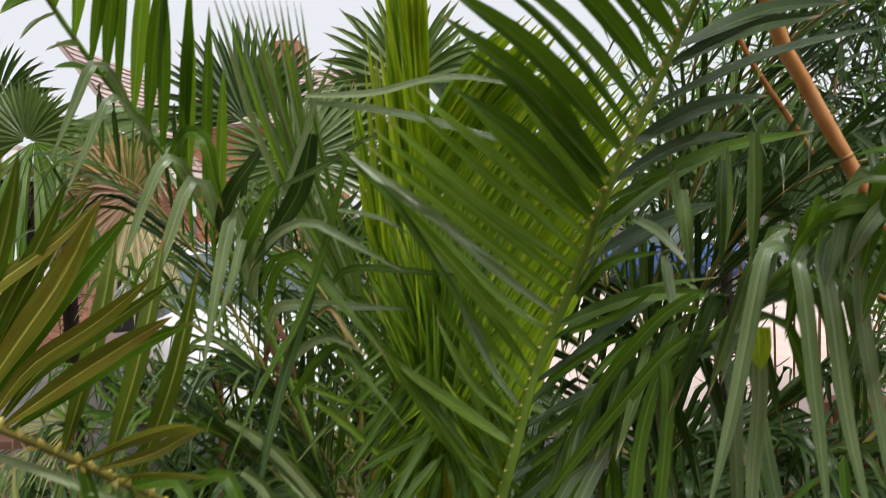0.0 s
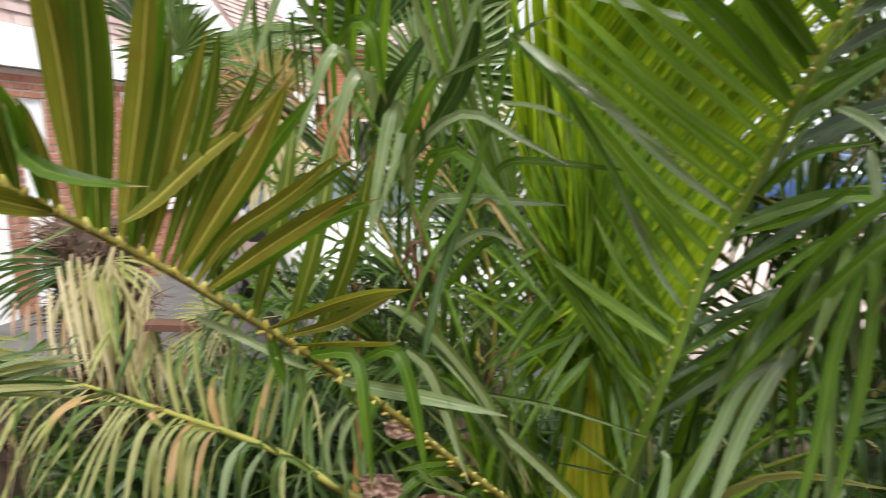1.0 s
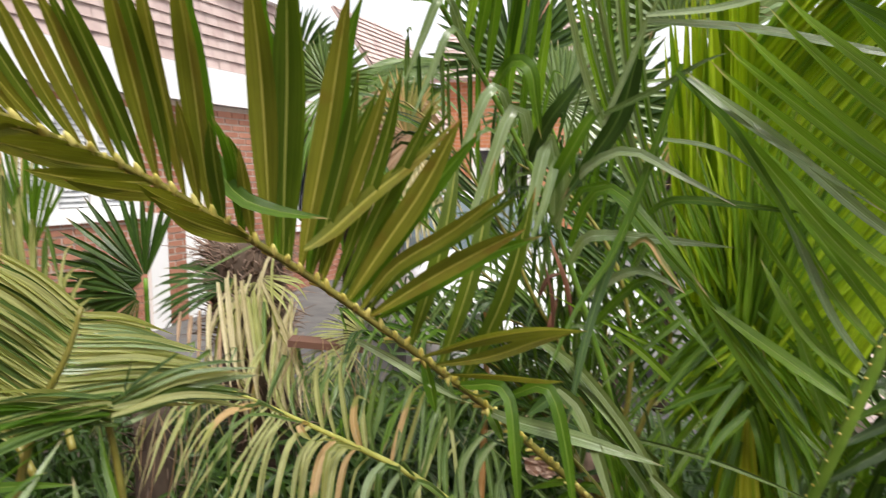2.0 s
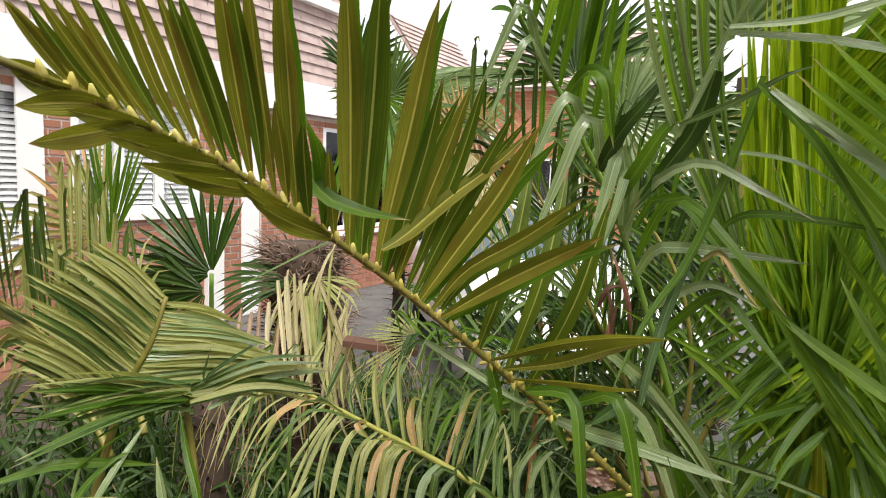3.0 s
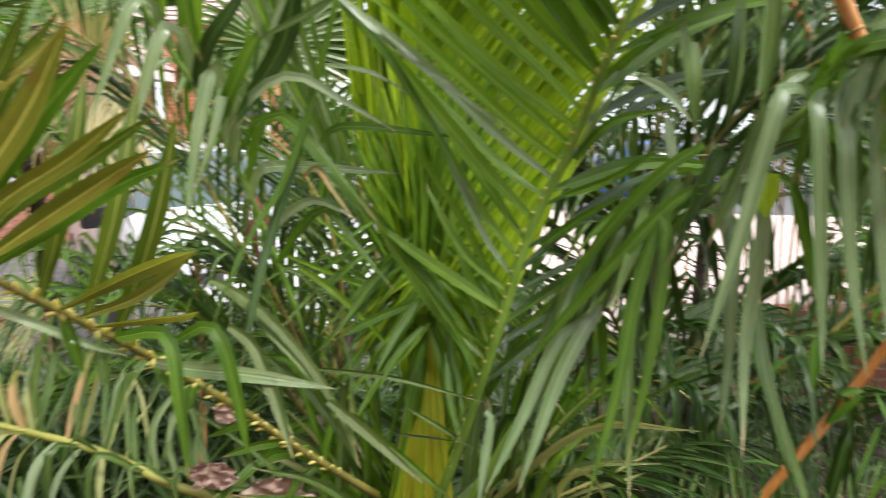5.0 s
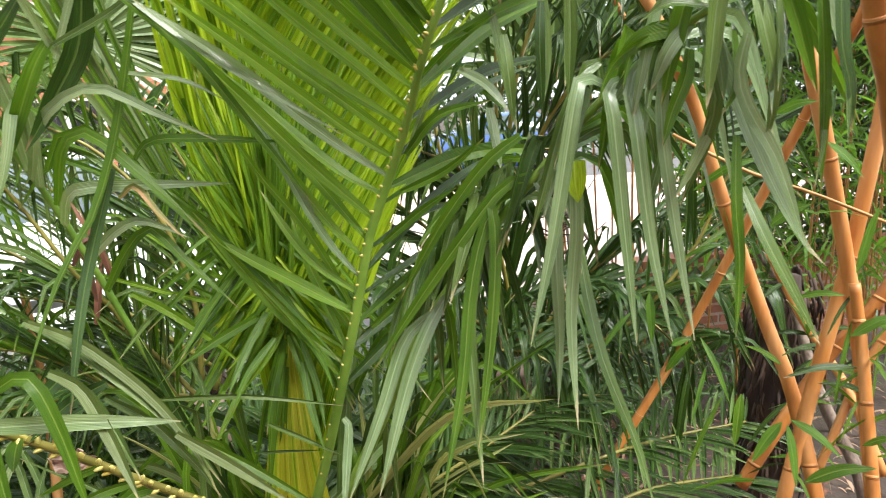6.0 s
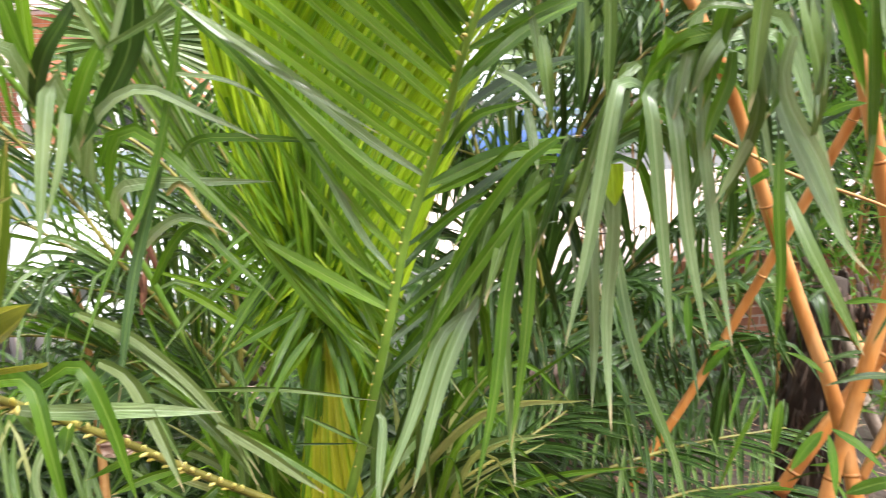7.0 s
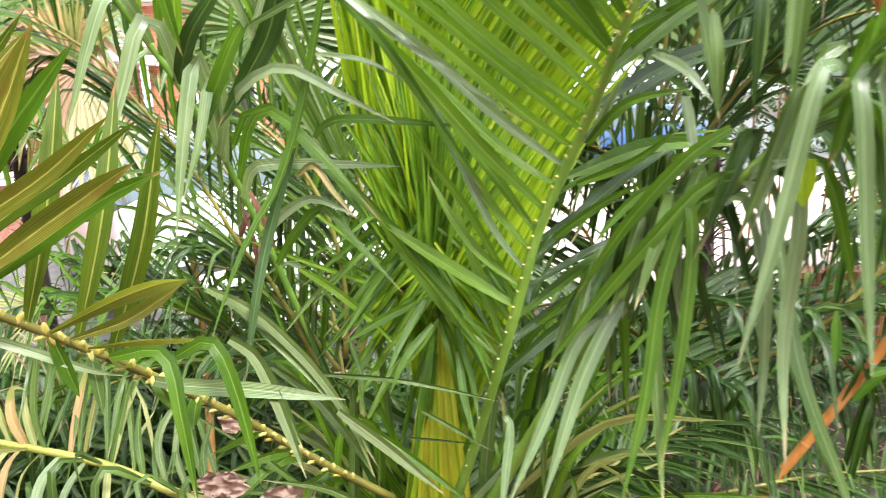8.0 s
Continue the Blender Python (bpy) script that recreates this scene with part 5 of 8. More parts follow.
# long dark straps that cross low down
strap(bent, [(-0.145, 1.036, 1.962), (-0.168, 1.032, 1.866), (-0.201, 1.015, 1.740), (-0.236, 0.983, 1.640), (-0.264, 0.953, 1.591), (-0.290, 0.914, 1.524), (-0.312, 0.864, 1.442)], 0.0198, LEAF, (-0.52, -1, 0.44), .35)
strap(bent, [(-0.219, 1.049, 1.705), (-0.249, 1.003, 1.595), (-0.264, 0.954, 1.507), (-0.273, 0.878, 1.379)], 0.0192, LEAF_DEEP, (0.34, -1, 0.19), .35)
strap(bent, [(-0.218, 1.055, 1.977), (-0.243, 1.067, 1.887), (-0.287, 1.063, 1.813), (-0.335, 1.050, 1.736)], 0.0406, LEAF_DEEP, (0.47, -1, -0.17), .35)
strap(bent, [(-0.342, 1.133, 1.705), (-0.299, 1.123, 1.773), (-0.245, 1.113, 1.744), (-0.170, 1.101, 1.659), (-0.058, 1.078, 1.552), (0.026, 1.035, 1.458), (0.098, 0.979, 1.374)], 0.0205, LEAF, (0.15, -1, 0.25), .35)
strap(bent, [(-0.300, 0.977, 1.419), (-0.330, 0.953, 1.393), (-0.355, 0.932, 1.372)], 0.0242, LEAF_DEEP, (0.17, -1, 0.26), .35)
strap(bent, [(-0.257, 0.982, 1.387), (-0.305, 0.955, 1.370), (-0.349, 0.918, 1.335)], 0.0221, LEAF_DEEP, (-0.06, -1, 0.14), .35)
strap(bent, [(-0.332, 0.946, 1.504), (-0.276, 0.947, 1.472), (-0.215, 0.936, 1.416), (-0.167, 0.917, 1.367), (-0.119, 0.885, 1.305), (-0.088, 0.847, 1.251)], 0.0188, LEAF_DULL, (-0.16, -1, 0.52), .35)
strap(bent, [(-0.287, 0.880, 1.452), (-0.250, 0.872, 1.429), (-0.220, 0.849, 1.382), (-0.191, 0.817, 1.329), (-0.169, 0.787, 1.291)], 0.0232, LEAF_DULL, (-0.10, -1, 0.19), .35)
strap(bent, [(-0.141, 0.883, 1.337), (-0.070, 0.858, 1.293), (0.012, 0.821, 1.240)], 0.0198, LEAF_DULL, (-0.06, -1, 0.15), .35)
strap(bent, [(-0.019, 1.062, 1.447), (-0.056, 1.011, 1.394), (-0.081, 0.959, 1.348)], 0.0138, LEAF, (0.03, -1, 0.30), .35)
strap(bent, [(-0.009, 1.049, 1.404), (-0.050, 1.001, 1.367), (-0.074, 0.951, 1.327)], 0.0138, LEAF, (-0.26, -1, 0.40), .35)
strap(bent, [(-0.035, 1.078, 1.436), (-0.094, 1.026, 1.422), (-0.145, 0.969, 1.405)], 0.0179, LEAF, (0.26, -1, 0.07), .35)
strap(bent, [(-0.065, 1.096, 1.515), (-0.115, 1.049, 1.456), (-0.152, 0.999, 1.402)], 0.0161, LEAF, (0.45, -1, 0.44), .35)
strap(bent, [(0.022, 1.062, 1.434), (0.063, 1.002, 1.381), (0.083, 0.944, 1.345)], 0.0136, LEAF, (0.53, -1, 0.25), .35)
strap(bent, [(0.033, 1.050, 1.397), (0.055, 0.998, 1.333), (0.064, 0.943, 1.279)], 0.0128, LEAF, (-0.00, -1, 0.26), .35)
strap(bent, [(0.034, 1.036, 1.361), (0.043, 0.982, 1.302), (0.061, 0.926, 1.249)], 0.0148, LEAF, (-0.01, -1, 0.49), .35)

# the frond on the bamboo's side, its leaflets bent over and hanging
hang = frond(palm, [(0.045, 0.931, 1.081), (0.153, 0.900, 1.307), (0.211, 0.870, 1.442), (0.251, 0.847, 1.513), (0.298, 0.817, 1.591), (0.361, 0.774, 1.679), (0.432, 0.720, 1.777), (0.494, 0.649, 1.849), (0.536, 0.592, 1.882)], [0.010, 0.009, 0.007, 0.0055, 0.004],
      [dict(guides=[(.3, (0.203, 0.899, 1.521), (0.153, 0.846, 1.424)), (.5, (0.283, 0.843, 1.650), (0.217, 0.786, 1.506)), (.7, (0.387, 0.771, 1.752), (0.332, 0.748, 1.610)), (.9, (0.468, 0.686, 1.865), (0.441, 0.680, 1.726)), (1, (0.504, 0.610, 1.906), (0.490, 0.608, 1.784))],
            n=26, span=(.3, 1), width=.018, mat=[LEAF_DEEP, LEAF, LEAF_HANG, LEAF_GREY], facing=(0, -1, 0.3), jitter=.14, fold=.25),
       dict(guides=[(.3, (0.255, 0.915, 1.493), (0.262, 0.854, 1.351)), (.5, (0.346, 0.873, 1.616), (0.378, 0.823, 1.473)), (.7, (0.472, 0.787, 1.718), (0.495, 0.748, 1.571)), (.9, (0.557, 0.681, 1.839), (0.595, 0.651, 1.699)), (1, (0.588, 0.602, 1.883), (0.615, 0.587, 1.749))],
            n=26, span=(.3, 1), width=.018, mat=[LEAF_DEEP, LEAF_HANG, LEAF, LEAF_GREY], facing=(0.1, -1, 0.3), jitter=.14, fold=.25)],
      rng, RACHIS, True, "frond with long leaflets bent over and hanging")
strap(hang, [(0.429, 0.722, 1.790), (0.393, 0.693, 1.797), (0.379, 0.683, 1.776), (0.344, 0.662, 1.627), (0.306, 0.635, 1.508)], 0.0202, LEAF_HANG, (0.0, -1, 0.3))
strap(hang, [(0.452, 0.710, 1.795), (0.416, 0.683, 1.784), (0.417, 0.671, 1.759), (0.419, 0.638, 1.618), (0.415, 0.601, 1.511)], 0.0202, LEAF_HANG, (0.0, -1, 0.3))
strap(hang, [(0.468, 0.690, 1.818), (0.442, 0.682, 1.788), (0.440, 0.659, 1.736), (0.442, 0.626, 1.619), (0.448, 0.586, 1.518)], 0.0202, LEAF_HANG, (0.0, -1, 0.3))
strap(hang, [(0.497, 0.672, 1.842), (0.474, 0.665, 1.792), (0.468, 0.654, 1.732), (0.471, 0.621, 1.617), (0.472, 0.582, 1.516)], 0.0185, LEAF_HANG, (0.0, -1, 0.3))
strap(hang, [(0.361, 0.774, 1.679), (0.387, 0.724, 1.700), (0.388, 0.701, 1.635), (0.370, 0.675, 1.525), (0.357, 0.622, 1.408)], 0.0202, LEAF_HANG, (0.0, -1, 0.3))
strap(hang, [(0.361, 0.774, 1.679), (0.378, 0.749, 1.634), (0.371, 0.724, 1.568), (0.364, 0.697, 1.489), (0.350, 0.666, 1.415)], 0.0193, LEAF_HANG, (0.0, -1, 0.3))
strap(hang, [(0.295, 0.808, 1.593), (0.307, 0.785, 1.649), (0.304, 0.762, 1.587), (0.284, 0.723, 1.489), (0.250, 0.668, 1.370)], 0.0185, LEAF, (0.0, -1, 0.3))
strap(hang, [(0.346, 0.787, 1.668), (0.306, 0.784, 1.642), (0.271, 0.760, 1.554), (0.243, 0.710, 1.440), (0.201, 0.649, 1.328)], 0.0193, LEAF, (0.0, -1, 0.3))
strap(hang, [(0.281, 0.817, 1.576), (0.292, 0.797, 1.588), (0.266, 0.757, 1.510), (0.258, 0.709, 1.423), (0.252, 0.655, 1.332)], 0.0185, LEAF_GREY, (0.0, -1, 0.3))
strap(hang, [(0.361, 0.774, 1.683), (0.323, 0.784, 1.670), (0.268, 0.786, 1.608), (0.213, 0.796, 1.534), (0.138, 0.796, 1.432)], 0.0202, LEAF, (0.0, -1, 0.3))
strap(hang, [(0.347, 0.784, 1.733), (0.303, 0.793, 1.700), (0.244, 0.814, 1.620), (0.187, 0.836, 1.517)], 0.0193, LEAF, (0.0, -1, 0.3))
strap(hang, [(0.250, 0.837, 1.513), (0.215, 0.807, 1.474), (0.180, 0.781, 1.408), (0.132, 0.727, 1.291)], 0.0227, LEAF_HANG, (0.0, -1, 0.3))
strap(hang, [(0.234, 0.843, 1.492), (0.189, 0.826, 1.462), (0.149, 0.793, 1.382), (0.092, 0.743, 1.279)], 0.0202, LEAF_HANG, (0.0, -1, 0.3))
strap(hang, [(0.095, 0.817, 1.361), (0.101, 0.811, 1.350), (0.093, 0.783, 1.303), (0.084, 0.748, 1.251)], 0.0143, LEAF_HANG, (0.0, -1, 0.3))
strap(hang, [(0.463, 0.881, 1.587), (0.456, 0.824, 1.498), (0.456, 0.766, 1.416), (0.475, 0.700, 1.320), (0.475, 0.654, 1.258)], 0.0202, LEAF_GREY, (0.0, -1, 0.3))
strap(hang, [(0.357, 0.883, 1.866), (0.358, 0.865, 1.812), (0.364, 0.863, 1.744)], 0.0202, LEAF_GREY, (0.0, -1, 0.3))
strap(hang, [(0.404, 0.863, 1.905), (0.398, 0.850, 1.847), (0.401, 0.851, 1.750)], 0.0168, LEAF_DEEP, (0.0, -1, 0.3))
strap(hang, [(0.418, 0.798, 1.934), (0.420, 0.798, 1.855), (0.419, 0.802, 1.764)], 0.0202, LEAF_GREY, (0.0, -1, 0.3))
strap(hang, [(0.494, 0.649, 1.849), (0.467, 0.645, 1.820), (0.453, 0.653, 1.781)], 0.0202, LEAF_HANG, (0.0, -1, 0.3))
strap(hang, [(0.490, 0.652, 1.843), (0.446, 0.667, 1.835), (0.420, 0.681, 1.801)], 0.0202, LEAF, (0.0, -1, 0.3))
strap(hang, [(0.508, 0.640, 1.853), (0.519, 0.612, 1.783), (0.536, 0.583, 1.708), (0.560, 0.547, 1.630), (0.580, 0.534, 1.602)], 0.0227, LEAF_HANG, (0.0, -1, 0.3))
strap(hang, [(0.513, 0.637, 1.852), (0.501, 0.625, 1.801), (0.507, 0.620, 1.755), (0.486, 0.644, 1.650)], 0.0202, LEAF_GREY, (0.0, -1, 0.3))
strap(hang, [(0.528, 0.598, 1.878), (0.529, 0.578, 1.829), (0.539, 0.573, 1.781), (0.540, 0.581, 1.719)], 0.0218, LEAF_GREY, (0.0, -1, 0.3))
strap(hang, [(0.570, 0.563, 1.886), (0.568, 0.548, 1.814), (0.572, 0.545, 1.752), (0.576, 0.545, 1.675)], 0.0168, LEAF, (0.0, -1, 0.3))
strap(hang, [(0.583, 0.553, 1.884), (0.579, 0.538, 1.813), (0.587, 0.532, 1.772), (0.595, 0.535, 1.730)], 0.0185, LEAF_DEEP, (0.0, -1, 0.3))
strap(hang, [(0.571, 0.671, 1.725), (0.557, 0.645, 1.650), (0.554, 0.628, 1.581), (0.539, 0.607, 1.501)], 0.0176, LEAF, (0.0, -1, 0.3))
strap(hang, [(0.575, 0.660, 1.666), (0.578, 0.620, 1.613), (0.595, 0.584, 1.549), (0.610, 0.563, 1.502)], 0.0202, LEAF_GREY, (0.0, -1, 0.3))
strap(hang, [(0.508, 0.632, 1.860), (0.462, 0.641, 1.866), (0.430, 0.644, 1.847)], 0.0092, LEAF_GREY, (0.28, -1, 0.33), .35)
strap(hang, [(0.492, 0.655, 1.825), (0.451, 0.666, 1.831), (0.417, 0.673, 1.808), (0.399, 0.671, 1.769)], 0.0146, LEAF, (0.61, -1, 0.12), .35)
strap(hang, [(0.486, 0.660, 1.839), (0.466, 0.661, 1.821), (0.455, 0.657, 1.787), (0.447, 0.650, 1.760)], 0.0167, LEAF_GREY, (0.03, -1, 0.31), .35)
strap(hang, [(0.495, 0.652, 1.821), (0.487, 0.645, 1.791), (0.472, 0.643, 1.756), (0.458, 0.636, 1.720)], 0.0186, LEAF, (-0.07, -1, 0.29), .35)
strap(hang, [(0.427, 0.724, 1.814), (0.401, 0.719, 1.797), (0.381, 0.711, 1.774)], 0.0104, LEAF_PALE, (-0.10, -1, 0.59), .35)
strap(hang, [(0.453, 0.700, 1.782), (0.468, 0.680, 1.751), (0.477, 0.661, 1.726), (0.464, 0.656, 1.712)], 0.0177, LEAF, (0.60, -1, 0.24), .35)
strap(hang, [(0.505, 0.637, 1.848), (0.509, 0.619, 1.806), (0.506, 0.604, 1.767)], 0.0178, LEAF_GREY, (-0.19, -1, 0.70), .35)
strap(hang, [(0.522, 0.619, 1.836), (0.518, 0.606, 1.782), (0.501, 0.598, 1.752)], 0.0196, LEAF, (0.54, -1, 0.11), .35)
strap(hang, [(0.531, 0.607, 1.831), (0.523, 0.606, 1.793), (0.527, 0.593, 1.756), (0.543, 0.567, 1.706), (0.552, 0.532, 1.629)], 0.0162, LEAF_PALE, (-0.48, -1, 0.48), .35)
strap(hang, [(0.536, 0.592, 1.877), (0.536, 0.581, 1.802), (0.532, 0.565, 1.751)], 0.0180, LEAF_HANG, (0.32, -1, 0.21), .35)
strap(hang, [(0.545, 0.586, 1.875), (0.543, 0.575, 1.812), (0.535, 0.563, 1.772)], 0.0110, LEAF_GREY, (0.17, -1, 0.16), .35)
strap(hang, [(0.581, 0.558, 1.870), (0.585, 0.541, 1.803), (0.580, 0.521, 1.718)], 0.0135, LEAF_GREY, (0.36, -1, 0.19), .35)
strap(hang, [(0.572, 0.565, 1.871), (0.576, 0.555, 1.794), (0.571, 0.543, 1.725), (0.559, 0.534, 1.681)], 0.0142, LEAF_GREY, (0.24, -1, 0.55), .35)
strap(hang, [(0.518, 0.627, 1.761), (0.493, 0.623, 1.719), (0.463, 0.616, 1.667)], 0.0210, LEAF_PALE, (0.43, -1, 0.08), .35)
strap(hang, [(0.457, 0.695, 1.806), (0.437, 0.689, 1.788), (0.418, 0.681, 1.759)], 0.0122, LEAF_GREY, (-0.43, -1, -0.06), .35)
strap(hang, [(0.478, 0.668, 1.851), (0.451, 0.672, 1.841), (0.435, 0.671, 1.812), (0.426, 0.665, 1.782)], 0.0121, LEAF, (0.24, -1, 0.03), .35)
strap(hang, [(0.500, 0.643, 1.847), (0.500, 0.627, 1.818), (0.487, 0.619, 1.784)], 0.0132, LEAF_GREY, (-0.04, -1, 0.01), .35)
strap(hang, [(0.477, 0.670, 1.711), (0.457, 0.657, 1.663), (0.442, 0.639, 1.622)], 0.0121, LEAF_GREY, (-0.22, -1, 0.23), .35)
strap(hang, [(0.354, 0.932, 1.905), (0.363, 0.910, 1.830), (0.374, 0.881, 1.733)], 0.0178, LEAF_GREY, (0.08, -1, 0.43), .35)
strap(hang, [(0.423, 0.907, 1.926), (0.421, 0.891, 1.834), (0.408, 0.871, 1.763)], 0.0195, LEAF_GREY, (0.04, -1, 0.71), .35)
strap(hang, [(0.457, 0.895, 1.924), (0.450, 0.879, 1.847), (0.437, 0.860, 1.792)], 0.0212, LEAF_GREY, (0.15, -1, -0.04), .35)
strap(hang, [(0.307, 0.950, 1.825), (0.338, 0.918, 1.802), (0.365, 0.885, 1.761)], 0.0203, LEAF_PALE, (0.06, -1, 0.53), .35)
strap(main, [(0.223, 0.962, 1.705), (0.269, 0.933, 1.760), (0.340, 0.892, 1.779)], 0.0169, LEAF, (0.00, -1, 0.51), .35)
strap(hang, [(0.338, 0.939, 1.686), (0.378, 0.903, 1.694), (0.400, 0.868, 1.686)], 0.0127, LEAF, (-0.27, -1, 0.10), .35)
strap(hang, [(0.349, 0.941, 1.768), (0.350, 0.913, 1.719), (0.349, 0.883, 1.680)], 0.0203, LEAF_GREY, (0.15, -1, 0.39), .35)
strap(main, [(0.249, 0.961, 1.814), (0.302, 0.923, 1.864), (0.350, 0.882, 1.895)], 0.0169, LEAF, (0.10, -1, 0.40), .35)
strap(hang, [(0.228, 0.962, 1.715), (0.254, 0.936, 1.781), (0.267, 0.908, 1.803)], 0.0118, LEAF_PALE, (0.24, -1, -0.01), .35)
strap(main, [(0.210, 0.957, 1.649), (0.276, 0.926, 1.681), (0.330, 0.893, 1.729)], 0.0144, LEAF, (0.41, -1, 0.39), .35)
strap(main, [(0.177, 0.947, 1.574), (0.238, 0.925, 1.625), (0.286, 0.896, 1.659)], 0.0152, LEAF, (0.19, -1, 0.28), .35)
strap(hang, [(0.329, 0.936, 1.646), (0.291, 0.926, 1.638), (0.247, 0.910, 1.601), (0.221, 0.891, 1.574)], 0.0152, LEAF, (0.18, -1, 0.27), .35)
strap(hang, [(0.387, 0.921, 1.652), (0.341, 0.916, 1.648), (0.305, 0.900, 1.606), (0.285, 0.877, 1.562)], 0.0135, LEAF, (0.21, -1, 0.25), .35)
strap(main, [(0.148, 0.913, 1.453), (0.183, 0.897, 1.490), (0.217, 0.881, 1.534)], 0.0110, LEAF, (0.01, -1, 0.47), .35)
strap(hang, [(0.456, 0.856, 1.489), (0.466, 0.788, 1.406), (0.466, 0.701, 1.313)], 0.0144, LEAF, (-0.13, -1, 0.58), .35)
cutleaf = Geo()
blade(cutleaf, [(0.386, 0.703, 1.705), (0.386, 0.700, 1.682), (0.389, 0.700, 1.656)], .026, (0, -1, 0.2), .2, 8, .95, .3)
part("leaflet", cutleaf, [LEAF_NEW], hang, "short torn bright green leaflet")

# loose leaflets of the lower fronds, crossing low down
rng = random.Random(12)
for i in range(46):
    root = Vector((0.02 + rng.gauss(0, 0.1), 1.22 + rng.gauss(0, 0.08), 0.72 + rng.uniform(0, 0.3)))
    tip = Vector((rng.uniform(-0.62, 0.55), rng.uniform(0.95, 1.55), rng.uniform(0.75, 1.42)))
    if tip.y < 1.1 and tip.z > 1.25 and tip.x > 0:
        tip.z -= 0.25
    mid = root.lerp(tip, 0.5) + Vector((rng.gauss(0, .05), rng.gauss(0, .05), rng.uniform(0.02, 0.16)))
    if mid.y < 1.3 and min(abs(mid.x + .02), abs(root.lerp(mid, .5).x + .02), abs(mid.lerp(tip, .5).x + .02)) < .075:
        continue
    g = Geo()
    blade(g, [root, mid, tip], rng.uniform(.016, .028), (rng.gauss(0, .4), -1, rng.uniform(0, .8)), .45, 10, .5, .4, rng.uniform(-.6, .6))
    part("leaflet", g, [rng.choice([LEAF, LEAF, LEAF_GREY, LEAF_DULL, LEAF_DEEP, LEAF_DEEP])], new_leaf if i % 2 else bent)
for i in range(96):
    side = rng.choice((-1, 1))
    root = Vector((0.02 + side * rng.uniform(0.07, 0.2), 1.2 + rng.gauss(0, 0.06), 0.7 + rng.uniform(0, 0.35)))
    a = side * abs(rng.gauss(0.15, 0.4))
    k = rng.uniform(0.3, 0.62)
    tip = root + Vector((math.sin(a) * k, rng.uniform(-0.22, 0.06), math.cos(a) * k * rng.uniform(0.7, 1.0)))
    mid = root.lerp(tip, 0.55) + Vector((rng.gauss(0, .02), rng.gauss(0, .03), rng.uniform(0.0, 0.09)))
    if rng.random() < 0.4:
        tip.z -= rng.uniform(0.1, 0.3)
    if mid.y < 1.3 and min(abs(mid.x + .02), abs(root.lerp(mid, .5).x + .02), abs(mid.lerp(tip, .5).x + .02)) < .075:
        continue
    g = Geo()
    blade(g, [root, mid, tip], rng.uniform(.011, .02), (rng.gauss(0, .5), -1, rng.uniform(-.2, .6)), .5, 10, .5, .4, rng.uniform(-.8, .8))
    part("leaflet", g, [rng.choice([LEAF_MAIN, LEAF, LEAF, LEAF_DEEP, LEAF_GREY, LEAF_STRAW])], new_leaf if i % 2 else main)

# ---- ground ----
g = Geo()
nx = 60
vs, fs = [], []
xs = [-900, -200, -60, -25] + [-12 + 24 * i / (nx - 1) for i in range(nx)] + [25, 60, 200, 900]
ys = [-900, -200, -60, -20] + [-6 + 24 * i / (nx - 1) for i in range(nx)] + [30, 60, 200, 900]
for y in ys:
    for x in xs:
        near = max(0.0, 1 - max(abs(x) / 5.0, abs(y - 1.6) / 3.0))
        vs.append((x, y, 0.05 * near * noise.noise((x * 1.7, y * 1.7, 0.3)) + 0.012 * noise.noise((x * 6, y * 6, 1.3)) * min(1, near * 3)))
w = len(xs)
for j in range(len(ys) - 1):
    for i in range(w - 1):
        fs.append((j * w + i, j * w + i + 1, (j + 1) * w + i + 1, (j + 1) * w + i))
g.add(vs, fs)
single("ground", g, [SOIL], (0, 0, 0), "dark bare soil with leaf litter", "ground", kind="structure")


def slab(name, lo, hi, mat, label, kind="structure"):
    g = Geo()
    box(g, lo, hi)
    return single(name, g, [mat], ((lo[0] + hi[0]) / 2, (lo[1] + hi[1]) / 2, lo[2]), label, "ground", kind=kind, smooth=False)


drive = slab("driveway", (-30, 3.6, -0.2), (0.6, 40, 0.07), ASPHALT, "grey asphalt driveway before the house")
slab("pavement", (0.62, 4.9, -0.2), (30, 13.0, 0.09), PAVING, "pinkish paved forecourt")
road = slab("road", (0.62, 13.02, -0.2), (60, 40, 0.04), ASPHALT, "grey asphalt road")


# ---- the brick house with white windows ----
PIECE = {}
LATER = []
brick_rng = random.Random(77)


def piece(name, parent, mat, size, m):
    """One brick or tile: a small block of that size at the pose m, on a mesh that alike pieces share."""
    key = (name, mat.name, tuple(round(v, 3) for v in size))
    if key not in PIECE:
        g = Geo()
        x, y, z = (v / 2 for v in size)
        e = min(size) * 0.12
        v = []
        for sx, sy, sz in ((-1, -1, -1), (1, -1, -1), (1, 1, -1), (-1, 1, -1), (-1, -1, 1), (1, -1, 1), (1, 1, 1), (-1, 1, 1)):
            k = e if sy > 0 else 0
            v.append((sx * (x - k), sy * y, sz * (z - k)))
        g.add(v, [(0, 3, 2, 1), (4, 5, 6, 7), (0, 1, 5, 4), (2, 3, 7, 6), (1, 2, 6, 5), (0, 4, 7, 3)])
        PIECE[key] = mesh_from(name, g.v, g.f, [mat], g.uv, g.mi, False)
    ob = new(name, PIECE[key])
    ob.parent = parent
    o = ORIGIN[parent.name]
    ob.matrix_basis = Matrix.Translation(-o) @ m
    return ob


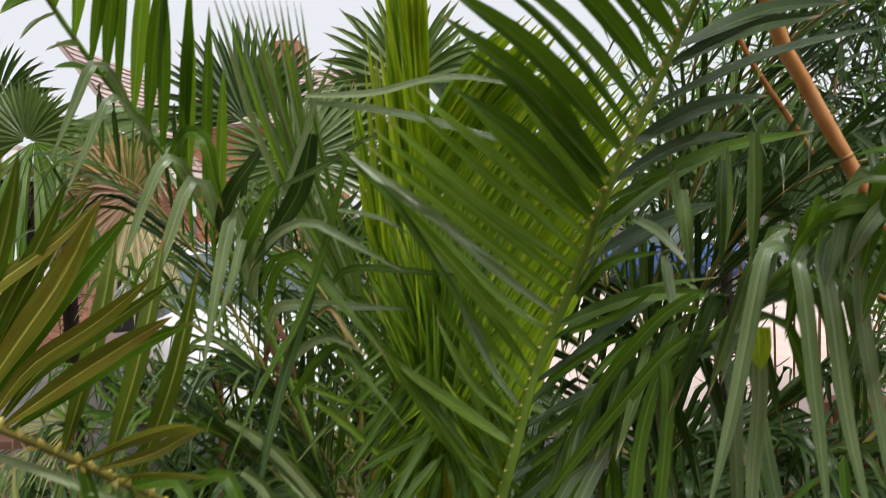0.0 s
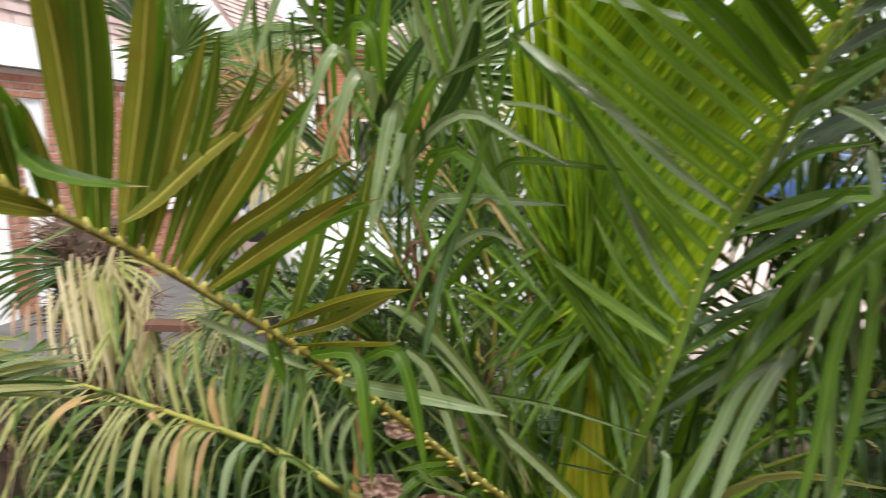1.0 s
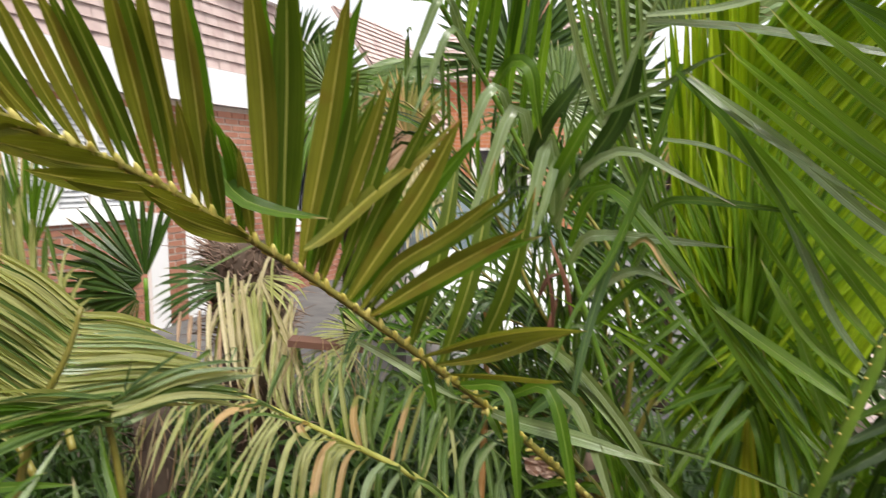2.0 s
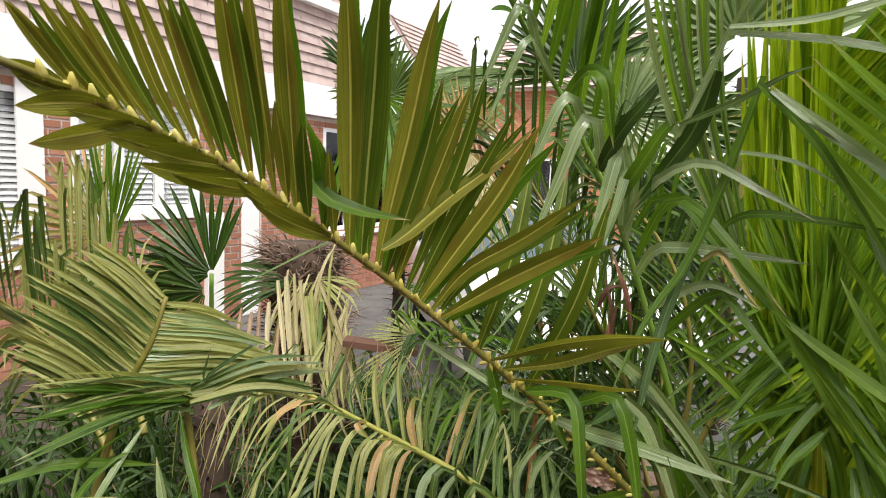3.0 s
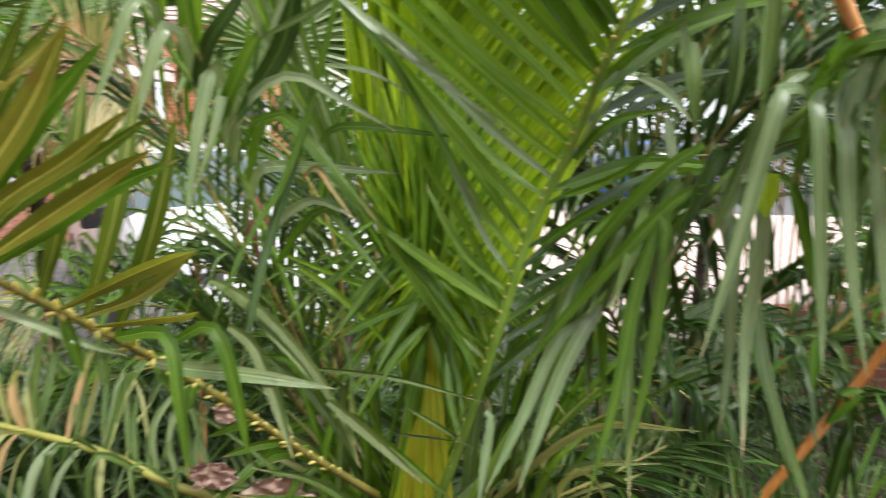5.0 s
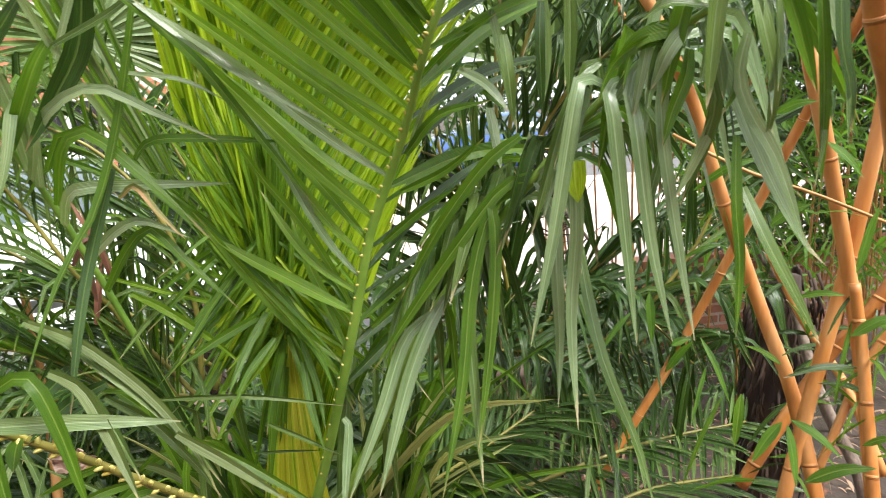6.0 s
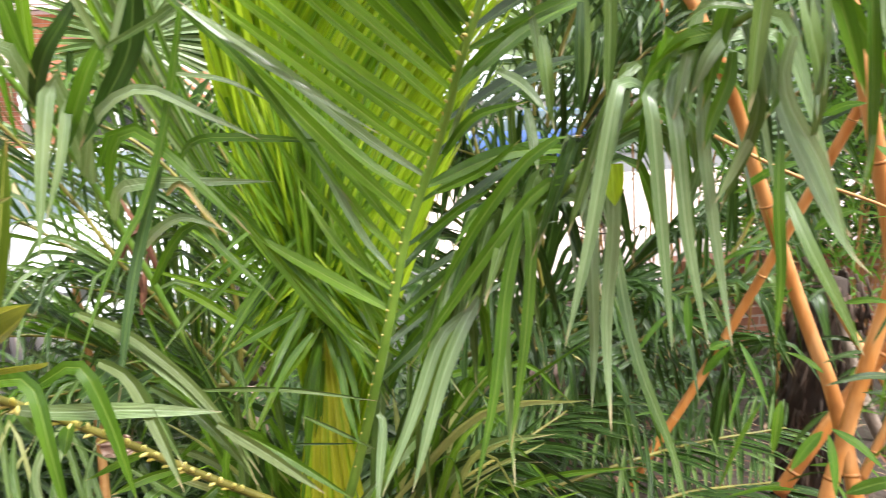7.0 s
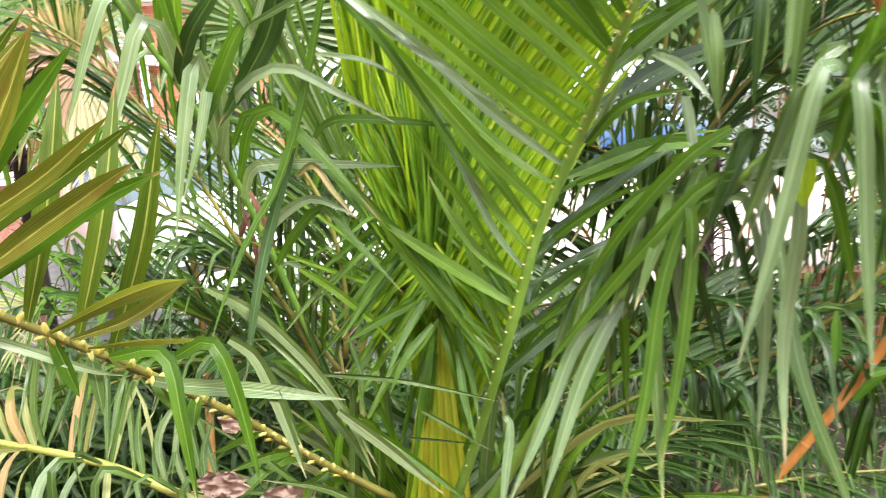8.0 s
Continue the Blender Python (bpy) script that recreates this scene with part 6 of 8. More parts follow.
def brick_wall(parent, origin, along, length, height, mat, holes=(), near=None, depth=0.1, course=0.075, blen=0.225):
    """A brick face: its mortar bed and its bricks, in rows of stretchers with holes left free. along: a unit vector; the face looks along x cross up."""
    o, a = Vector(origin), Vector(along).normalized()
    up = Vector((0, 0, 1))
    n = a.cross(up)
    g = Geo()
    # mortar bed, left open at the holes
    cuts_x = sorted({0.0, length, *[v for h in holes for v in (h[0], h[2])]})
    cuts_z = sorted({0.0, height, *[v for h in holes for v in (h[1], h[3])]})
    for x0, x1 in zip(cuts_x, cuts_x[1:]):
        for z0, z1 in zip(cuts_z, cuts_z[1:]):
            cx, cz = (x0 + x1) / 2, (z0 + z1) / 2
            if any(h[0] < cx < h[2] and h[1] < cz < h[3] for h in holes):
                continue
            v = [o + a * x + up * z - n * d for x in (x0, x1) for z in (z0, z1) for d in (0.008, depth)]
            g.add(v, [(0, 4, 6, 2), (1, 3, 7, 5), (0, 2, 3, 1), (4, 5, 7, 6), (2, 6, 7, 3), (0, 1, 5, 4)])
    wall = part("wall", weld(g), [MORTAR], parent, "brick wall", smooth=False)
    rows = int(height / course)
    rest = Geo()
    single_bricks = []
    for r in range(rows):
        z0, z1 = r * course + 0.005, (r + 1) * course - 0.005
        x = -blen / 2 if r % 2 else 0.0
        while x < length:
            x0, x1 = max(0, x + 0.005), min(length, x + blen - 0.005)
            x += blen
            for h in holes:
                if h[1] < (z0 + z1) / 2 < h[3] and h[0] < x1 and x0 < h[2]:
                    if x0 < h[0]:
                        x1 = h[0] - 0.004
                    elif x1 > h[2]:
                        x0 = h[2] + 0.004
                    else:
                        x1 = x0
            if x1 - x0 < 0.03:
                continue
            cx, cz = (x0 + x1) / 2, (z0 + z1) / 2
            if near and near[0] < cx < near[2] and near[1] < cz < near[3]:
                turn = Matrix((( a.x, n.x, 0, 0), (a.y, n.y, 0, 0), (0, 0, 1, 0), (0, 0, 0, 1)))
                single_bricks.append(((round(x1 - x0, 3), 0.052, 0.065), Matrix.Translation(o + a * cx + up * cz - n * (0.024 + brick_rng.uniform(-.002, .002))) @ turn))
                continue
            v = [o + a * p + up * q - n * d for p in (x0, x1) for q in (z0, z1) for d in (-0.002, 0.05)]
            rest.add(v, [(0, 4, 6, 2), (0, 2, 3, 1), (4, 5, 7, 6), (2, 6, 7, 3), (0, 1, 5, 4)])
    if rest.v:
        part("brickwork", rest, [mat], wall, "", smooth=False, kind="stuff")
    LATER.extend((wall, mat, size, m) for size, m in single_bricks)
    return wall


def tile_face(parent, origin, along, up, length, rise, gauge=0.13, tw=0.2, label="clay tiles"):
    """Courses of overlapping clay tiles on a wall or a roof slope."""
    o, a, up = Vector(origin), Vector(along).normalized(), Vector(up).normalized()
    n = a.cross(up)
    g = Geo()
    v = [o + a * x + up * z - n * d for x in (0, length) for z in (0, rise) for d in (0.004, 0.06)]
    g.add(v, [(0, 4, 6, 2), (1, 3, 7, 5), (0, 2, 3, 1), (4, 5, 7, 6), (2, 6, 7, 3), (0, 1, 5, 4)])
    r2 = random.Random(8)
    for r in range(int(rise / gauge) + 1):
        x = -tw / 2 if r % 2 else 0.0
        while x < length:
            x0, x1 = max(0, x + 0.003), min(length, x + tw - 0.003)
            x += tw
            if x1 - x0 < 0.03:
                continue
            lift = 0.034 + r2.uniform(-0.004, 0.006)
            z0, z1 = r * gauge, min(rise, r * gauge + gauge + 0.03)
            if z1 - z0 < 0.03:
                continue
            q = [o + a * x0 + up * z0 + n * lift, o + a * x1 + up * z0 + n * lift, o + a * x1 + up * z1 + n * 0.006, o + a * x0 + up * z1 + n * 0.006,
                 o + a * x0 + up * z0 + n * (lift - 0.012), o + a * x1 + up * z0 + n * (lift - 0.012)]
            g.add(q, [(0, 1, 2, 3), (4, 5, 1, 0)])
    return part("tiles", g, [TILE], parent, label, smooth=False)


def casement(parent, origin, along, width, height, bays, blinds=True):
    """A white framed window set in a wall, with panes and slatted blinds behind them."""
    o, a = Vector(origin), Vector(along).normalized()
    up = Vector((0, 0, 1))
    n = a.cross(up)

    def bar(g, x0, z0, x1, z1, d0, d1):
        v = [o + a * x + up * z + n * d for x in (x0, x1) for z in (z0, z1) for d in (d1, d0)]
        g.add(v, [(0, 4, 6, 2), (1, 3, 7, 5), (0, 2, 3, 1), (4, 5, 7, 6), (2, 6, 7, 3), (0, 1, 5, 4)])

    g = Geo()
    f = 0.07
    bar(g, 0, 0, f, f, -0.07, 0.012)
    bar(g, width - f, 0, width, f, -0.07, 0.012)
    bar(g, 0, height - f, f, height, -0.07, 0.012)
    bar(g, width - f, height - f, width, height, -0.07, 0.012)
    bar(g, f, 0, width - f, f, -0.07, 0.012)
    bar(g, f, height - f, width - f, height, -0.07, 0.012)
    bar(g, 0, f, f, height - f, -0.07, 0.012)
    bar(g, width - f, f, width, height - f, -0.07, 0.012)
    g = weld(g)
    step = (width - f) / bays
    win = part("window", g, [WHITE], parent, "white framed window", smooth=False)
    g = Geo()
    bar(g, -0.05, -0.06, width + 0.05, -0.001, -0.05, 0.06)
    part("sill", g, [WHITE], win, "", smooth=False)
    for i in range(1, bays):
        g = Geo()
        bar(g, i * step, f, i * step + f, height - f, -0.068, 0.01)
        part("mullion", g, [WHITE], win, "", smooth=False)
    for i in range(bays):
        x0, x1 = i * step + f + 0.002, (i + 1) * step - 0.002
        g = Geo()
        bar(g, x0, f, x1, height - f, -0.04, -0.035)
        pane = part("pane", g, [GLASS_CLEAR], win, "", smooth=False)
        pane.visible_shadow = False
        if blinds:
            g = Geo()
            k = int((height - 2 * f) / 0.05)
            for j in range(k):
                z = f + 0.05 * j + 0.01
                v = [o + a * x + up * zz + n * d for x in (x0 + 0.01, x1 - 0.01) for zz, d in ((z, -0.052), (z + 0.043, -0.068))]
                g.add(v, [(0, 2, 3, 1)])
            part("blind", g, [BLIND], win, "white slatted blind", smooth=False)
        # a dark board stands in for the unlit interior, its shade in the colour
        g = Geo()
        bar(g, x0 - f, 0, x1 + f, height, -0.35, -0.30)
        part("room_dark", g, [ROOM_SHADE], win, "dark panel painted as the unlit room behind the pane", smooth=False)
    return win


def clear_glass():
    m, nodes, links, bsdf = material("pane_glass")
    t = nodes.new("ShaderNodeBsdfTransparent")
    gl = nodes.new("ShaderNodeBsdfGlossy")
    gl.inputs["Roughness"].default_value = 0.03
    fr = nodes.new("ShaderNodeFresnel")
    fr.inputs[0].default_value = 1.5
    mx = nodes.new("ShaderNodeMixShader")
    links.new(fr.outputs[0], mx.inputs[0])
    links.new(t.outputs[0], mx.inputs[1])
    links.new(gl.outputs[0], mx.inputs[2])
    links.new(mx.outputs[0], nodes["Material Output"].inputs[0])
    return m


GLASS_CLEAR = clear_glass()
# grey that paints the gloom indoors
ROOM_SHADE = plain("room_shade", [(0.3, (0.10, 0.105, 0.12)), (0.7, (0.16, 0.165, 0.18))], 3, 0.9)

HX = -5.4
house = thing("house", (HX - 1, 6, 0), "red brick house with white windows and clay tiles", "house")
# the long front, seen at a slant: it looks along +x
front = brick_wall(house, (HX, -1.2, 0), (0, 1, 0), 12.4, 2.45, BRICK,
                   holes=[(2.1, 0.95, 4.0, 2.35), (4.24, 1.3, 5.55, 2.35), (7.5, 0.95, 9.2, 2.35), (6.12, 0.05, 6.42, 2.2)], near=(2.6, 0.7, 7.4, 2.3))
casement(house, (HX - 0.02, 6.3, 0.95), (0, 1, 0), 1.7, 1.4, 3)
casement(house, (HX - 0.02, 3.04, 1.3), (0, 1, 0), 1.31, 1.05, 3)
casement(house, (HX - 0.02, 0.9, 0.95), (0, 1, 0), 1.9, 1.4, 3)
g = Geo()
box(g, (HX - 0.10, 4.925, 0.05), (HX - 0.03, 5.215, 2.2))
part("door", g, [WHITE], house, "white painted door", smooth=False)
g = Geo()
box(g, (HX + 0.003, 4.4, 0.05), (HX + 0.06, 4.62, 1.28))
part("downpipe_box", g, [WHITE], house, "white boxed pipe", smooth=False)
g = Geo()
box(g, (HX + 0.003, 2.6, 0.95), (HX + 0.03, 2.8, 2.4))
part("panel", g, [WHITE], house, "white window side panel", smooth=False)
# fascia and tile-hung upper storey over the near part
g = Geo()
box(g, (HX - 0.1, -1.2, 2.455), (HX + 0.1, 6.7, 2.84))
part("fascia", g, [WHITE], house, "white fascia board", smooth=False)
tile_face(house, (HX + 0.03, -1.2, 2.85), (0, 1, 0), (0, 0, 1), 7.9, 2.6, 0.115, 0.17, "tile-hung upper wall")
casement(house, (HX + 0.09, 5.4, 3.82), (0, 1, 0), 1.2, 1.1, 2, False)
g = Geo()
box(g, (HX - 4.0, -1.2, 2.86), (HX - 0.04, 6.7, 5.4))
box(g, (HX - 4.0, -1.2, 0.0), (HX - 0.4, 11.2, 2.75))
part("core", g, [MORTAR], house, "plain inner walls", smooth=False)
# the lower roof beyond, with a white eave
tile_face(house, (HX + 0.35, 9.4, 2.62), (0, 1, 0), (-0.6, 0, 0.8), 2.5, 2.45, 0.13, 0.19, "clay tile roof")
g = Geo()
box(g, (HX - 0.05, 6.72, 2.45), (HX + 0.36, 11.2, 2.6))
part("eave", g, [WHITE], house, "white painted eave", smooth=False)
# the orange brick cross wing
brick_wall(house, (HX + 0.12, 11.25, 0), (1, 0, 0), 2.9, 3.5, BRICK_ORANGE, holes=[(0.7, 1.0, 1.9, 2.2)])
casement(house, (HX + 0.82, 11.27, 1.0), (1, 0, 0), 1.2, 1.2, 2, False)
tile_face(house, (HX - 0.1, 11.0, 3.45), (1, 0, 0), (0, 0.74, 0.67), 3.4, 1.9, 0.14, 0.2, "clay tile roof of the wing")
g = Geo()
box(g, (HX + 0.9, 13.4, 4.4), (HX + 1.5, 14.0, 5.6))
part("chimney", g, [BRICK], house, "red brick chimney", smooth=False)


# ---- cars ----
def car(loc, heading, paint, label):
    """A small hatchback: a lofted body with a glazed cabin, wheels, lamps and bumpers."""
    ob = thing("car", (0, 0, 0), label, "car")
    # sections along x (front at +): (x, half width, sill height, belt height, roof height, roof half width)
    secs = [(2.02, 0.62, 0.34, 0.62, 0.62, 0.5), (1.95, 0.76, 0.24, 0.76, 0.76, 0.6), (1.6, 0.83, 0.2, 0.88, 0.89, 0.66), (1.05, 0.86, 0.19, 0.97, 1.0, 0.66), (0.85, 0.86, 0.19, 0.99, 1.06, 0.64),
            (0.2, 0.87, 0.19, 0.99, 1.43, 0.56), (-0.5, 0.87, 0.19, 0.99, 1.49, 0.57), (-1.2, 0.86, 0.19, 0.99, 1.45, 0.55), (-1.72, 0.83, 0.22, 0.97, 1.18, 0.58), (-1.9, 0.78, 0.28, 0.9, 0.95, 0.62), (-1.98, 0.68, 0.36, 0.7, 0.7, 0.5)]
    g = Geo()
    rings = []
    for x, w, sill, belt, roof, rw in secs:
        half = [(0, sill), (w * 0.85, sill), (w, sill + 0.12), (w, (sill + belt) / 2), (w * 0.97, belt), (rw + 0.02, roof - 0.05 if roof > belt + 0.1 else roof), (rw * 0.8, roof), (0, roof + 0.015)]
        rings.append([(x, y, z) for y, z in half] + [(x, -y, z) for y, z in half[-2:0:-1]])
    k = len(rings[0])
    vs = [p for r in rings for p in r]
    fs, mi = [], []
    for i in range(len(secs) - 1):
        for j in range(k):
            fs.append((i * k + j, i * k + (j + 1) % k, (i + 1) * k + (j + 1) % k, (i + 1) * k + j))
            cabin = 4 <= i <= 7
            side = j in (4, 9)
            screen = (i == 4 or i == 7) and j in (5, 6, 7, 8)
            mi.append(1 if (cabin and side) or screen else 0)
    fs += [tuple(range(k)), tuple(len(vs) - k + j for j in range(k))[::-1]]
    mi += [0, 0]
    m = pose(*loc, 0, 0, heading)
    g.v, g.f, g.uv, g.mi = [tuple(m @ Vector(p)) for p in vs], fs, [(0.25, 0.3)] * len(vs), mi
    body = part("body", g, [paint, GLASS], ob, "glossy painted car body with dark glass")

    def sub(name, lo, hi, mat, label="", parent=None, smooth=False):
        q = Geo()
        box(q, lo, hi, m)
        return part(name, q, [mat], parent or body, label, smooth)

    for s in (1, -1):
        sub("headlight", (1.80, s * 0.62 - 0.13, 0.66), (1.965, s * 0.62 + 0.13, 0.8), ALLOY, "clear headlight")
        sub("tail_light", (-1.93, s * 0.66 - 0.08, 0.7), (-1.8, s * 0.66 + 0.08, 0.98), LAMP_RED, "red tail light")
        sub("door_mirror", (0.72, s * 0.97 - 0.09, 0.95), (0.86, s * 0.97 + 0.09, 1.09), RUBBER, "dark door mirror")
        sub("door_handle", (-0.28, s * 0.875 - 0.012, 0.86), (-0.1, s * 0.875 + 0.012, 0.89), paint)
        sub("pillar", (0.1, s * 0.74 - 0.05, 0.98), (0.18, s * 0.70 + 0.05, 1.38), paint)
        for x in (1.25, -1.25):
            q = Geo()
            tube(q, [m @ Vector((x, s * 0.68, 0.3)), m @ Vector((x, s * 0.86, 0.3))], [0.3, 0.3], 2, 20)
            wheel = part("wheel", q, [RUBBER], ob, "black tyre")
            q = Geo()
            tube(q, [m @ Vector((x, s * 0.84, 0.3)), m @ Vector((x, s * 0.875, 0.3))], [0.2, 0.18], 2, 12)
            part("rim", q, [ALLOY], wheel, "alloy rim")
    sub("grille", (1.9, -0.42, 0.42), (1.99, 0.42, 0.54), RUBBER, "dark grille")
    sub("bumper_strip", (1.9, -0.7, 0.24), (2.0, 0.7, 0.34), RUBBER, "dark lower bumper strip")
    sub("number_plate", (2.0, -0.26, 0.44), (2.035, 0.26, 0.55), WHITE, "blank white number plate")
    return ob


car((-2.25, 5.45, 0.07), -50, CARPAINT, "white hatchback parked on the drive")
car((4.2, 15.5, 0.04), 175, CARBLUE, "blue hatchback parked along the road")
car((-0.6, 14.5, 0.07), 182, CARPAINT, "white hatchback parked behind the palms")

# ---- an unseen plain wall, added behind the camera to cut frontal sky light ----
g = Geo()
box(g, (-7, -3.2, -0.1), (9, -2.9, 4.2))
single("wall_south", g, [BRICK], (1, -3, 0), "unseen plain brick wall added to block low sky light", "wall", kind="structure", smooth=False)

# ---- low garden wall and bed edging ----
gw = thing("garden_wall", (3.4, 3.85, 0), "low red brick garden wall behind the bamboo", "wall")
brick_wall(gw, (2.1, 3.8, 0), (1, 0, 0), 2.7, 0.6, BRICK, near=(-1, -1, 9, 9))
g = Geo()
for i in range(12):
    box(g, (2.1 + i * 0.225 + 0.004, 3.78, 0.605), (2.1 + (i + 1) * 0.225 - 0.004, 3.93, 0.67))
part("coping", g, [BRICK], gw, "brick coping", smooth=False)
g = Geo()
box(g, (-0.2, -0.05, -0.05), (0.2, 0.05, 0.16), pose(1.44, 3.3, 0, 0, 0, 4))
single("edging_board", g, [WOOD_TAN], (1.44, 3.3, 0), "short tan timber edging board in the bed", "edging", smooth=False)


# ---- fan palms ----
def fan(parent, hub, way, face, radius, n, spread, mat, rng, split=0.5, droop=0.1, width=None, petiole=None, name="fan_leaf", dead=False):
    """A fan leaf: segments round the hub, joined into pleats near it; way: along its middle segment; face: the way its upper side looks."""
    hub, way, face = Vector(hub), Vector(way).normalized(), Vector(face)
    face = (face - way * face.dot(way)).normalized()
    side = way.cross(face)
    g = Geo()
    width = width or 2 * radius * split * math.tan(radians(spread) / n / 2) * 1.25
    for i in range(n):
        a = radians(-spread / 2 + spread * i / (n - 1)) + rng.gauss(0, 0.02)
        d = way * math.cos(a) + side * math.sin(a)
        r = radius * (1 - 0.22 * abs(2 * i / (n - 1) - 1) ** 2) * rng.uniform(0.88, 1.06)
        lift = face * (0.04 * r * (1 if i % 2 else -1))
        sag = Vector((0, 0, -1)) * droop * r
        m1 = hub + d * r * split + lift * 0.4
        tipsag = sag * rng.uniform(0.4, 1.8)
        blade(g, [hub + d * 0.015, m1, hub + d * r * 0.8 + tipsag * 0.45, hub + d * r + tipsag], width, face, 0.45, 7, 0.12, 0.5)
    leaf = part(name, g, [mat], parent)
    if petiole:
        q = Geo()
        tube(q, [*petiole, hub], [0.012, 0.009, 0.007], 8, 6)
        part("petiole", q, [RACHIS], leaf)
    return leaf


def fan_palm(loc, trunk_pts, radii, leaves, label, seed, fibre=260):
    rng = random.Random(seed)
    ob = thing("fan_palm", loc, label, "palm", "fan palms")
    g = Geo()
    tube(g, trunk_pts, radii, 14, 12, 1)
    c = spline(trunk_pts, 40)
    if fibre:
        for i in range(fibre):
            k = rng.random() ** (0.35 if fibre > 300 else 1)
            p = at_curve(c, k)
            r = radii[0] + (radii[-1] - radii[0]) * k
            a = rng.uniform(0, 6.283)
            d = Vector((math.cos(a), math.sin(a), 0))
            q = p + d * r * 0.9
            e = q + d * rng.uniform(0.01, 0.08) + Vector((rng.gauss(0, 0.05), rng.gauss(0, 0.05), rng.uniform(-0.06, 0.09)))
            tube(g, [q, q.lerp(e, 0.6) + Vector((0, 0, 0.01)), e], [0.004, 0.003, 0.001], 2, 3)
    # under the bearded palm's fibres, dark bark stands in for shade from dead leaves
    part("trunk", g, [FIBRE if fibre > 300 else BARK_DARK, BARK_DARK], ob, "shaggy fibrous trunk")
    for lf in leaves:
        fan(ob, *lf[:7], rng, **(lf[7] if len(lf) > 7 else {}))
    return ob


# the hairy stem with a beard of dry leaves
hub = Vector((-1.890, 1.973, 1.335))
bearded = fan_palm((hub.x, hub.y, 0), [(hub.x, hub.y + 0.05, -0.02), (hub.x + 0.02, hub.y + 0.05, 0.7), (hub.x, hub.y, hub.z - 0.05), (hub.x, hub.y, hub.z + 0.13)], [0.11, 0.12, 0.14, 0.15],
         [((-1.776, 1.895, 1.328), (0.3, -0.5, -0.3), (0, -0.5, 1), 0.24, 24, 200, LEAF_STRAW, dict(droop=0.3, split=.3)),
          ((-1.233, 1.844, 1.181), (-0.9, -0.2, -0.15), (0.1, -0.6, 0.8), 0.27, 34, 150, LEAF_STRAW, dict(droop=0.12, split=.3)),
          ((-1.821, 1.827, 1.324), (-0.9, -0.2, 0.1), (0, -0.6, 0.8), 0.36, 20, 110, LEAF_DEEP, dict(droop=0.15))],
         "fan palm with hairy trunk and drooping straw-coloured dead leaves", 21, 1500)

rb = random.Random(93)
for i in range(24):
    root = Vector((-1.821, 1.763, 1.344)).lerp(Vector((-1.578, 1.901, 1.344)), rb.random()) + Vector((0, 0, rb.gauss(-0.03, 0.06)))
    k = rb.uniform(0.35, 0.66)
    d = Vector((rb.gauss(0.02, .1), -0.12 + rb.gauss(0, .1), -1)).normalized()
    g = Geo()
    blade(g, [root, root + d * k * .35 + Vector((0, -0.05, 0.03)), root + d * k * .7 + Vector((0, -0.06, 0)), root + d * k], rb.uniform(.013, .024), (rb.gauss(0, .4), -1, .3), .3, 9, .4, .45, rb.uniform(-.6, .6))
    part("dead_leaf", g, [rb.choice([LEAF_DRY, LEAF_DRY, LEAF_FADED, LEAF_STRAW])], bearded)

strap(bearded, [(-1.768, 1.676, 1.356), (-1.699, 1.634, 1.159), (-1.622, 1.576, 0.971)], 0.0239, LEAF_DRY, (0.42, -1, 0.2), .3, 'dead_leaf')
strap(bearded, [(-1.747, 1.699, 1.371), (-1.677, 1.646, 1.138), (-1.608, 1.597, 0.989)], 0.0270, LEAF_DRY, (0.45, -1, 0.2), .3, 'dead_leaf')
strap(bearded, [(-1.726, 1.722, 1.382), (-1.655, 1.666, 1.137), (-1.578, 1.609, 0.959)], 0.0270, LEAF_DRY, (-0.14, -1, 0.2), .3, 'dead_leaf')
strap(bearded, [(-1.707, 1.733, 1.356), (-1.629, 1.686, 1.127), (-1.546, 1.625, 0.933)], 0.0270, LEAF_DRY, (0.17, -1, 0.2), .3, 'dead_leaf')
strap(bearded, [(-1.670, 1.756, 1.318), (-1.593, 1.705, 1.095), (-1.499, 1.664, 0.931)], 0.0270, LEAF_STRAW, (0.19, -1, 0.2), .3, 'dead_leaf')
strap(bearded, [(-1.635, 1.775, 1.275), (-1.592, 1.720, 1.136), (-1.556, 1.660, 1.026)], 0.0223, LEAF_GREY, (0.15, -1, 0.2), .3, 'dead_leaf')
strap(bearded, [(-1.650, 1.781, 1.351), (-1.551, 1.782, 1.175), (-1.473, 1.762, 1.037), (-1.389, 1.726, 0.888)], 0.0270, LEAF_DRY, (-0.08, -1, 0.2), .3, 'dead_leaf')
strap(bearded, [(-1.548, 1.820, 1.190), (-1.479, 1.771, 1.033), (-1.412, 1.702, 0.873)], 0.0239, LEAF_DRY, (-0.24, -1, 0.2), .3, 'dead_leaf')
strap(bearded, [(-1.528, 1.830, 1.173), (-1.502, 1.745, 1.013), (-1.442, 1.687, 0.888)], 0.0255, LEAF_STRAW, (-0.20, -1, 0.2), .3, 'dead_leaf')
strap(bearded, [(-1.780, 1.644, 1.276), (-1.738, 1.593, 1.150), (-1.683, 1.554, 1.050)], 0.0239, LEAF_DRY, (0.22, -1, 0.2), .3, 'dead_leaf')
strap(bearded, [(-1.819, 1.593, 1.240), (-1.758, 1.513, 1.132)], 0.0207, DEADFAN, (0.36, -1, 0.2), .3, 'dead_leaf')
strap(bearded, [(-1.846, 1.570, 1.257), (-1.785, 1.493, 1.153)], 0.0207, DEADFAN, (0.14, -1, 0.2), .3, 'dead_leaf')
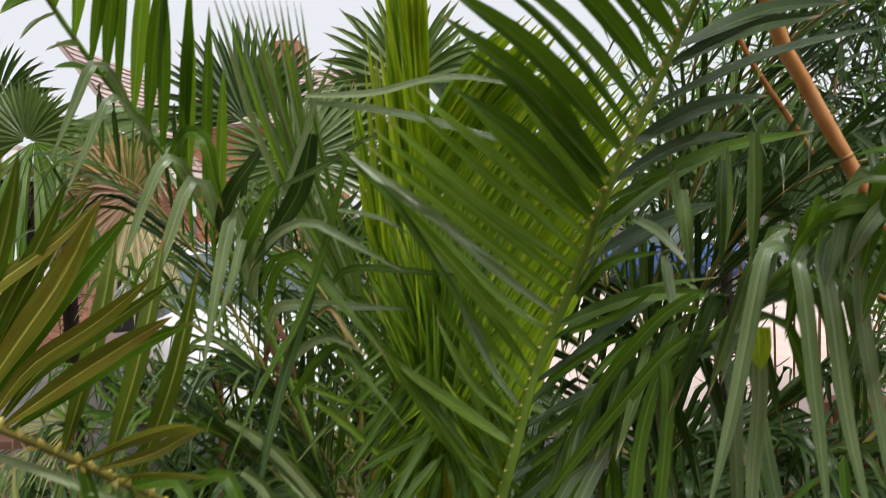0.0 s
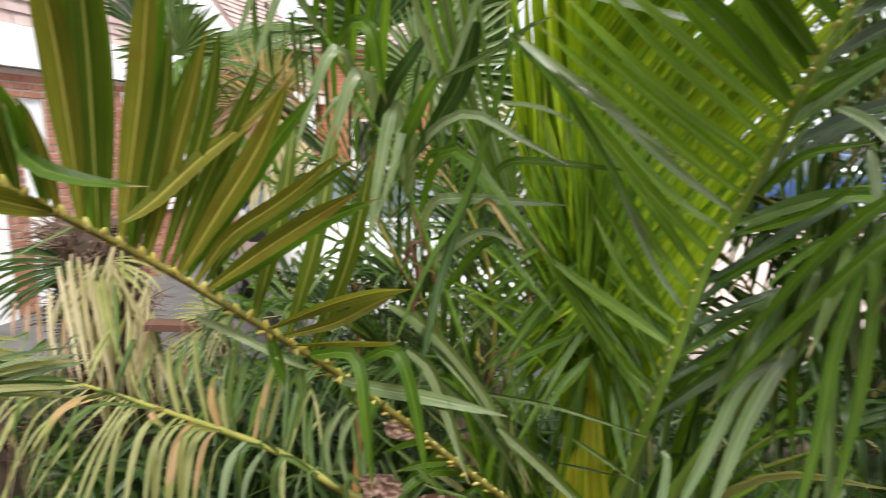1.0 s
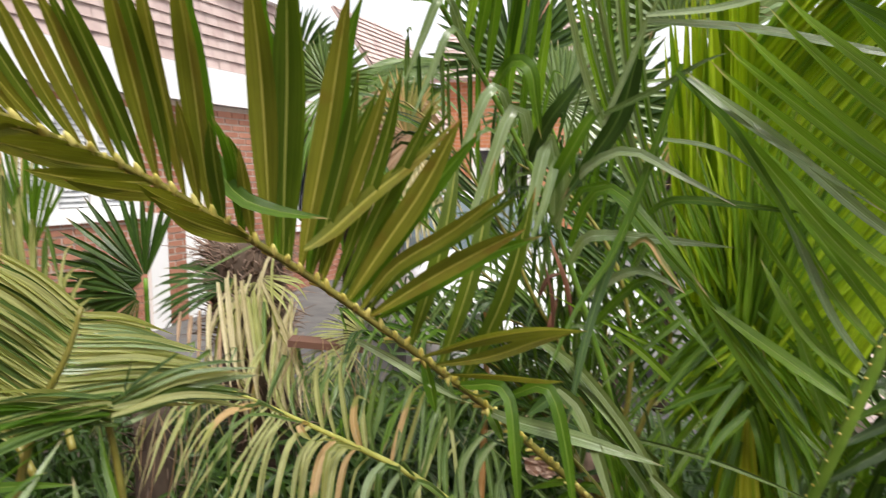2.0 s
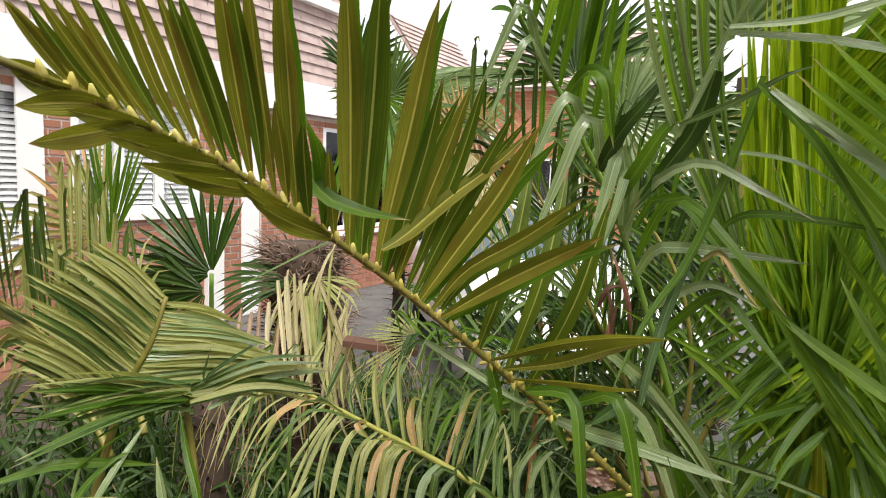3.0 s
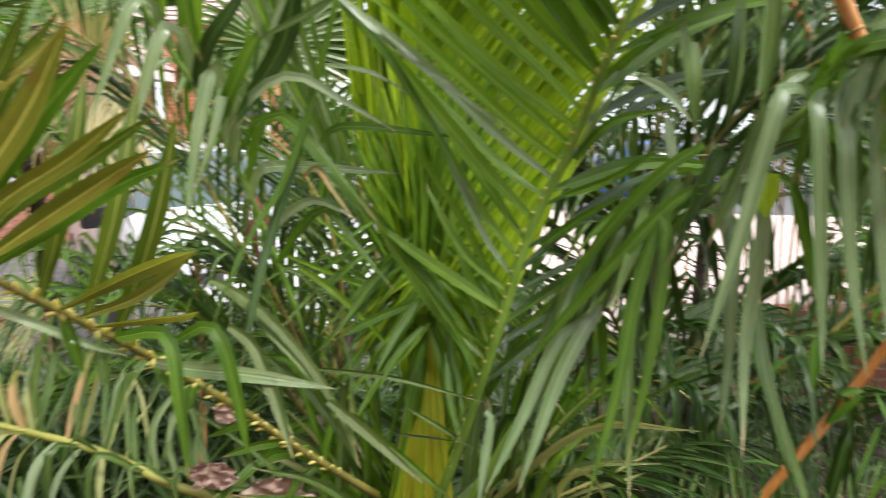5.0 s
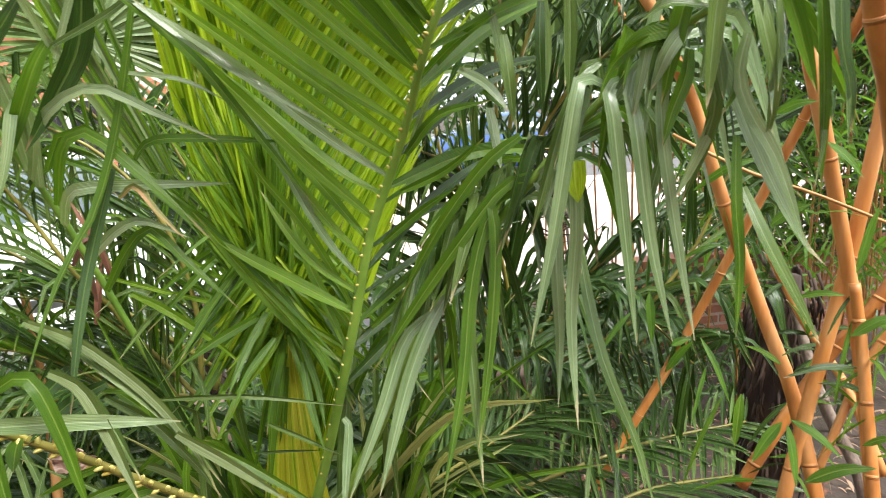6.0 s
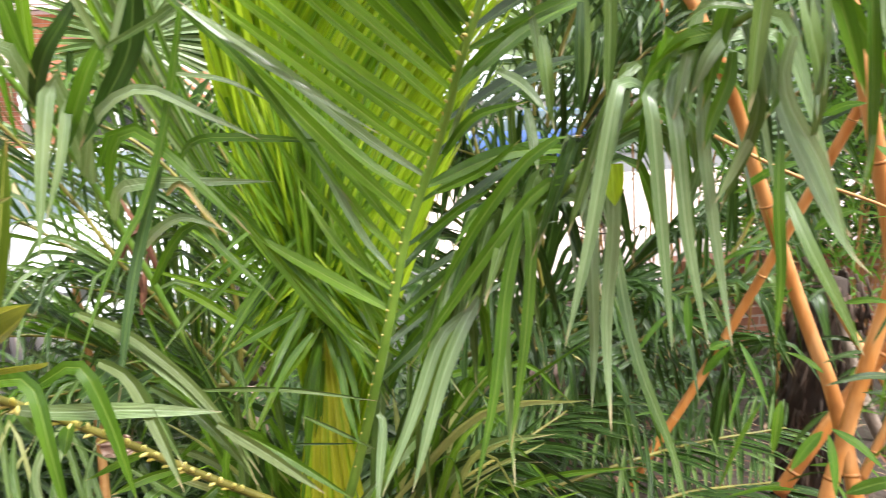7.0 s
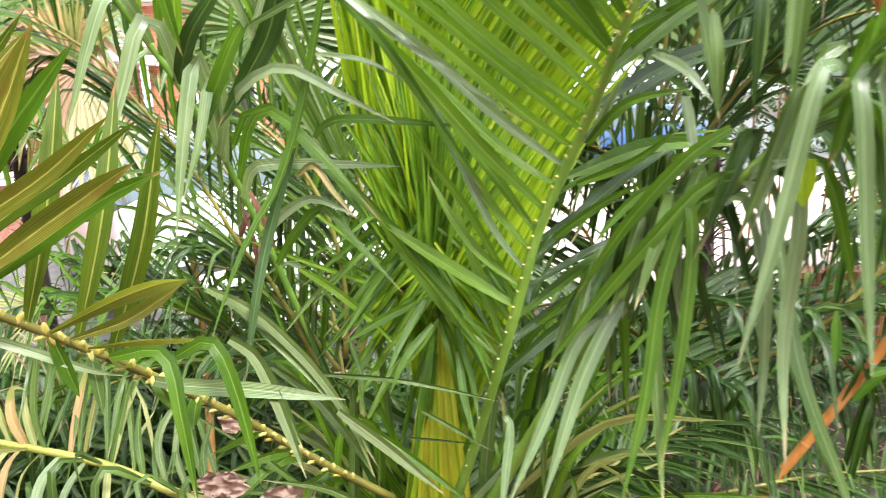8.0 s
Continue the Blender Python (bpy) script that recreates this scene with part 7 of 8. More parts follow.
strap(bearded, [(-1.801, 1.616, 1.256), (-1.759, 1.568, 1.141), (-1.727, 1.520, 1.072)], 0.0223, DEADFAN, (0.04, -1, 0.2), .3, 'dead_leaf')
strap(bearded, [(-1.557, 1.727, 0.963), (-1.505, 1.698, 0.915), (-1.437, 1.681, 0.870)], 0.0255, LEAF_STRAW, (-0.08, -1, 0.2), .3, 'dead_leaf')
strap(bearded, [(-1.683, 1.739, 1.297), (-1.629, 1.704, 1.178), (-1.577, 1.658, 1.066)], 0.0239, LEAF_STRAW, (0.08, -1, 0.2), .3, 'dead_leaf')
strap(bearded, [(-1.523, 1.818, 1.127), (-1.449, 1.768, 0.973), (-1.374, 1.727, 0.869)], 0.0239, LEAF_GREY, (0.37, -1, 0.2), .3, 'dead_leaf')
strap(bearded, [(-1.740, 1.662, 1.213), (-1.702, 1.608, 1.099), (-1.644, 1.565, 0.991)], 0.0207, DEADFAN, (0.14, -1, 0.2), .3, 'dead_leaf')
strap(bearded, [(-1.583, 1.772, 1.127), (-1.545, 1.711, 1.014), (-1.467, 1.668, 0.889)], 0.0239, LEAF_STRAW, (-0.03, -1, 0.2), .3, 'dead_leaf')

# the tall dark fan and its neighbours, by the orange wall
hub = Vector((-0.958, 2.670, 2.247))
fan_palm((hub.x + 0.5, hub.y + 0.15, 0), [(hub.x + 0.5, hub.y + 0.15, -0.02), (hub.x + 0.48, hub.y + 0.15, 0.6), (hub.x + 0.45, hub.y + 0.12, 1.0)], [0.045, 0.04, 0.04],
         [((-0.958, 2.669, 2.251), (-0.25, 0.1, 1), (0.1, -1, 0.1), 0.5, 30, 165, LEAF_DEEP, dict(droop=0.02, petiole=[(hub.x + 0.43, hub.y + 0.1, 1.05), (hub.x + 0.22, hub.y + 0.05, hub.z - 0.4)])),
          ((-0.716, 2.564, 2.050), (-0.8, -0.1, 0.25), (0.1, -1, 0.25), 0.36, 30, 170, LEAF_GREY, dict(droop=0.05)),
          ((-0.584, 2.813, 1.963), (0.2, 0.0, 0.9), (0.1, -1, 0.25), 0.5, 26, 160, LEAF_DEEP, dict(droop=0.1)),
          ((-1.492, 2.630, 2.127), (-0.2, -0.2, -0.9), (0.1, -1, 0.3), 0.3, 24, 170, DEADFAN, dict(droop=0.2)),
          ((-0.636, 2.584, 1.593), (0.6, -0.3, 0.3), (0.1, -1, 0.5), 0.5, 26, 190, LEAF_DEEP, dict(droop=0.15))],
         "dark green fan palm on a slim stem", 22)

# fans by the house
hub = Vector((-2.320, 3.407, 2.318))
housefan = fan_palm((hub.x, hub.y, 0), [(hub.x, hub.y, -0.02), (hub.x, hub.y, 1.2), (hub.x, hub.y, hub.z - 0.1)], [0.04, 0.04, 0.04],
         [((-2.414, 3.220, 2.266), (-0.3, -0.2, 1.0), (0.2, -1, 0.1), 0.36, 34, 220, LEAF_GREY, dict(droop=0.08)),
          ((-2.267, 3.433, 2.385), (0.9, 0.0, -0.1), (0.1, -0.5, 0.9), 0.75, 26, 130, LEAF_GREY, dict(droop=0.3)),
          ((-2.634, 3.281, 2.402), (0.2, 0.0, 0.7), (0.1, -1, 0.2), 0.5, 30, 150, LEAF_DEEP, dict(droop=0.12)),
          ((-2.374, 3.251, 2.254), (0.5, -0.3, -0.5), (0.1, -1, 0.5), 0.7, 26, 140, LEAF, dict(droop=0.4)),
          ((-1.872, 3.364, 2.036), (-0.1, -0.1, 0.9), (0.1, -1, 0.1), 0.28, 24, 170, LEAF_FADED, dict(droop=0.1)),
          ((-1.970, 3.307, 2.004), (-0.8, -0.2, -0.5), (0.1, -1, 0.3), 0.45, 22, 140, LEAF_DRY, dict(droop=0.4)),
          ((-1.948, 3.322, 1.972), (0.3, -0.2, -0.9), (0.1, -1, 0.3), 0.45, 22, 120, LEAF_FADED, dict(droop=0.5))],
         "fan palm before the house with green and browned fans", 23)
r9 = random.Random(91)
fan(housefan, (-0.757, 2.740, 2.080), (0.9, 0.1, 0.25), (-0.1, -1, 0.1), 0.5, 32, 190, LEAF_PALE, r9, split=.35, droop=0.08)
fan(housefan, (-1.298, 2.844, 2.301), (-1, -0.1, -0.15), (0.1, -0.6, 0.8), 0.75, 24, 60, LEAF_GREY, r9, droop=0.15)
fan(housefan, (-1.340, 2.838, 2.196), (-1, -0.1, -0.3), (0.1, -0.7, 0.7), 0.7, 22, 50, LEAF, r9, droop=0.2)
fan(housefan, (-1.736, 2.365, 2.146), (-0.1, 0, 1), (0, -1, 0.2), 0.28, 34, 210, LEAF_GREY, r9, droop=0.08)
fan(housefan, (-1.448, 2.576, 1.924), (-0.3, 0, 0.9), (0.1, -1, 0.1), 0.36, 26, 130, LEAF_FADED, r9, droop=0.1)
fan(housefan, (-1.400, 2.550, 1.930), (-0.8, -0.1, -0.3), (0.1, -1, 0.3), 0.4, 18, 90, DEADFAN, r9, droop=0.3)
fan(housefan, (-1.420, 2.560, 1.900), (0.2, -0.1, -1), (0.1, -1, 0.2), 0.45, 18, 80, LEAF_DRY, r9, droop=0.2)

# the sharp dark fan and the yellow-green fan low on the house side
hub = Vector((-1.824, 1.408, 1.407))
fan_palm((hub.x, hub.y, 0), [(hub.x, hub.y, -0.02), (hub.x, hub.y, 0.5), (hub.x, hub.y, 0.95)], [0.07, 0.07, 0.06],
         [((-1.786, 1.376, 1.415), (-0.6, -0.2, 0.55), (0.3, -1, 0.1), 0.36, 18, 150, LEAF_DEEP, dict(droop=0.02, split=.35, petiole=[(hub.x, hub.y, 1.0), (hub.x, hub.y, 1.2)])),
          ((-1.753, 1.324, 1.368), (-0.8, -0.2, -0.35), (0.3, -1, 0.3), 0.4, 18, 120, LEAF_DEEP, dict(droop=0.1, split=.35)),
          ((-1.854, 1.058, 1.528), (0.1, 0.0, 1), (0.3, -1, 0.1), 0.4, 14, 50, LEAF, dict(droop=0.0, split=.4)),
          ((-1.868, 1.042, 1.561), (-0.9, 0.0, 0.3), (0.3, -1, 0.3), 0.5, 22, 120, LEAF_FADED, dict(droop=0.1, split=.3))],
         "low fan palm with pointed dark fans", 24)

# the pale feather leaves folded over each other low down on the house side
r7 = random.Random(71)
lowp = thing("date_palm", (-0.95, 1.2, 0), "low palm with pale, folded yellow-green feather leaves", "palm")
g = Geo()
tube(g, [(-0.95, 1.2, -0.02), (-0.94, 1.18, 0.4), (-0.92, 1.12, 0.8)], [0.07, 0.07, 0.05], 8, 10)
part("trunk", g, [BARK_DARK], lowp, "short dark fibrous trunk")
frond(lowp, [(-1.019, 0.473, 1.224), (-1.020, 0.511, 1.343), (-1.004, 0.532, 1.425), (-0.983, 0.559, 1.493), (-0.982, 0.588, 1.566)], [.007, .006, .004],
      [dict(guides=[(.3, None, (-1.061, 0.358, 1.454)), (.5, None, (-1.069, 0.387, 1.524)), (.75, None, (-1.086, 0.438, 1.618)), (1, None, (-1.050, 0.511, 1.659))], n=44, span=(.40, 1), width=.0135, mat=[LEAF_STRAW, LEAF_STRAW, LEAF_STRAW, LEAF_GREY], facing=(0.5, -1, 0.2), jitter=.03, fold=.5),
       dict(guides=[(.4, None, (-0.844, 0.672, 1.384)), (.6, None, (-0.825, 0.734, 1.413)), (.8, None, (-0.868, 0.737, 1.448)), (1, None, (-0.948, 0.708, 1.509))], n=28, span=(.5, .97), width=.0135, mat=[LEAF_STRAW, LEAF_STRAW, LEAF_PALE], facing=(0.2, -0.9, 0.5), jitter=.035, fold=.4)],
      r7, RACHIS_OLIVE, False, "feather leaf with fine pale leaflets")
quick_frond(lowp, [(-1.264, 0.667, 1.179), (-1.376, 0.671, 1.300), (-1.479, 0.654, 1.410), (-1.532, 0.588, 1.498)], .32, 26, .016, [LEAF_STRAW, LEAF_GREY, LEAF_STRAW], r7, 0.1, (0.3, -0.9, 0.4))
quick_frond(lowp, [(-1.316, 0.781, 1.175), (-1.454, 0.839, 1.293), (-1.599, 0.867, 1.436), (-1.698, 0.832, 1.544)], .32, 26, .016, [LEAF_STRAW, LEAF_GREY, LEAF_STRAW], r7, 0.1, (0.3, -0.9, 0.4))
g = Geo()
tube(g, [(-0.900, 0.587, 1.165), (-0.924, 0.593, 1.297), (-0.932, 0.582, 1.402), (-0.942, 0.577, 1.416)], [.008, .006, .005], 8, 7)
f2 = part("frond", g, [RACHIS_OLIVE], lowp, "broken leaf stalk")
for i in range(44):
    k = r7.random()
    root = Vector((-0.925, 0.578, 1.408)) + Vector((r7.gauss(0, .012), r7.gauss(0, .012), r7.gauss(0, .01)))
    side = r7.random()
    if side < 0.42:
        tip = Vector((-1.001, 0.391, 1.493)).lerp(Vector((-0.943, 0.381, 1.419)), k)
        mid = root.lerp(tip, .5) + Vector((0, 0, .012))
        m = [LEAF_STRAW, LEAF_GREY, LEAF][r7.randrange(3)]
    elif side < 0.75:
        tip = Vector((-0.806, 0.740, 1.454)).lerp(Vector((-0.764, 0.723, 1.395)), k)
        mid = root.lerp(tip, .5) + Vector((0, 0, .02))
        m = [LEAF_STRAW, LEAF_GREY, LEAF_PALE][r7.randrange(3)]
    else:
        tip = Vector((-0.952, 0.332, 1.438)).lerp(Vector((-0.892, 0.351, 1.377)), k)
        mid = root.lerp(tip, .45) + Vector((0, 0, .01))
        m = [LEAF_GREY, LEAF][r7.randrange(2)]
    off = Vector((r7.gauss(0, .02), r7.gauss(0, .02), r7.gauss(0, .012)))
    g = Geo()
    blade(g, [root, mid + off * .5, tip + off], r7.uniform(.011, .017), (r7.gauss(0, .3), -1, r7.uniform(.2, .9)), .35, 9, .6, .4, r7.uniform(-.5, .5))
    part("leaflet", g, [m], f2)
strap(f2, [(-0.881, 0.268, 1.352), (-0.867, 0.310, 1.361), (-0.847, 0.345, 1.358), (-0.819, 0.389, 1.354)], .014, LEAF_STRAW, (0.2, -1, 0.4), .3, n=10, base_w=.5, shape=.35)
strap(f2, [(-0.888, 0.273, 1.369), (-0.859, 0.311, 1.348), (-0.833, 0.349, 1.337), (-0.809, 0.376, 1.324)], .016, LEAF_PALE, (0.2, -1, 0.4), .3, n=10, base_w=.5, shape=.35)
strap(f2, [(-0.787, 0.440, 1.254), (-0.813, 0.454, 1.306), (-0.844, 0.465, 1.372)], .02, LEAF_PALE, (0.2, -1, 0.4), .3, n=10, base_w=.5, shape=.35)
strap(f2, [(-0.766, 0.478, 1.266), (-0.793, 0.492, 1.320), (-0.837, 0.509, 1.370), (-0.881, 0.533, 1.412)], .017, LEAF, (0.2, -1, 0.4), .3, n=10, base_w=.5, shape=.35)
strap(f2, [(-0.875, 0.337, 1.289), (-0.883, 0.380, 1.344), (-0.875, 0.422, 1.377), (-0.864, 0.444, 1.383)], .014, LEAF, (0.2, -1, 0.4), .3, n=10, base_w=.5, shape=.35)
strap(f2, [(-0.869, 0.378, 1.317), (-0.870, 0.419, 1.363), (-0.881, 0.479, 1.413)], .014, LEAF_PALE, (0.2, -1, 0.4), .3, n=10, base_w=.5, shape=.35)
strap(f2, [(-0.752, 0.536, 1.214), (-0.769, 0.574, 1.281), (-0.773, 0.601, 1.324)], .012, LEAF_STRAW, (0.2, -1, 0.4), .3, n=10, base_w=.5, shape=.35)
strap(f2, [(-0.722, 0.562, 1.209), (-0.726, 0.602, 1.262), (-0.716, 0.641, 1.304)], .012, LEAF_STRAW, (0.2, -1, 0.4), .3, n=10, base_w=.5, shape=.35)
strap(f2, [(-0.805, 0.420, 1.259), (-0.836, 0.422, 1.306), (-0.867, 0.412, 1.350)], .014, LEAF_DEEP, (0.2, -1, 0.4), .3, n=10, base_w=.5, shape=.35)
strap(f2, [(-0.936, 0.308, 1.376), (-0.913, 0.362, 1.382), (-0.882, 0.411, 1.375), (-0.854, 0.475, 1.353)], .016, LEAF, (0.2, -1, 0.4), .3, n=10, base_w=.5, shape=.35)
strap(f2, [(-0.865, 0.667, 1.485), (-0.898, 0.614, 1.448), (-0.906, 0.597, 1.432), (-0.910, 0.619, 1.488)], .008, LEAF_DEEP, (0.2, -1, 0.4), .3, n=10, base_w=.5, shape=.35)
strap(f2, [(-1.041, 1.084, 1.587), (-0.985, 1.006, 1.624), (-1.068, 0.761, 1.522)], .006, LEAF_GREY, (0.2, -1, 0.4), .3, n=10, base_w=.5, shape=.35)

# crowns behind the new leaf and towards the road
hub = Vector((-0.387, 4.505, 2.600))
fan_palm((hub.x, hub.y, 0), [(hub.x, hub.y, -0.02), (hub.x, hub.y, 1.3), (hub.x, hub.y, hub.z - 0.1)], [0.05, 0.05, 0.05],
         [((-0.450, 4.370, 2.736), (-0.2, 0, 1), (0, -1, 0.2), 0.75, 30, 190, LEAF_GREY, dict(droop=0.1)),
          ((-0.177, 4.423, 2.582), (0.7, 0, 0.5), (0, -1, 0.2), 0.8, 28, 170, LEAF_PALE, dict(droop=0.25)),
          ((-0.616, 4.382, 2.545), (-0.8, 0, 0.3), (0, -1, 0.2), 0.7, 28, 170, LEAF_GREY, dict(droop=0.25)),
          ((-0.019, 4.458, 2.384), (0.8, 0, -0.4), (0, -1, 0.3), 0.7, 24, 150, LEAF_GREY, dict(droop=0.3)),
          ((-0.303, 4.447, 2.348), (0.1, 0, -0.9), (0, -1, 0.3), 0.7, 24, 150, LEAF_FADED, dict(droop=0.3))],
         "fan palm crown behind the pleated leaf", 26)
hub = Vector((0.950, 2.267, 1.874))
fan_palm((hub.x, hub.y, 0), [(hub.x, hub.y, -0.02), (hub.x, hub.y, 0.9), (hub.x, hub.y, hub.z - 0.1)], [0.02, 0.02, 0.02],
         [((0.932, 2.221, 1.853), (0.2, 0, 1), (0, -1, 0.2), 0.55, 26, 180, LEAF_GREY, dict(droop=0.08)),
          ((1.098, 2.153, 1.824), (0.8, 0, 0.4), (0, -1, 0.2), 0.5, 26, 160, LEAF_DEEP, dict(droop=0.15)),
          ((1.409, 2.031, 1.611), (0.7, 0, -0.2), (0, -1, 0.4), 0.5, 22, 130, LEAF_DEEP, dict(droop=0.2))],
         "grey-green fan palm between the date palm and the bamboo", 27)

# ---- golden bamboo ----
rng = random.Random(9)
bam = thing("bamboo_clump", (1.6, 1.6, 0), "clump of golden-orange bamboo with green leaves", "bamboo")


def culm(line, r0, r1, nodes, high=False):
    """A jointed cane along line, its rings where the joints are."""
    n = max(20, nodes * 8)
    g = Geo()
    r0, r1 = r0 * 0.82, r1 * 0.8
    if high:
        a, b = Vector(line[0]), Vector(line[1])
        d = ((a - b).normalized() + Vector((0, 0, 0.5))).normalized()
        line = [tuple(a + d * 1.5), tuple(a + d * 0.6)] + list(line)
    tube(g, line, [r0, r1], n, 12)
    c = spline(line, 100)
    for i in range(nodes):
        s = (i + 0.5 + rng.uniform(-0.1, 0.1)) / nodes
        p, t = at_curve(c, s), (at_curve(c, min(1, s + 0.01)) - at_curve(c, max(0, s - 0.01))).normalized()
        r = r0 + (r1 - r0) * s
        tube(g, [p - t * 0.004, p - t * 0.0015, p + t * 0.0015, p + t * 0.004], [r * 1.0, r * 1.05, r * 1.05, r * 1.0], 3, 12, 0)
        tube(g, [p - t * 0.001, p + t * 0.001], [r * 1.065, r * 1.065], 1, 12, 1)
    return part("culm", g, [CULM, CULM_RING], bam)


culms = []
culms.append(culm([(0.590, 1.138, 2.175), (0.657, 1.157, 2.059)] + [(0.815, 1.160, 1.775), (0.867, 1.151, 1.628), (0.929, 1.131, 1.449), (0.962, 1.071, 1.291), (0.983, 1.036, 1.203), (0.990, 0.986, 1.089), (0.985, 0.930, 0.973), (0.985, 0.862, 0.820)], .0135, .0185, 6, True))
culms.append(culm([(0.849, 0.945, 1.976), (0.891, 0.954, 1.858), (0.956, 0.961, 1.678), (1.001, 0.959, 1.524), (1.038, 0.945, 1.351), (1.053, 0.921, 1.198), (1.042, 0.866, 1.006)], 0.0148, 0.0165, 6, True))
culms.append(culm([(1.073, 0.962, 1.853), (1.066, 0.968, 1.691), (1.024, 0.964, 1.435), (0.971, 0.953, 1.242), (0.888, 0.915, 1.002), (0.828, 0.868, 0.852)], 0.0152, 0.0168, 6, True))
culms.append(culm([(0.978, 0.896, 1.442), (0.982, 0.871, 1.331), (0.970, 0.827, 1.193), (0.951, 0.782, 1.072), (0.922, 0.729, 0.955)], 0.0118, 0.0130, 4))
culms.append(culm([(0.716, 0.655, 1.908), (0.776, 0.672, 1.773), (0.832, 0.684, 1.591), (0.861, 0.686, 1.386), (0.862, 0.660, 1.176)], 0.0206, 0.0181, 5, True))
culms.append(culm([(1.183, 1.122, 1.971), (1.184, 1.204, 1.835), (1.157, 1.299, 1.634), (1.056, 1.396, 1.293), (0.942, 1.446, 1.017), (0.834, 1.458, 0.830), (0.731, 1.452, 0.664), (0.566, 1.424, 0.433)], 0.0135, 0.0150, 8, True))
culms.append(culm([(1.141, 1.312, 1.387), (1.177, 1.225, 1.237), (1.208, 1.144, 1.137), (1.218, 1.089, 1.063), (1.231, 1.020, 0.946)], 0.0112, 0.0120, 4))
culms.append(culm([(1.222, 1.032, 1.408), (1.160, 1.052, 1.299), (1.108, 1.075, 1.214), (0.983, 1.087, 1.012), (0.935, 1.090, 0.927)], 0.0163, 0.0181, 4))
culms.append(culm([(1.307, 1.108, 1.262), (1.241, 1.116, 1.144), (1.195, 1.116, 1.024), (1.156, 1.119, 0.912)], 0.0112, 0.0120, 3))
culms.append(culm([(0.730, 1.703, 2.344), (0.792, 1.709, 2.226), (0.877, 1.698, 2.089), (0.954, 1.674, 1.953)], 0.0086, 0.0095, 4))
g = Geo()
tube(g, [(0.667, 0.966, 1.710), (0.758, 0.899, 1.650), (0.830, 0.834, 1.616), (0.902, 0.752, 1.572)], [0.003, 0.003, 0.0025], 10, 6)
twig = part("twig", g, [TWIG], bam, "thin orange twig")


def bamboo_leaf(base, way, length, width, parent, mat=None):
    b, d = Vector(base), Vector(way).normalized()
    g = Geo()
    blade(g, [b, b + d * length * 0.5 + Vector((0, 0, 0.03 * length)), b + d * length - Vector((0, 0, 0.12 * length))], width, (rng.gauss(0, 0.5), -1, rng.uniform(-0.2, 0.9)), 0.12, 7, 0.12, 0.3)
    part("leaf", g, [mat or LEAF_BAMBOO], parent)


def sprig(base, tip, w):
    b, t = Vector(base), Vector(tip)
    bamboo_leaf(b, t - b, (t - b).length * 1.05, w * .78, twig, rng.choice([LEAF_BAMBOO, LEAF_BAMBOO, LEAF]))


sprig((0.638, 0.856, 1.633), (0.726, 0.827, 1.690), .018)
sprig((0.415, 1.078, 1.764), (0.332, 1.098, 1.829), .026)
sprig((0.733, 1.053, 1.298), (0.763, 1.042, 1.315), .02)
sprig((0.810, 1.197, 1.170), (0.844, 1.157, 1.262), .03)
sprig((0.832, 1.110, 1.281), (0.856, 1.041, 1.182), .022)
sprig((0.832, 1.084, 1.229), (0.763, 1.022, 1.156), .026)
sprig((0.819, 0.957, 1.228), (0.792, 0.930, 1.153), .026)
sprig((0.763, 0.797, 1.361), (0.731, 0.837, 1.387), .012)
sprig((0.750, 0.760, 1.281), (0.739, 0.721, 1.215), .024)
sprig((0.745, 0.766, 1.283), (0.701, 0.767, 1.232), .022)
sprig((0.755, 0.761, 1.289), (0.793, 0.706, 1.262), .016)
sprig((0.717, 0.682, 1.240), (0.788, 0.645, 1.282), .022)
sprig((0.773, 0.688, 1.447), (0.819, 0.659, 1.488), .018)
sprig((0.862, 0.887, 1.433), (0.912, 0.847, 1.449), .014)
sprig((0.756, 0.673, 1.541), (0.781, 0.675, 1.634), .026)
sprig((0.763, 0.756, 1.604), (0.802, 0.720, 1.609), .018)
sprig((0.776, 0.761, 1.701), (0.804, 0.729, 1.663), .018)
sprig((0.728, 0.805, 1.741), (0.764, 0.775, 1.762), .016)
sprig((0.780, 0.865, 1.566), (0.824, 0.838, 1.607), .022)
sprig((0.777, 0.625, 1.349), (0.779, 0.599, 1.319), .02)
sprig((0.881, 0.753, 1.229), (0.923, 0.727, 1.256), .014)
sprig((0.805, 1.272, 1.335), (0.796, 1.238, 1.238), .026)
sprig((0.765, 1.277, 1.290), (0.690, 1.279, 1.208), .016)
sprig((0.877, 1.255, 1.413), (0.950, 1.219, 1.453), .014)
sprig((0.847, 1.046, 1.181), (0.748, 1.018, 1.035), .012)
sprig((0.611, 0.788, 1.175), (0.700, 0.752, 1.212), .018)
sprig((0.718, 0.609, 1.713), (0.721, 0.595, 1.651), .012)
for i in range(150):
    k = rng.randrange(len(culms))
    src = culms[k].data.vertices[rng.randrange(len(culms[k].data.vertices))].co + Vector((1.6, 1.6, 0))
    if src.z < 0.25 or (src - Vector((0.107, 0.022, 1.78))).length < 1.15:
        continue
    d = Vector((rng.gauss(0, 1), rng.gauss(0, 0.6), rng.gauss(-0.2, 0.6)))
    bamboo_leaf(src, d, rng.uniform(0.06, 0.13), rng.uniform(.006, .012), culms[k], rng.choice([LEAF_BAMBOO, LEAF_DEEP, LEAF]))

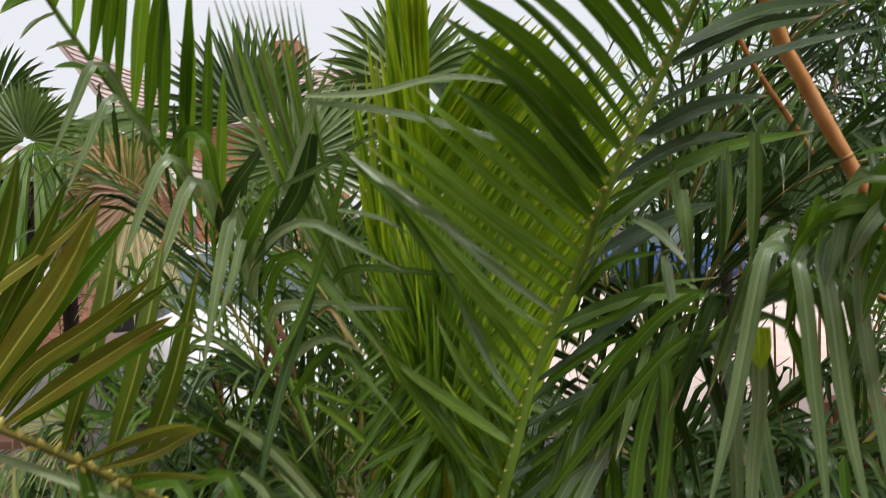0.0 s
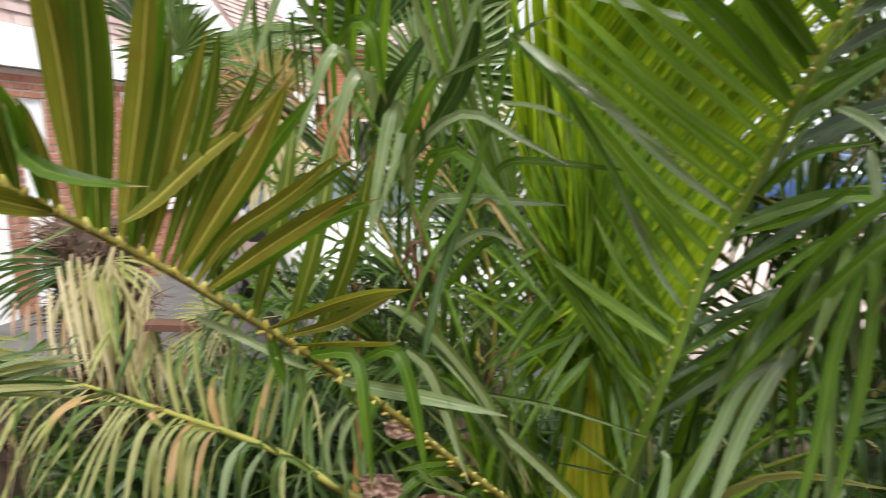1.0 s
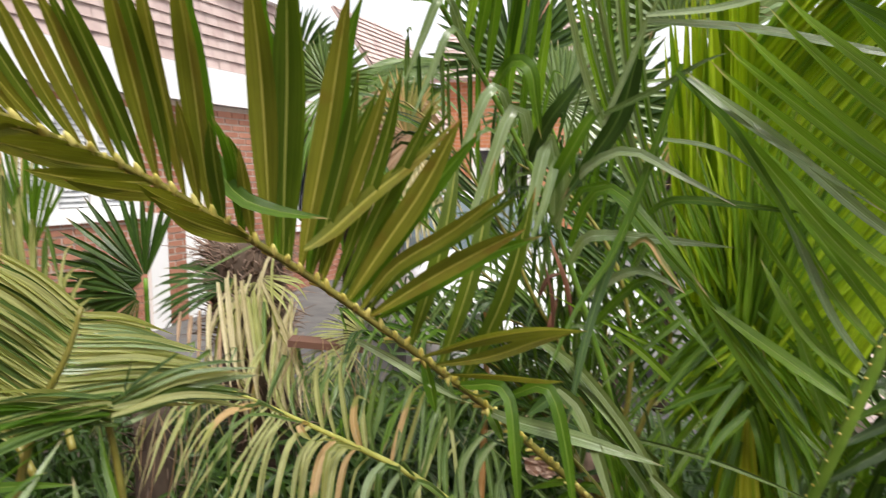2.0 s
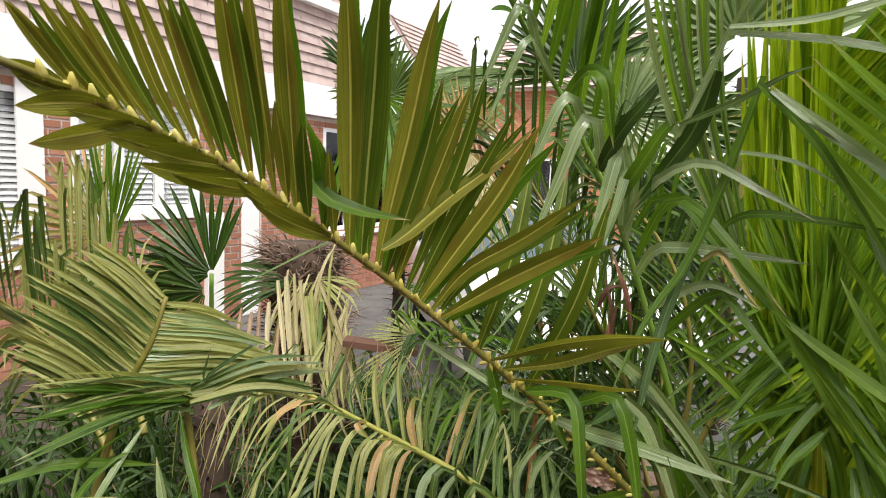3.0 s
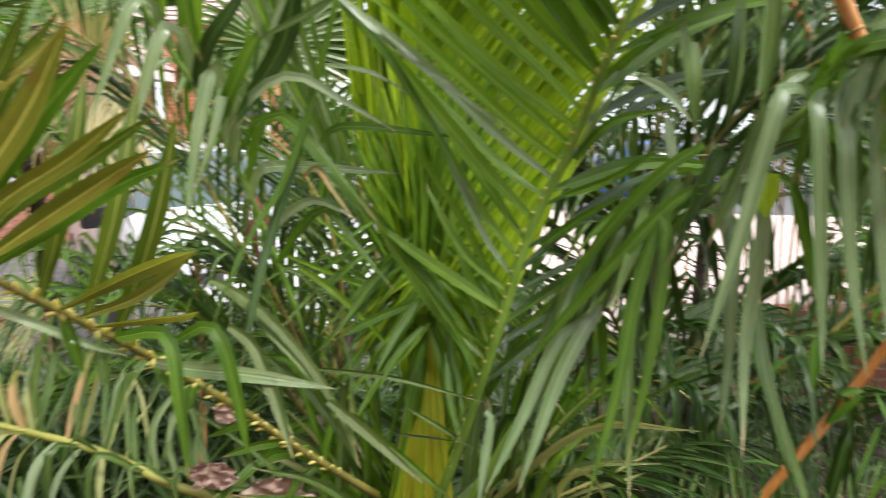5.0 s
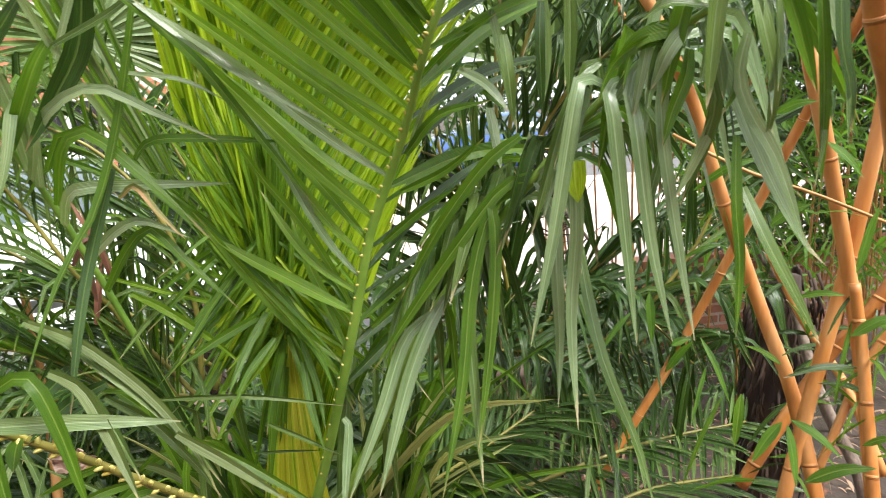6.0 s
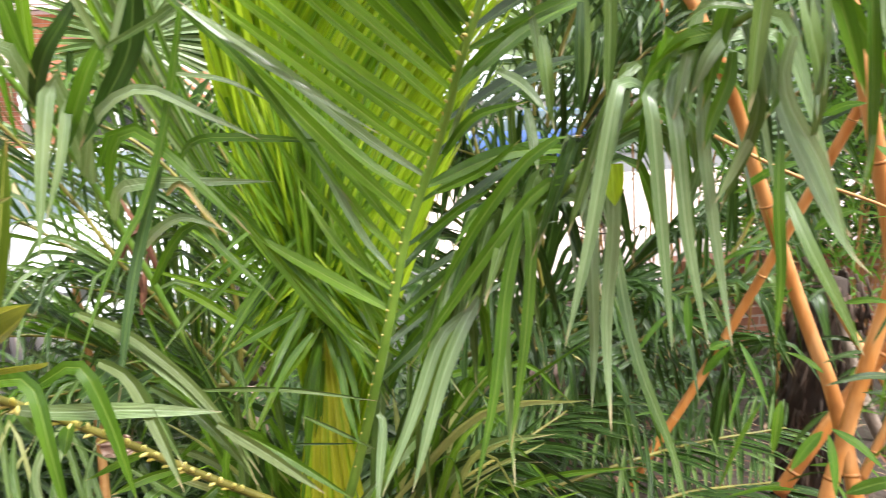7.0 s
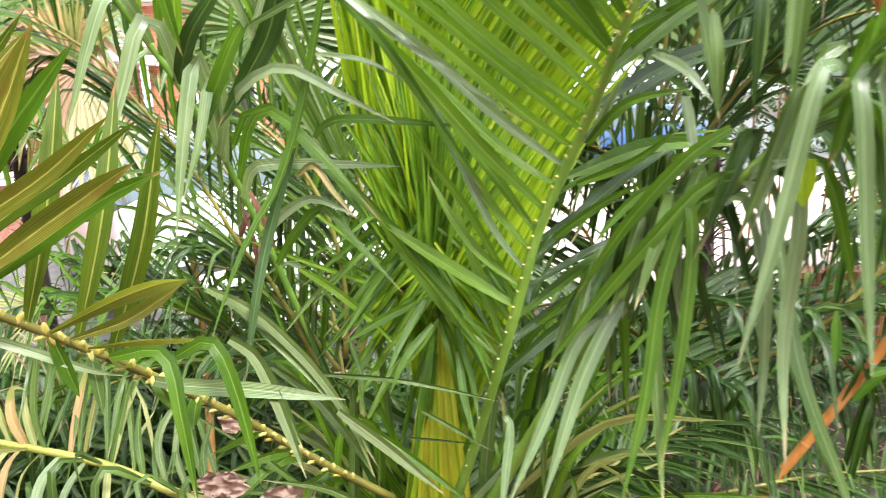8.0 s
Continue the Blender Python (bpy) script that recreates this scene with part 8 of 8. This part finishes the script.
# fine yellow-green foliage of more bamboo beyond
g = Geo()
r3 = random.Random(31)
for i in range(15000):
    p = Vector((r3.uniform(0.9, 4.4), r3.uniform(2.2, 3.9), r3.uniform(0.8, 3.8)))
    if noise.noise(p * 1.6) < -0.12 or (p.x < 0.62 * p.y and p.z < 2.15):
        continue
    d = Vector((r3.gauss(0, 1), r3.gauss(0, 1), r3.gauss(-0.4, 0.6))).normalized()
    blade(g, [p, p + d * 0.06, p + d * 0.12 - Vector((0, 0, 0.03))], r3.uniform(.01, .019), (r3.gauss(0, 1), -1, r3.gauss(0, 1)), 0.1, 3, 0.15, 0.35)
for i in range(60):
    x, y = r3.uniform(1.5, 4.5), r3.uniform(2.6, 4.1)
    tube(g, [(x, y, 0), (x + r3.gauss(0, .1), y, 1.6), (x + r3.gauss(0, .3), y, 3.4)], [.008, .006, .003], 6, 5, 1)
for i in range(17000):
    p = Vector((r3.uniform(0.9, 4.6), r3.uniform(2.3, 3.9), r3.uniform(1.9, 4.3)))
    if p.x < 0.5 * p.y or noise.noise(p * 1.3) < -0.25:
        continue
    d = Vector((r3.gauss(0, 1), r3.gauss(0, 1), r3.gauss(-0.5, 0.6))).normalized()
    blade(g, [p, p + d * 0.07, p + d * 0.14 - Vector((0, 0, 0.03))], r3.uniform(.012, .024), (r3.gauss(0, 1), -1, r3.gauss(0, 1)), 0.1, 3, 0.15, 0.35, 0, 2)
single("bamboo_thicket", g, [LEAF_BAMBOO, TWIG, LEAF_DEEP], (2.8, 3.3, 0), "fine yellow-green bamboo foliage behind the canes", "bamboo", kind="stuff")

g = Geo()
for i in range(5200):
    p = Vector((r3.uniform(1.0, 18), r3.uniform(17.2, 18.6), 0))
    p.z = r3.uniform(0.0, 2.3 + 0.6 * noise.noise((p.x * 0.6, 0, 0)))
    d = Vector((r3.gauss(0, 1), r3.gauss(0, 1), r3.gauss(0, 1))).normalized()
    blade(g, [p, p + d * 0.1, p + d * 0.2], r3.uniform(.06, .12), (r3.gauss(0, 1), -1, r3.gauss(0, 1)), 0.1, 2, 0.3, 0.5)
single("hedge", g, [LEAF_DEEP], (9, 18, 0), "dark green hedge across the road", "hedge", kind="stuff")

g = Geo()
for i in range(5000):
    p = Vector((r3.uniform(3.3, 7.5), r3.uniform(4.75, 5.7), 0))
    p.z = r3.uniform(0.0, 2.7 + 0.8 * noise.noise((p.x * 0.9, 0, 4)))
    d = Vector((r3.gauss(0, 1), r3.gauss(0, 1), r3.gauss(0, 1))).normalized()
    blade(g, [p, p + d * 0.07, p + d * 0.14], r3.uniform(.03, .06), (r3.gauss(0, 1), -1, r3.gauss(0, 1)), 0.1, 2, 0.3, 0.5)
for i in range(9000):
    p = Vector((r3.uniform(2.0, 5.6), r3.uniform(3.5, 4.2), r3.uniform(0.6, 3.9)))
    if p.x < 0.7 * p.y:
        continue
    d = Vector((r3.gauss(0, 1), r3.gauss(0, 1), r3.gauss(-.3, 1))).normalized()
    blade(g, [p, p + d * 0.07, p + d * 0.14], r3.uniform(.022, .045), (r3.gauss(0, 1), -1, r3.gauss(0, 1)), 0.1, 2, 0.3, 0.5)
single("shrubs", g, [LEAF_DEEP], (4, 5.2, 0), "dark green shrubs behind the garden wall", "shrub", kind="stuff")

# ---- trunks beside the bamboo ----
g = Geo()
tube(g, [(1.367, 1.629, 1.293), (1.412, 1.552, 1.176), (1.421, 1.493, 1.062), (1.420, 1.440, 0.960), (1.441, 1.372, 0.839), (1.468, 1.296, 0.711), (1.490, 1.240, 0.400), (1.490, 1.240, -0.02)], [0.012, 0.017, 0.018, 0.022], 24, 10)
for k, d, r in ((0.25, (-0.02, -0.01, 0.01), 0.016), (0.5, (0.012, -0.012, 0.0), 0.018), (0.66, (-0.012, -0.01, 0.01), 0.02)):
    q = at_curve(spline([(1.367, 1.629, 1.293), (1.412, 1.552, 1.176), (1.421, 1.493, 1.062), (1.420, 1.440, 0.960), (1.441, 1.372, 0.839), (1.468, 1.296, 0.711)], 40), k)
    tube(g, [q, q + Vector(d), q + Vector(d) * 1.6], [r, r * .8, r * .3], 4, 8)
single("bent_trunk", g, [BARK], (1.441, 1.372, 0.839), "bent grey shrub trunk beside the bamboo", "trunk")
b0 = Vector((1.793, 2.029, 0.542))
g = Geo()
tube(g, [(b0.x, b0.y, -0.02), (b0.x + 0.01, b0.y, 0.4), (b0.x - 0.02, b0.y, 0.75), (b0.x + 0.01, b0.y, 1.08)], [0.14, 0.12, 0.11, 0.05], 16, 12)
shaggy = thing("palm_trunk", (b0.x, b0.y, 0), "dark shaggy palm trunk behind the bamboo", "trunk")
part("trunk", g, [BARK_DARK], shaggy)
g = Geo()
for i in range(420):
    a, z = r3.uniform(0, 6.283), r3.uniform(0.05, 1.1)
    d = Vector((math.cos(a), math.sin(a), 0))
    p = Vector((b0.x, b0.y, z)) + d * 0.11
    tube(g, [p, p + d * 0.02 + Vector((0, 0, -0.05)), p + d * 0.015 + Vector((r3.gauss(0, .02), 0, -0.12))], [.008, .006, .002], 2, 4)
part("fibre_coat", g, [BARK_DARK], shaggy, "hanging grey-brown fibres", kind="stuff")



# ---- undergrowth ----
def tuft(g, p, n, length, width, rng, up=1.0, mi=0):
    for i in range(n):
        a = rng.uniform(0, 6.283)
        d = Vector((math.cos(a), math.sin(a), 0))
        k = length * rng.uniform(0.6, 1.15)
        lean = rng.uniform(0.25, 1.0)
        q = [p, p + d * k * 0.3 * lean + Vector((0, 0, k * 0.5 * up)), p + d * k * 0.75 * lean + Vector((0, 0, k * 0.45 * up)), p + d * k * 1.0 * lean + Vector((0, 0, k * rng.uniform(-0.1, 0.35)))]
        blade(g, q, width * rng.uniform(0.7, 1.2), (d.x * 0.3 + rng.gauss(0, .3), -0.6, 1), 0.3, 7, 0.4, 0.35, 0, mi)


# most tufts take the deep green, standing in for shade under the fronds
r4 = random.Random(17)
g = Geo()
for i in range(560):
    x, y = r4.uniform(-2.2, 2.6), r4.uniform(1.55, 3.3)
    if x > 0.75 and y < 2.5 or x > 0.6 and i % 5 < 2 or x < -0.5 and i % 5 < 4 or abs(x - y * 0.7) < 0.2:
        continue
    tall = 1.25 if x < 0.5 else 0.8
    tuft(g, Vector((x, y, 0)), 8, r4.uniform(0.55, 1.0) * tall, 0.016, r4, 1.0, r4.choice((0, 1, 1, 2)) if x < 0.3 else 1)
for i in range(60):
    x, y = r4.uniform(0.45, 2.3), r4.uniform(2.5, 4.2)
    if abs(x - y * 0.7) < 0.25:
        continue
    tuft(g, Vector((x, y, 0)), 8, r4.uniform(0.45, 0.85), 0.016, r4, 1.0, 1)
for i in range(34):
    x, y = r4.uniform(-2.6, -0.9), r4.uniform(0.3, 1.8)
    tuft(g, Vector((x, y, 0)), 8, r4.uniform(0.7, 1.15), 0.018, r4, 1.0, r4.choice((0, 1, 1, 1)))
for i in range(40):
    x, y = r4.uniform(-2.3, -0.75), r4.uniform(2.0, 2.9)
    tuft(g, Vector((x, y, r4.uniform(0, 0.35))), 9, r4.uniform(0.7, 1.15), 0.024, r4, 1.0, 1)
for i in range(50):
    x, y = r4.uniform(-3.3, -1.5), r4.uniform(0.9, 2.6)
    tuft(g, Vector((x, y, 0)), 9, r4.uniform(0.7, 1.0), 0.022, r4, 1.4, 1)
for i in range(40):
    x, y = r4.uniform(0.0, 0.6), r4.uniform(1.6, 2.2)
    tuft(g, Vector((x, y, r4.uniform(0, 0.3))), 9, r4.uniform(0.7, 1.0), 0.022, r4, 1.0, 1)
single("undergrowth", g, [LEAF_GREY, LEAF_DEEP, LEAF], (0, 2.3, 0), "tangled grey-green strap leaves on the ground", "undergrowth", kind="stuff")

# low feather leaves over the soil by the bamboo
r5 = random.Random(5)
lowpalm = thing("seedling_palm", (0.75, 2.1, 0), "low dark green feather palm spreading over the soil", "palm")
for line in [[(0.517, 1.400, 0.785), (0.760, 1.408, 0.837), (0.983, 1.475, 0.822), (1.253, 1.496, 0.821)], [(0.213, 1.325, 0.861), (0.390, 1.350, 0.936), (0.569, 1.402, 1.004)], [(0.342, 1.565, 0.887), (0.597, 1.640, 0.915), (0.955, 1.702, 0.850)], [(0.590, 1.193, 0.805), (0.792, 1.253, 0.831), (1.086, 1.311, 0.788)]]:
    c = [Vector(q) for q in line]
    up = Vector((0, 0, 1))
    t = (c[-1] - c[0]).normalized()
    sd = t.cross(up).normalized()
    frond(lowpalm, line, [.006, .005, .003],
          [dict(guides=[(0, None, c[0] + t * .1 + sd * .2 + up * .02), (1, None, c[-1] + t * .14 + sd * .13 - up * .04)], n=26, span=(.05, 1), width=.013, mat=[LEAF_DEEP, LEAF_DEEP, LEAF_GREY], facing=(0, -.4, 1), jitter=.1),
           dict(guides=[(0, None, c[0] + t * .1 - sd * .2 + up * .05), (1, None, c[-1] + t * .14 - sd * .13 + up * .02)], n=26, span=(.05, 1), width=.013, mat=[LEAF_GREY, LEAF_DEEP], facing=(0, -.6, 1), jitter=.1)],
          r5, RACHIS_OLIVE, False)

# a second date palm, its fronds in front of the white car
r6 = random.Random(61)
palm2 = thing("date_palm", (-0.45, 2.35, 0), "date palm with thin dark fronds before the parked car", "palm")
g = Geo()
tube(g, [(-0.45, 2.35, -0.02), (-0.45, 2.35, 0.4), (-0.44, 2.33, 0.7)], [0.1, 0.11, 0.08], 8, 10)
part("trunk", g, [FIBRE], palm2, "short fibrous trunk")
quick_frond(palm2, [(-0.301, 1.781, 0.792), (-0.386, 1.766, 1.025), (-0.499, 1.770, 1.271), (-0.556, 1.726, 1.383), (-0.668, 1.720, 1.606), (-0.765, 1.684, 1.771), (-0.847, 1.635, 1.901), (-0.933, 1.576, 1.981)], .34, 26, .0145, [LEAF_DEEP, LEAF_GREY, LEAF], r6, 0.22)
quick_frond(palm2, [(-0.372, 1.947, 0.698), (-0.561, 2.002, 0.902), (-0.755, 2.007, 1.087), (-0.973, 1.949, 1.226), (-1.174, 1.909, 1.298)], .36, 26, .0145, [LEAF_DEEP, LEAF_GREY, LEAF], r6, 0.22)
quick_frond(palm2, [(-0.336, 1.970, 0.726), (-0.397, 2.102, 1.045), (-0.448, 2.183, 1.392), (-0.543, 2.193, 1.703), (-0.693, 2.142, 1.923)], .36, 26, .0145, [LEAF_DEEP, LEAF_GREY, LEAF], r6, 0.22)
quick_frond(palm2, [(-0.326, 2.071, 0.955), (-0.522, 2.007, 1.174), (-0.773, 1.989, 1.379), (-1.017, 1.975, 1.558), (-1.254, 1.920, 1.709)], .34, 26, .0145, [LEAF_DEEP, LEAF_GREY, LEAF], r6, 0.22)
quick_frond(palm2, [(-0.357, 1.943, 0.916), (-0.612, 1.822, 1.014), (-0.857, 1.742, 1.023), (-1.072, 1.668, 0.959)], .36, 26, .0145, [LEAF_DEEP, LEAF_GREY, LEAF], r6, 0.22)
quick_frond(palm2, [(-0.371, 1.859, 0.748), (-0.540, 1.825, 1.002), (-0.709, 1.771, 1.171), (-0.883, 1.705, 1.232), (-1.044, 1.606, 1.238)], .34, 26, .0145, [LEAF_DEEP, LEAF_GREY, LEAF], r6, 0.22)
quick_frond(palm2, [(-0.282, 1.688, 1.069), (-0.278, 1.711, 1.294), (-0.329, 1.701, 1.527), (-0.450, 1.696, 1.705), (-0.608, 1.658, 1.806)], .3, 26, .0145, [LEAF_DEEP, LEAF_GREY, LEAF], r6, 0.22)
quick_frond(palm2, [(-0.249, 1.682, 1.046), (-0.179, 1.722, 1.309), (-0.218, 1.715, 1.554), (-0.297, 1.721, 1.760)], .3, 26, .0145, [LEAF_DEEP, LEAF_GREY, LEAF], r6, 0.22)
quick_frond(palm2, [(-0.318, 1.763, 0.997), (-0.457, 1.804, 1.165), (-0.592, 1.808, 1.285), (-0.769, 1.818, 1.329)], .32, 26, .0145, [LEAF_DEEP, LEAF_GREY, LEAF], r6, 0.22)

for line, k in [([(-0.407, 2.226, 0.585), (-0.645, 2.390, 1.133), (-0.795, 2.410, 1.467), (-0.949, 2.367, 1.665), (-1.125, 2.286, 1.752)], .32), ([(-0.409, 2.117, 0.600), (-0.656, 2.207, 0.924), (-0.933, 2.168, 1.117), (-1.141, 2.078, 1.181)], .3)]:
    quick_frond(palm2, line, k, 40, .0105, [LEAF_GREY, LEAF_DEEP, LEAF_PALE, LEAF_GREY], r6, 0.2)

# a third, dark one between the date palm and the bamboo
palm3 = thing("date_palm", (0.75, 2.2, 0), "dark green date palm with crowded drooping fronds", "palm")
g = Geo()
tube(g, [(0.75, 2.2, -0.02), (0.75, 2.2, 0.4), (0.74, 2.18, 0.75)], [0.09, 0.1, 0.07], 8, 10)
part("trunk", g, [FIBRE], palm3, "short fibrous trunk")
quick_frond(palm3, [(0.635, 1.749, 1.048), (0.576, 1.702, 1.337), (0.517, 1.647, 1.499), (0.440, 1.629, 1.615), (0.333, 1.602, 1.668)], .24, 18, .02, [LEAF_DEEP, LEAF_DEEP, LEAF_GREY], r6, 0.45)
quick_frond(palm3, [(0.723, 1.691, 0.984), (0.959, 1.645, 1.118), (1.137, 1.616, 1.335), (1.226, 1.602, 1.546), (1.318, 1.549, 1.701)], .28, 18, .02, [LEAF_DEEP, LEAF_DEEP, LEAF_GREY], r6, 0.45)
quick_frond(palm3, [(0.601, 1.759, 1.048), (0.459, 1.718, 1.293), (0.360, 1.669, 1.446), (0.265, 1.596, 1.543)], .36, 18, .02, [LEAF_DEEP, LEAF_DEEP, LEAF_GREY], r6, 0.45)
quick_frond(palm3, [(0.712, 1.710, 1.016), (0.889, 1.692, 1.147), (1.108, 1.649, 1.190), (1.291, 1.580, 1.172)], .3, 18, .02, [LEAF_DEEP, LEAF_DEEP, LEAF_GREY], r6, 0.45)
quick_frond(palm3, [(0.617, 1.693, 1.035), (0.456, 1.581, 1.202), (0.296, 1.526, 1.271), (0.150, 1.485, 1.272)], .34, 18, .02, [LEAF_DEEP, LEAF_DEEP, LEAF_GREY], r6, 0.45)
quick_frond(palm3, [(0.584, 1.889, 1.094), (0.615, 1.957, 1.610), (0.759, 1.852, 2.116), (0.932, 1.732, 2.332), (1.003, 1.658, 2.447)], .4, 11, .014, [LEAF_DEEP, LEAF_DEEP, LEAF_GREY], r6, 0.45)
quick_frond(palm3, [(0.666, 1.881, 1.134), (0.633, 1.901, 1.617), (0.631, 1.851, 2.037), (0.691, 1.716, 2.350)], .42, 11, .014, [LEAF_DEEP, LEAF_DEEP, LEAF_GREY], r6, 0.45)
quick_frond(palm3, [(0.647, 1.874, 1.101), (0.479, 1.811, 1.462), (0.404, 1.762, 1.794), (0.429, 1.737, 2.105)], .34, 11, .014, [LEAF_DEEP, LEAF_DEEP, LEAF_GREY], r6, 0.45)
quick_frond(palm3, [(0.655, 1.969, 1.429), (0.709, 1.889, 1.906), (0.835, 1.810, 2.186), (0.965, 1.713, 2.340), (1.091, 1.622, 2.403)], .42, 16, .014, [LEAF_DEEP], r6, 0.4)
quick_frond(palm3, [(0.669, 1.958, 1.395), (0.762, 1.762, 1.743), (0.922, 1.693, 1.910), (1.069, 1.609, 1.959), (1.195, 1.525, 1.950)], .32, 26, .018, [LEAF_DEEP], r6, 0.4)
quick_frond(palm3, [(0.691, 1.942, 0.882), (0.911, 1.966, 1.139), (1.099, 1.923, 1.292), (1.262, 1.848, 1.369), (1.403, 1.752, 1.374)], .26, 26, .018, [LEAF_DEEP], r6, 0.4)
# two more dark fronds, added as fill and to shade the undergrowth below
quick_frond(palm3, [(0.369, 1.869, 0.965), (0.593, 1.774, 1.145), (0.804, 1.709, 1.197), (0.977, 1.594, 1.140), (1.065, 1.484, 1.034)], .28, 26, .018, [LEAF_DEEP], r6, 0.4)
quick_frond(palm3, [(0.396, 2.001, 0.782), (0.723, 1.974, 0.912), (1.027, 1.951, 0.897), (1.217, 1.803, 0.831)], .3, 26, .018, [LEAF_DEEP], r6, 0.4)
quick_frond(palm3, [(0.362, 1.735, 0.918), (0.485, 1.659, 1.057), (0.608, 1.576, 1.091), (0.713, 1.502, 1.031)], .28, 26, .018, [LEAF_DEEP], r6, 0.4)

# leaf litter and dry stalks
g = Geo()
for i in range(1500):
    p = Vector((max(-2.6, min(4.2, r4.gauss(1.3, 1.1))), max(0.7, min(4.3, r4.gauss(2.5, .8))), r4.uniform(0.02, 0.07)))
    a = r4.uniform(0, 6.283)
    d = Vector((math.cos(a), math.sin(a), r4.gauss(0, .15)))
    k = r4.uniform(.03, .12)
    blade(g, [p, p + d * k * .5 + Vector((0, 0, .01)), p + d * k], r4.uniform(.006, .02), (0, 0, 1), .2, 3, .3, .4, 0, r4.randrange(2))
single("leaf_litter", g, [DEADFAN, SHEATH], (0.5, 2.5, 0), "dry brown and straw leaf litter", "litter", kind="stuff")


def dead_leaf(centre, size, seed, label):
    """A crumpled dry leaf: a puckered sheet with a ragged rim, curled over."""
    r = random.Random(seed)
    g = Geo()
    n = 16
    vs, fs = [], []
    for i in range(n + 1):
        for j in range(n + 1):
            u, v = i / n * 2 - 1, j / n * 2 - 1
            k = 1 + 0.45 * noise.noise((u * 3 + seed, v * 3, 0))
            z = 0.5 * abs(u) ** 1.5 + 0.55 * noise.noise((u * 2.2 + seed, v * 2.2, 3.1)) + 0.3 * noise.noise((u * 5, v * 5, seed))
            vs.append(Vector(centre) + Vector((u * k * size * (1 - 0.5 * v * v), -z * size * 0.8, v * k * size * 0.6 + 0.4 * z * size)))
    for i in range(n):
        for j in range(n):
            a = i * (n + 1) + j
            fs.append((a, a + 1, a + n + 2, a + n + 1))
    g.add(vs, fs)
    return single("dead_leaf", g, [DEADLEAF], centre, label, "leaf")


dead_leaf((-0.404, 1.081, 1.083), 0.046, 1, "crumpled pinkish-brown dead leaf caught in the fronds")
dead_leaf((-0.272, 1.053, 1.063), 0.062, 2, "crumpled brown dead leaf lying on the fronds")
dead_leaf((-0.352, 1.051, 1.227), 0.032, 3, "small brown dead leaf hanging among green leaves")
for line, w in [([(-0.417, 1.560, 1.398), (-0.431, 1.555, 1.488), (-0.460, 1.559, 1.559), (-0.492, 1.579, 1.615)], .015), ([(-0.473, 1.590, 1.352), (-0.477, 1.589, 1.446), (-0.505, 1.597, 1.535)], .013), ([(-0.526, 1.703, 1.259), (-0.504, 1.719, 1.368), (-0.497, 1.758, 1.439)], .018), ([(-0.529, 1.639, 1.434), (-0.501, 1.638, 1.487), (-0.466, 1.673, 1.499)], .016)]:
    g = Geo()
    blade(g, line, w, (0.3, -1, 0.2), -0.7, 10, .5, .4, .8)
    single("dead_sheath", g, [SHEATH], line[0], "curled red-brown dead leaf sheath", "leaf", "dead sheaths")
g = Geo()
tube(g, [(-0.841, 2.043, 1.341), (-0.831, 2.027, 1.258), (-0.817, 2.001, 1.149), (-0.798, 1.958, 1.007), (-0.767, 1.852, 0.759), (-0.709, 1.633, 0.414)], [0.012, 0.011, 0.014, 0.015], 14, 8)
tube(g, [(-0.863, 2.032, 1.338), (-0.841, 2.044, 1.347), (-0.816, 2.051, 1.329)], [0.006, 0.012, 0.006], 4, 6)
single("cut_stem", g, [TWIG], (-0.709, 1.633, 0.414), "peeling orange-brown cut stem", "stem")
g = Geo()
m = look((-1.369, 1.805, 1.138), (-0.901, 2.036, 1.097))
box(g, (-0.04, -0.012, -0.14), (0.04, 0.012, 0.14), m)
single("timber_rail", g, [WOOD], (-1.369, 1.805, 1.138), "dark red-brown timber rail", "rail", smooth=False)
# dark dry canes crossing before the paving
for a, b, r in [((0.995, 2.413, 1.183), (1.114, 2.399, 1.361), .004), ((1.028, 2.436, 1.356), (1.180, 2.316, 1.138), .009), ((1.057, 2.416, 1.315), (1.062, 2.369, 1.126), .008), ((1.113, 2.363, 1.193), (1.174, 2.347, 1.250), .004)]:
    g = Geo()
    tube(g, [a, tuple(Vector(a).lerp(Vector(b), .5) + Vector((0, 0, .01))), b, tuple(Vector(b) + (Vector(b) - Vector(a)) * .6)], [r, r * .8, r * .5], 6, 6)
    single("dry_cane", g, [BARK], a, "thin dark dry cane", "cane", "dry canes")

# ---- single bricks ----
for wall, mat, size, m in LATER:
    piece("brick", wall, mat, size, m)
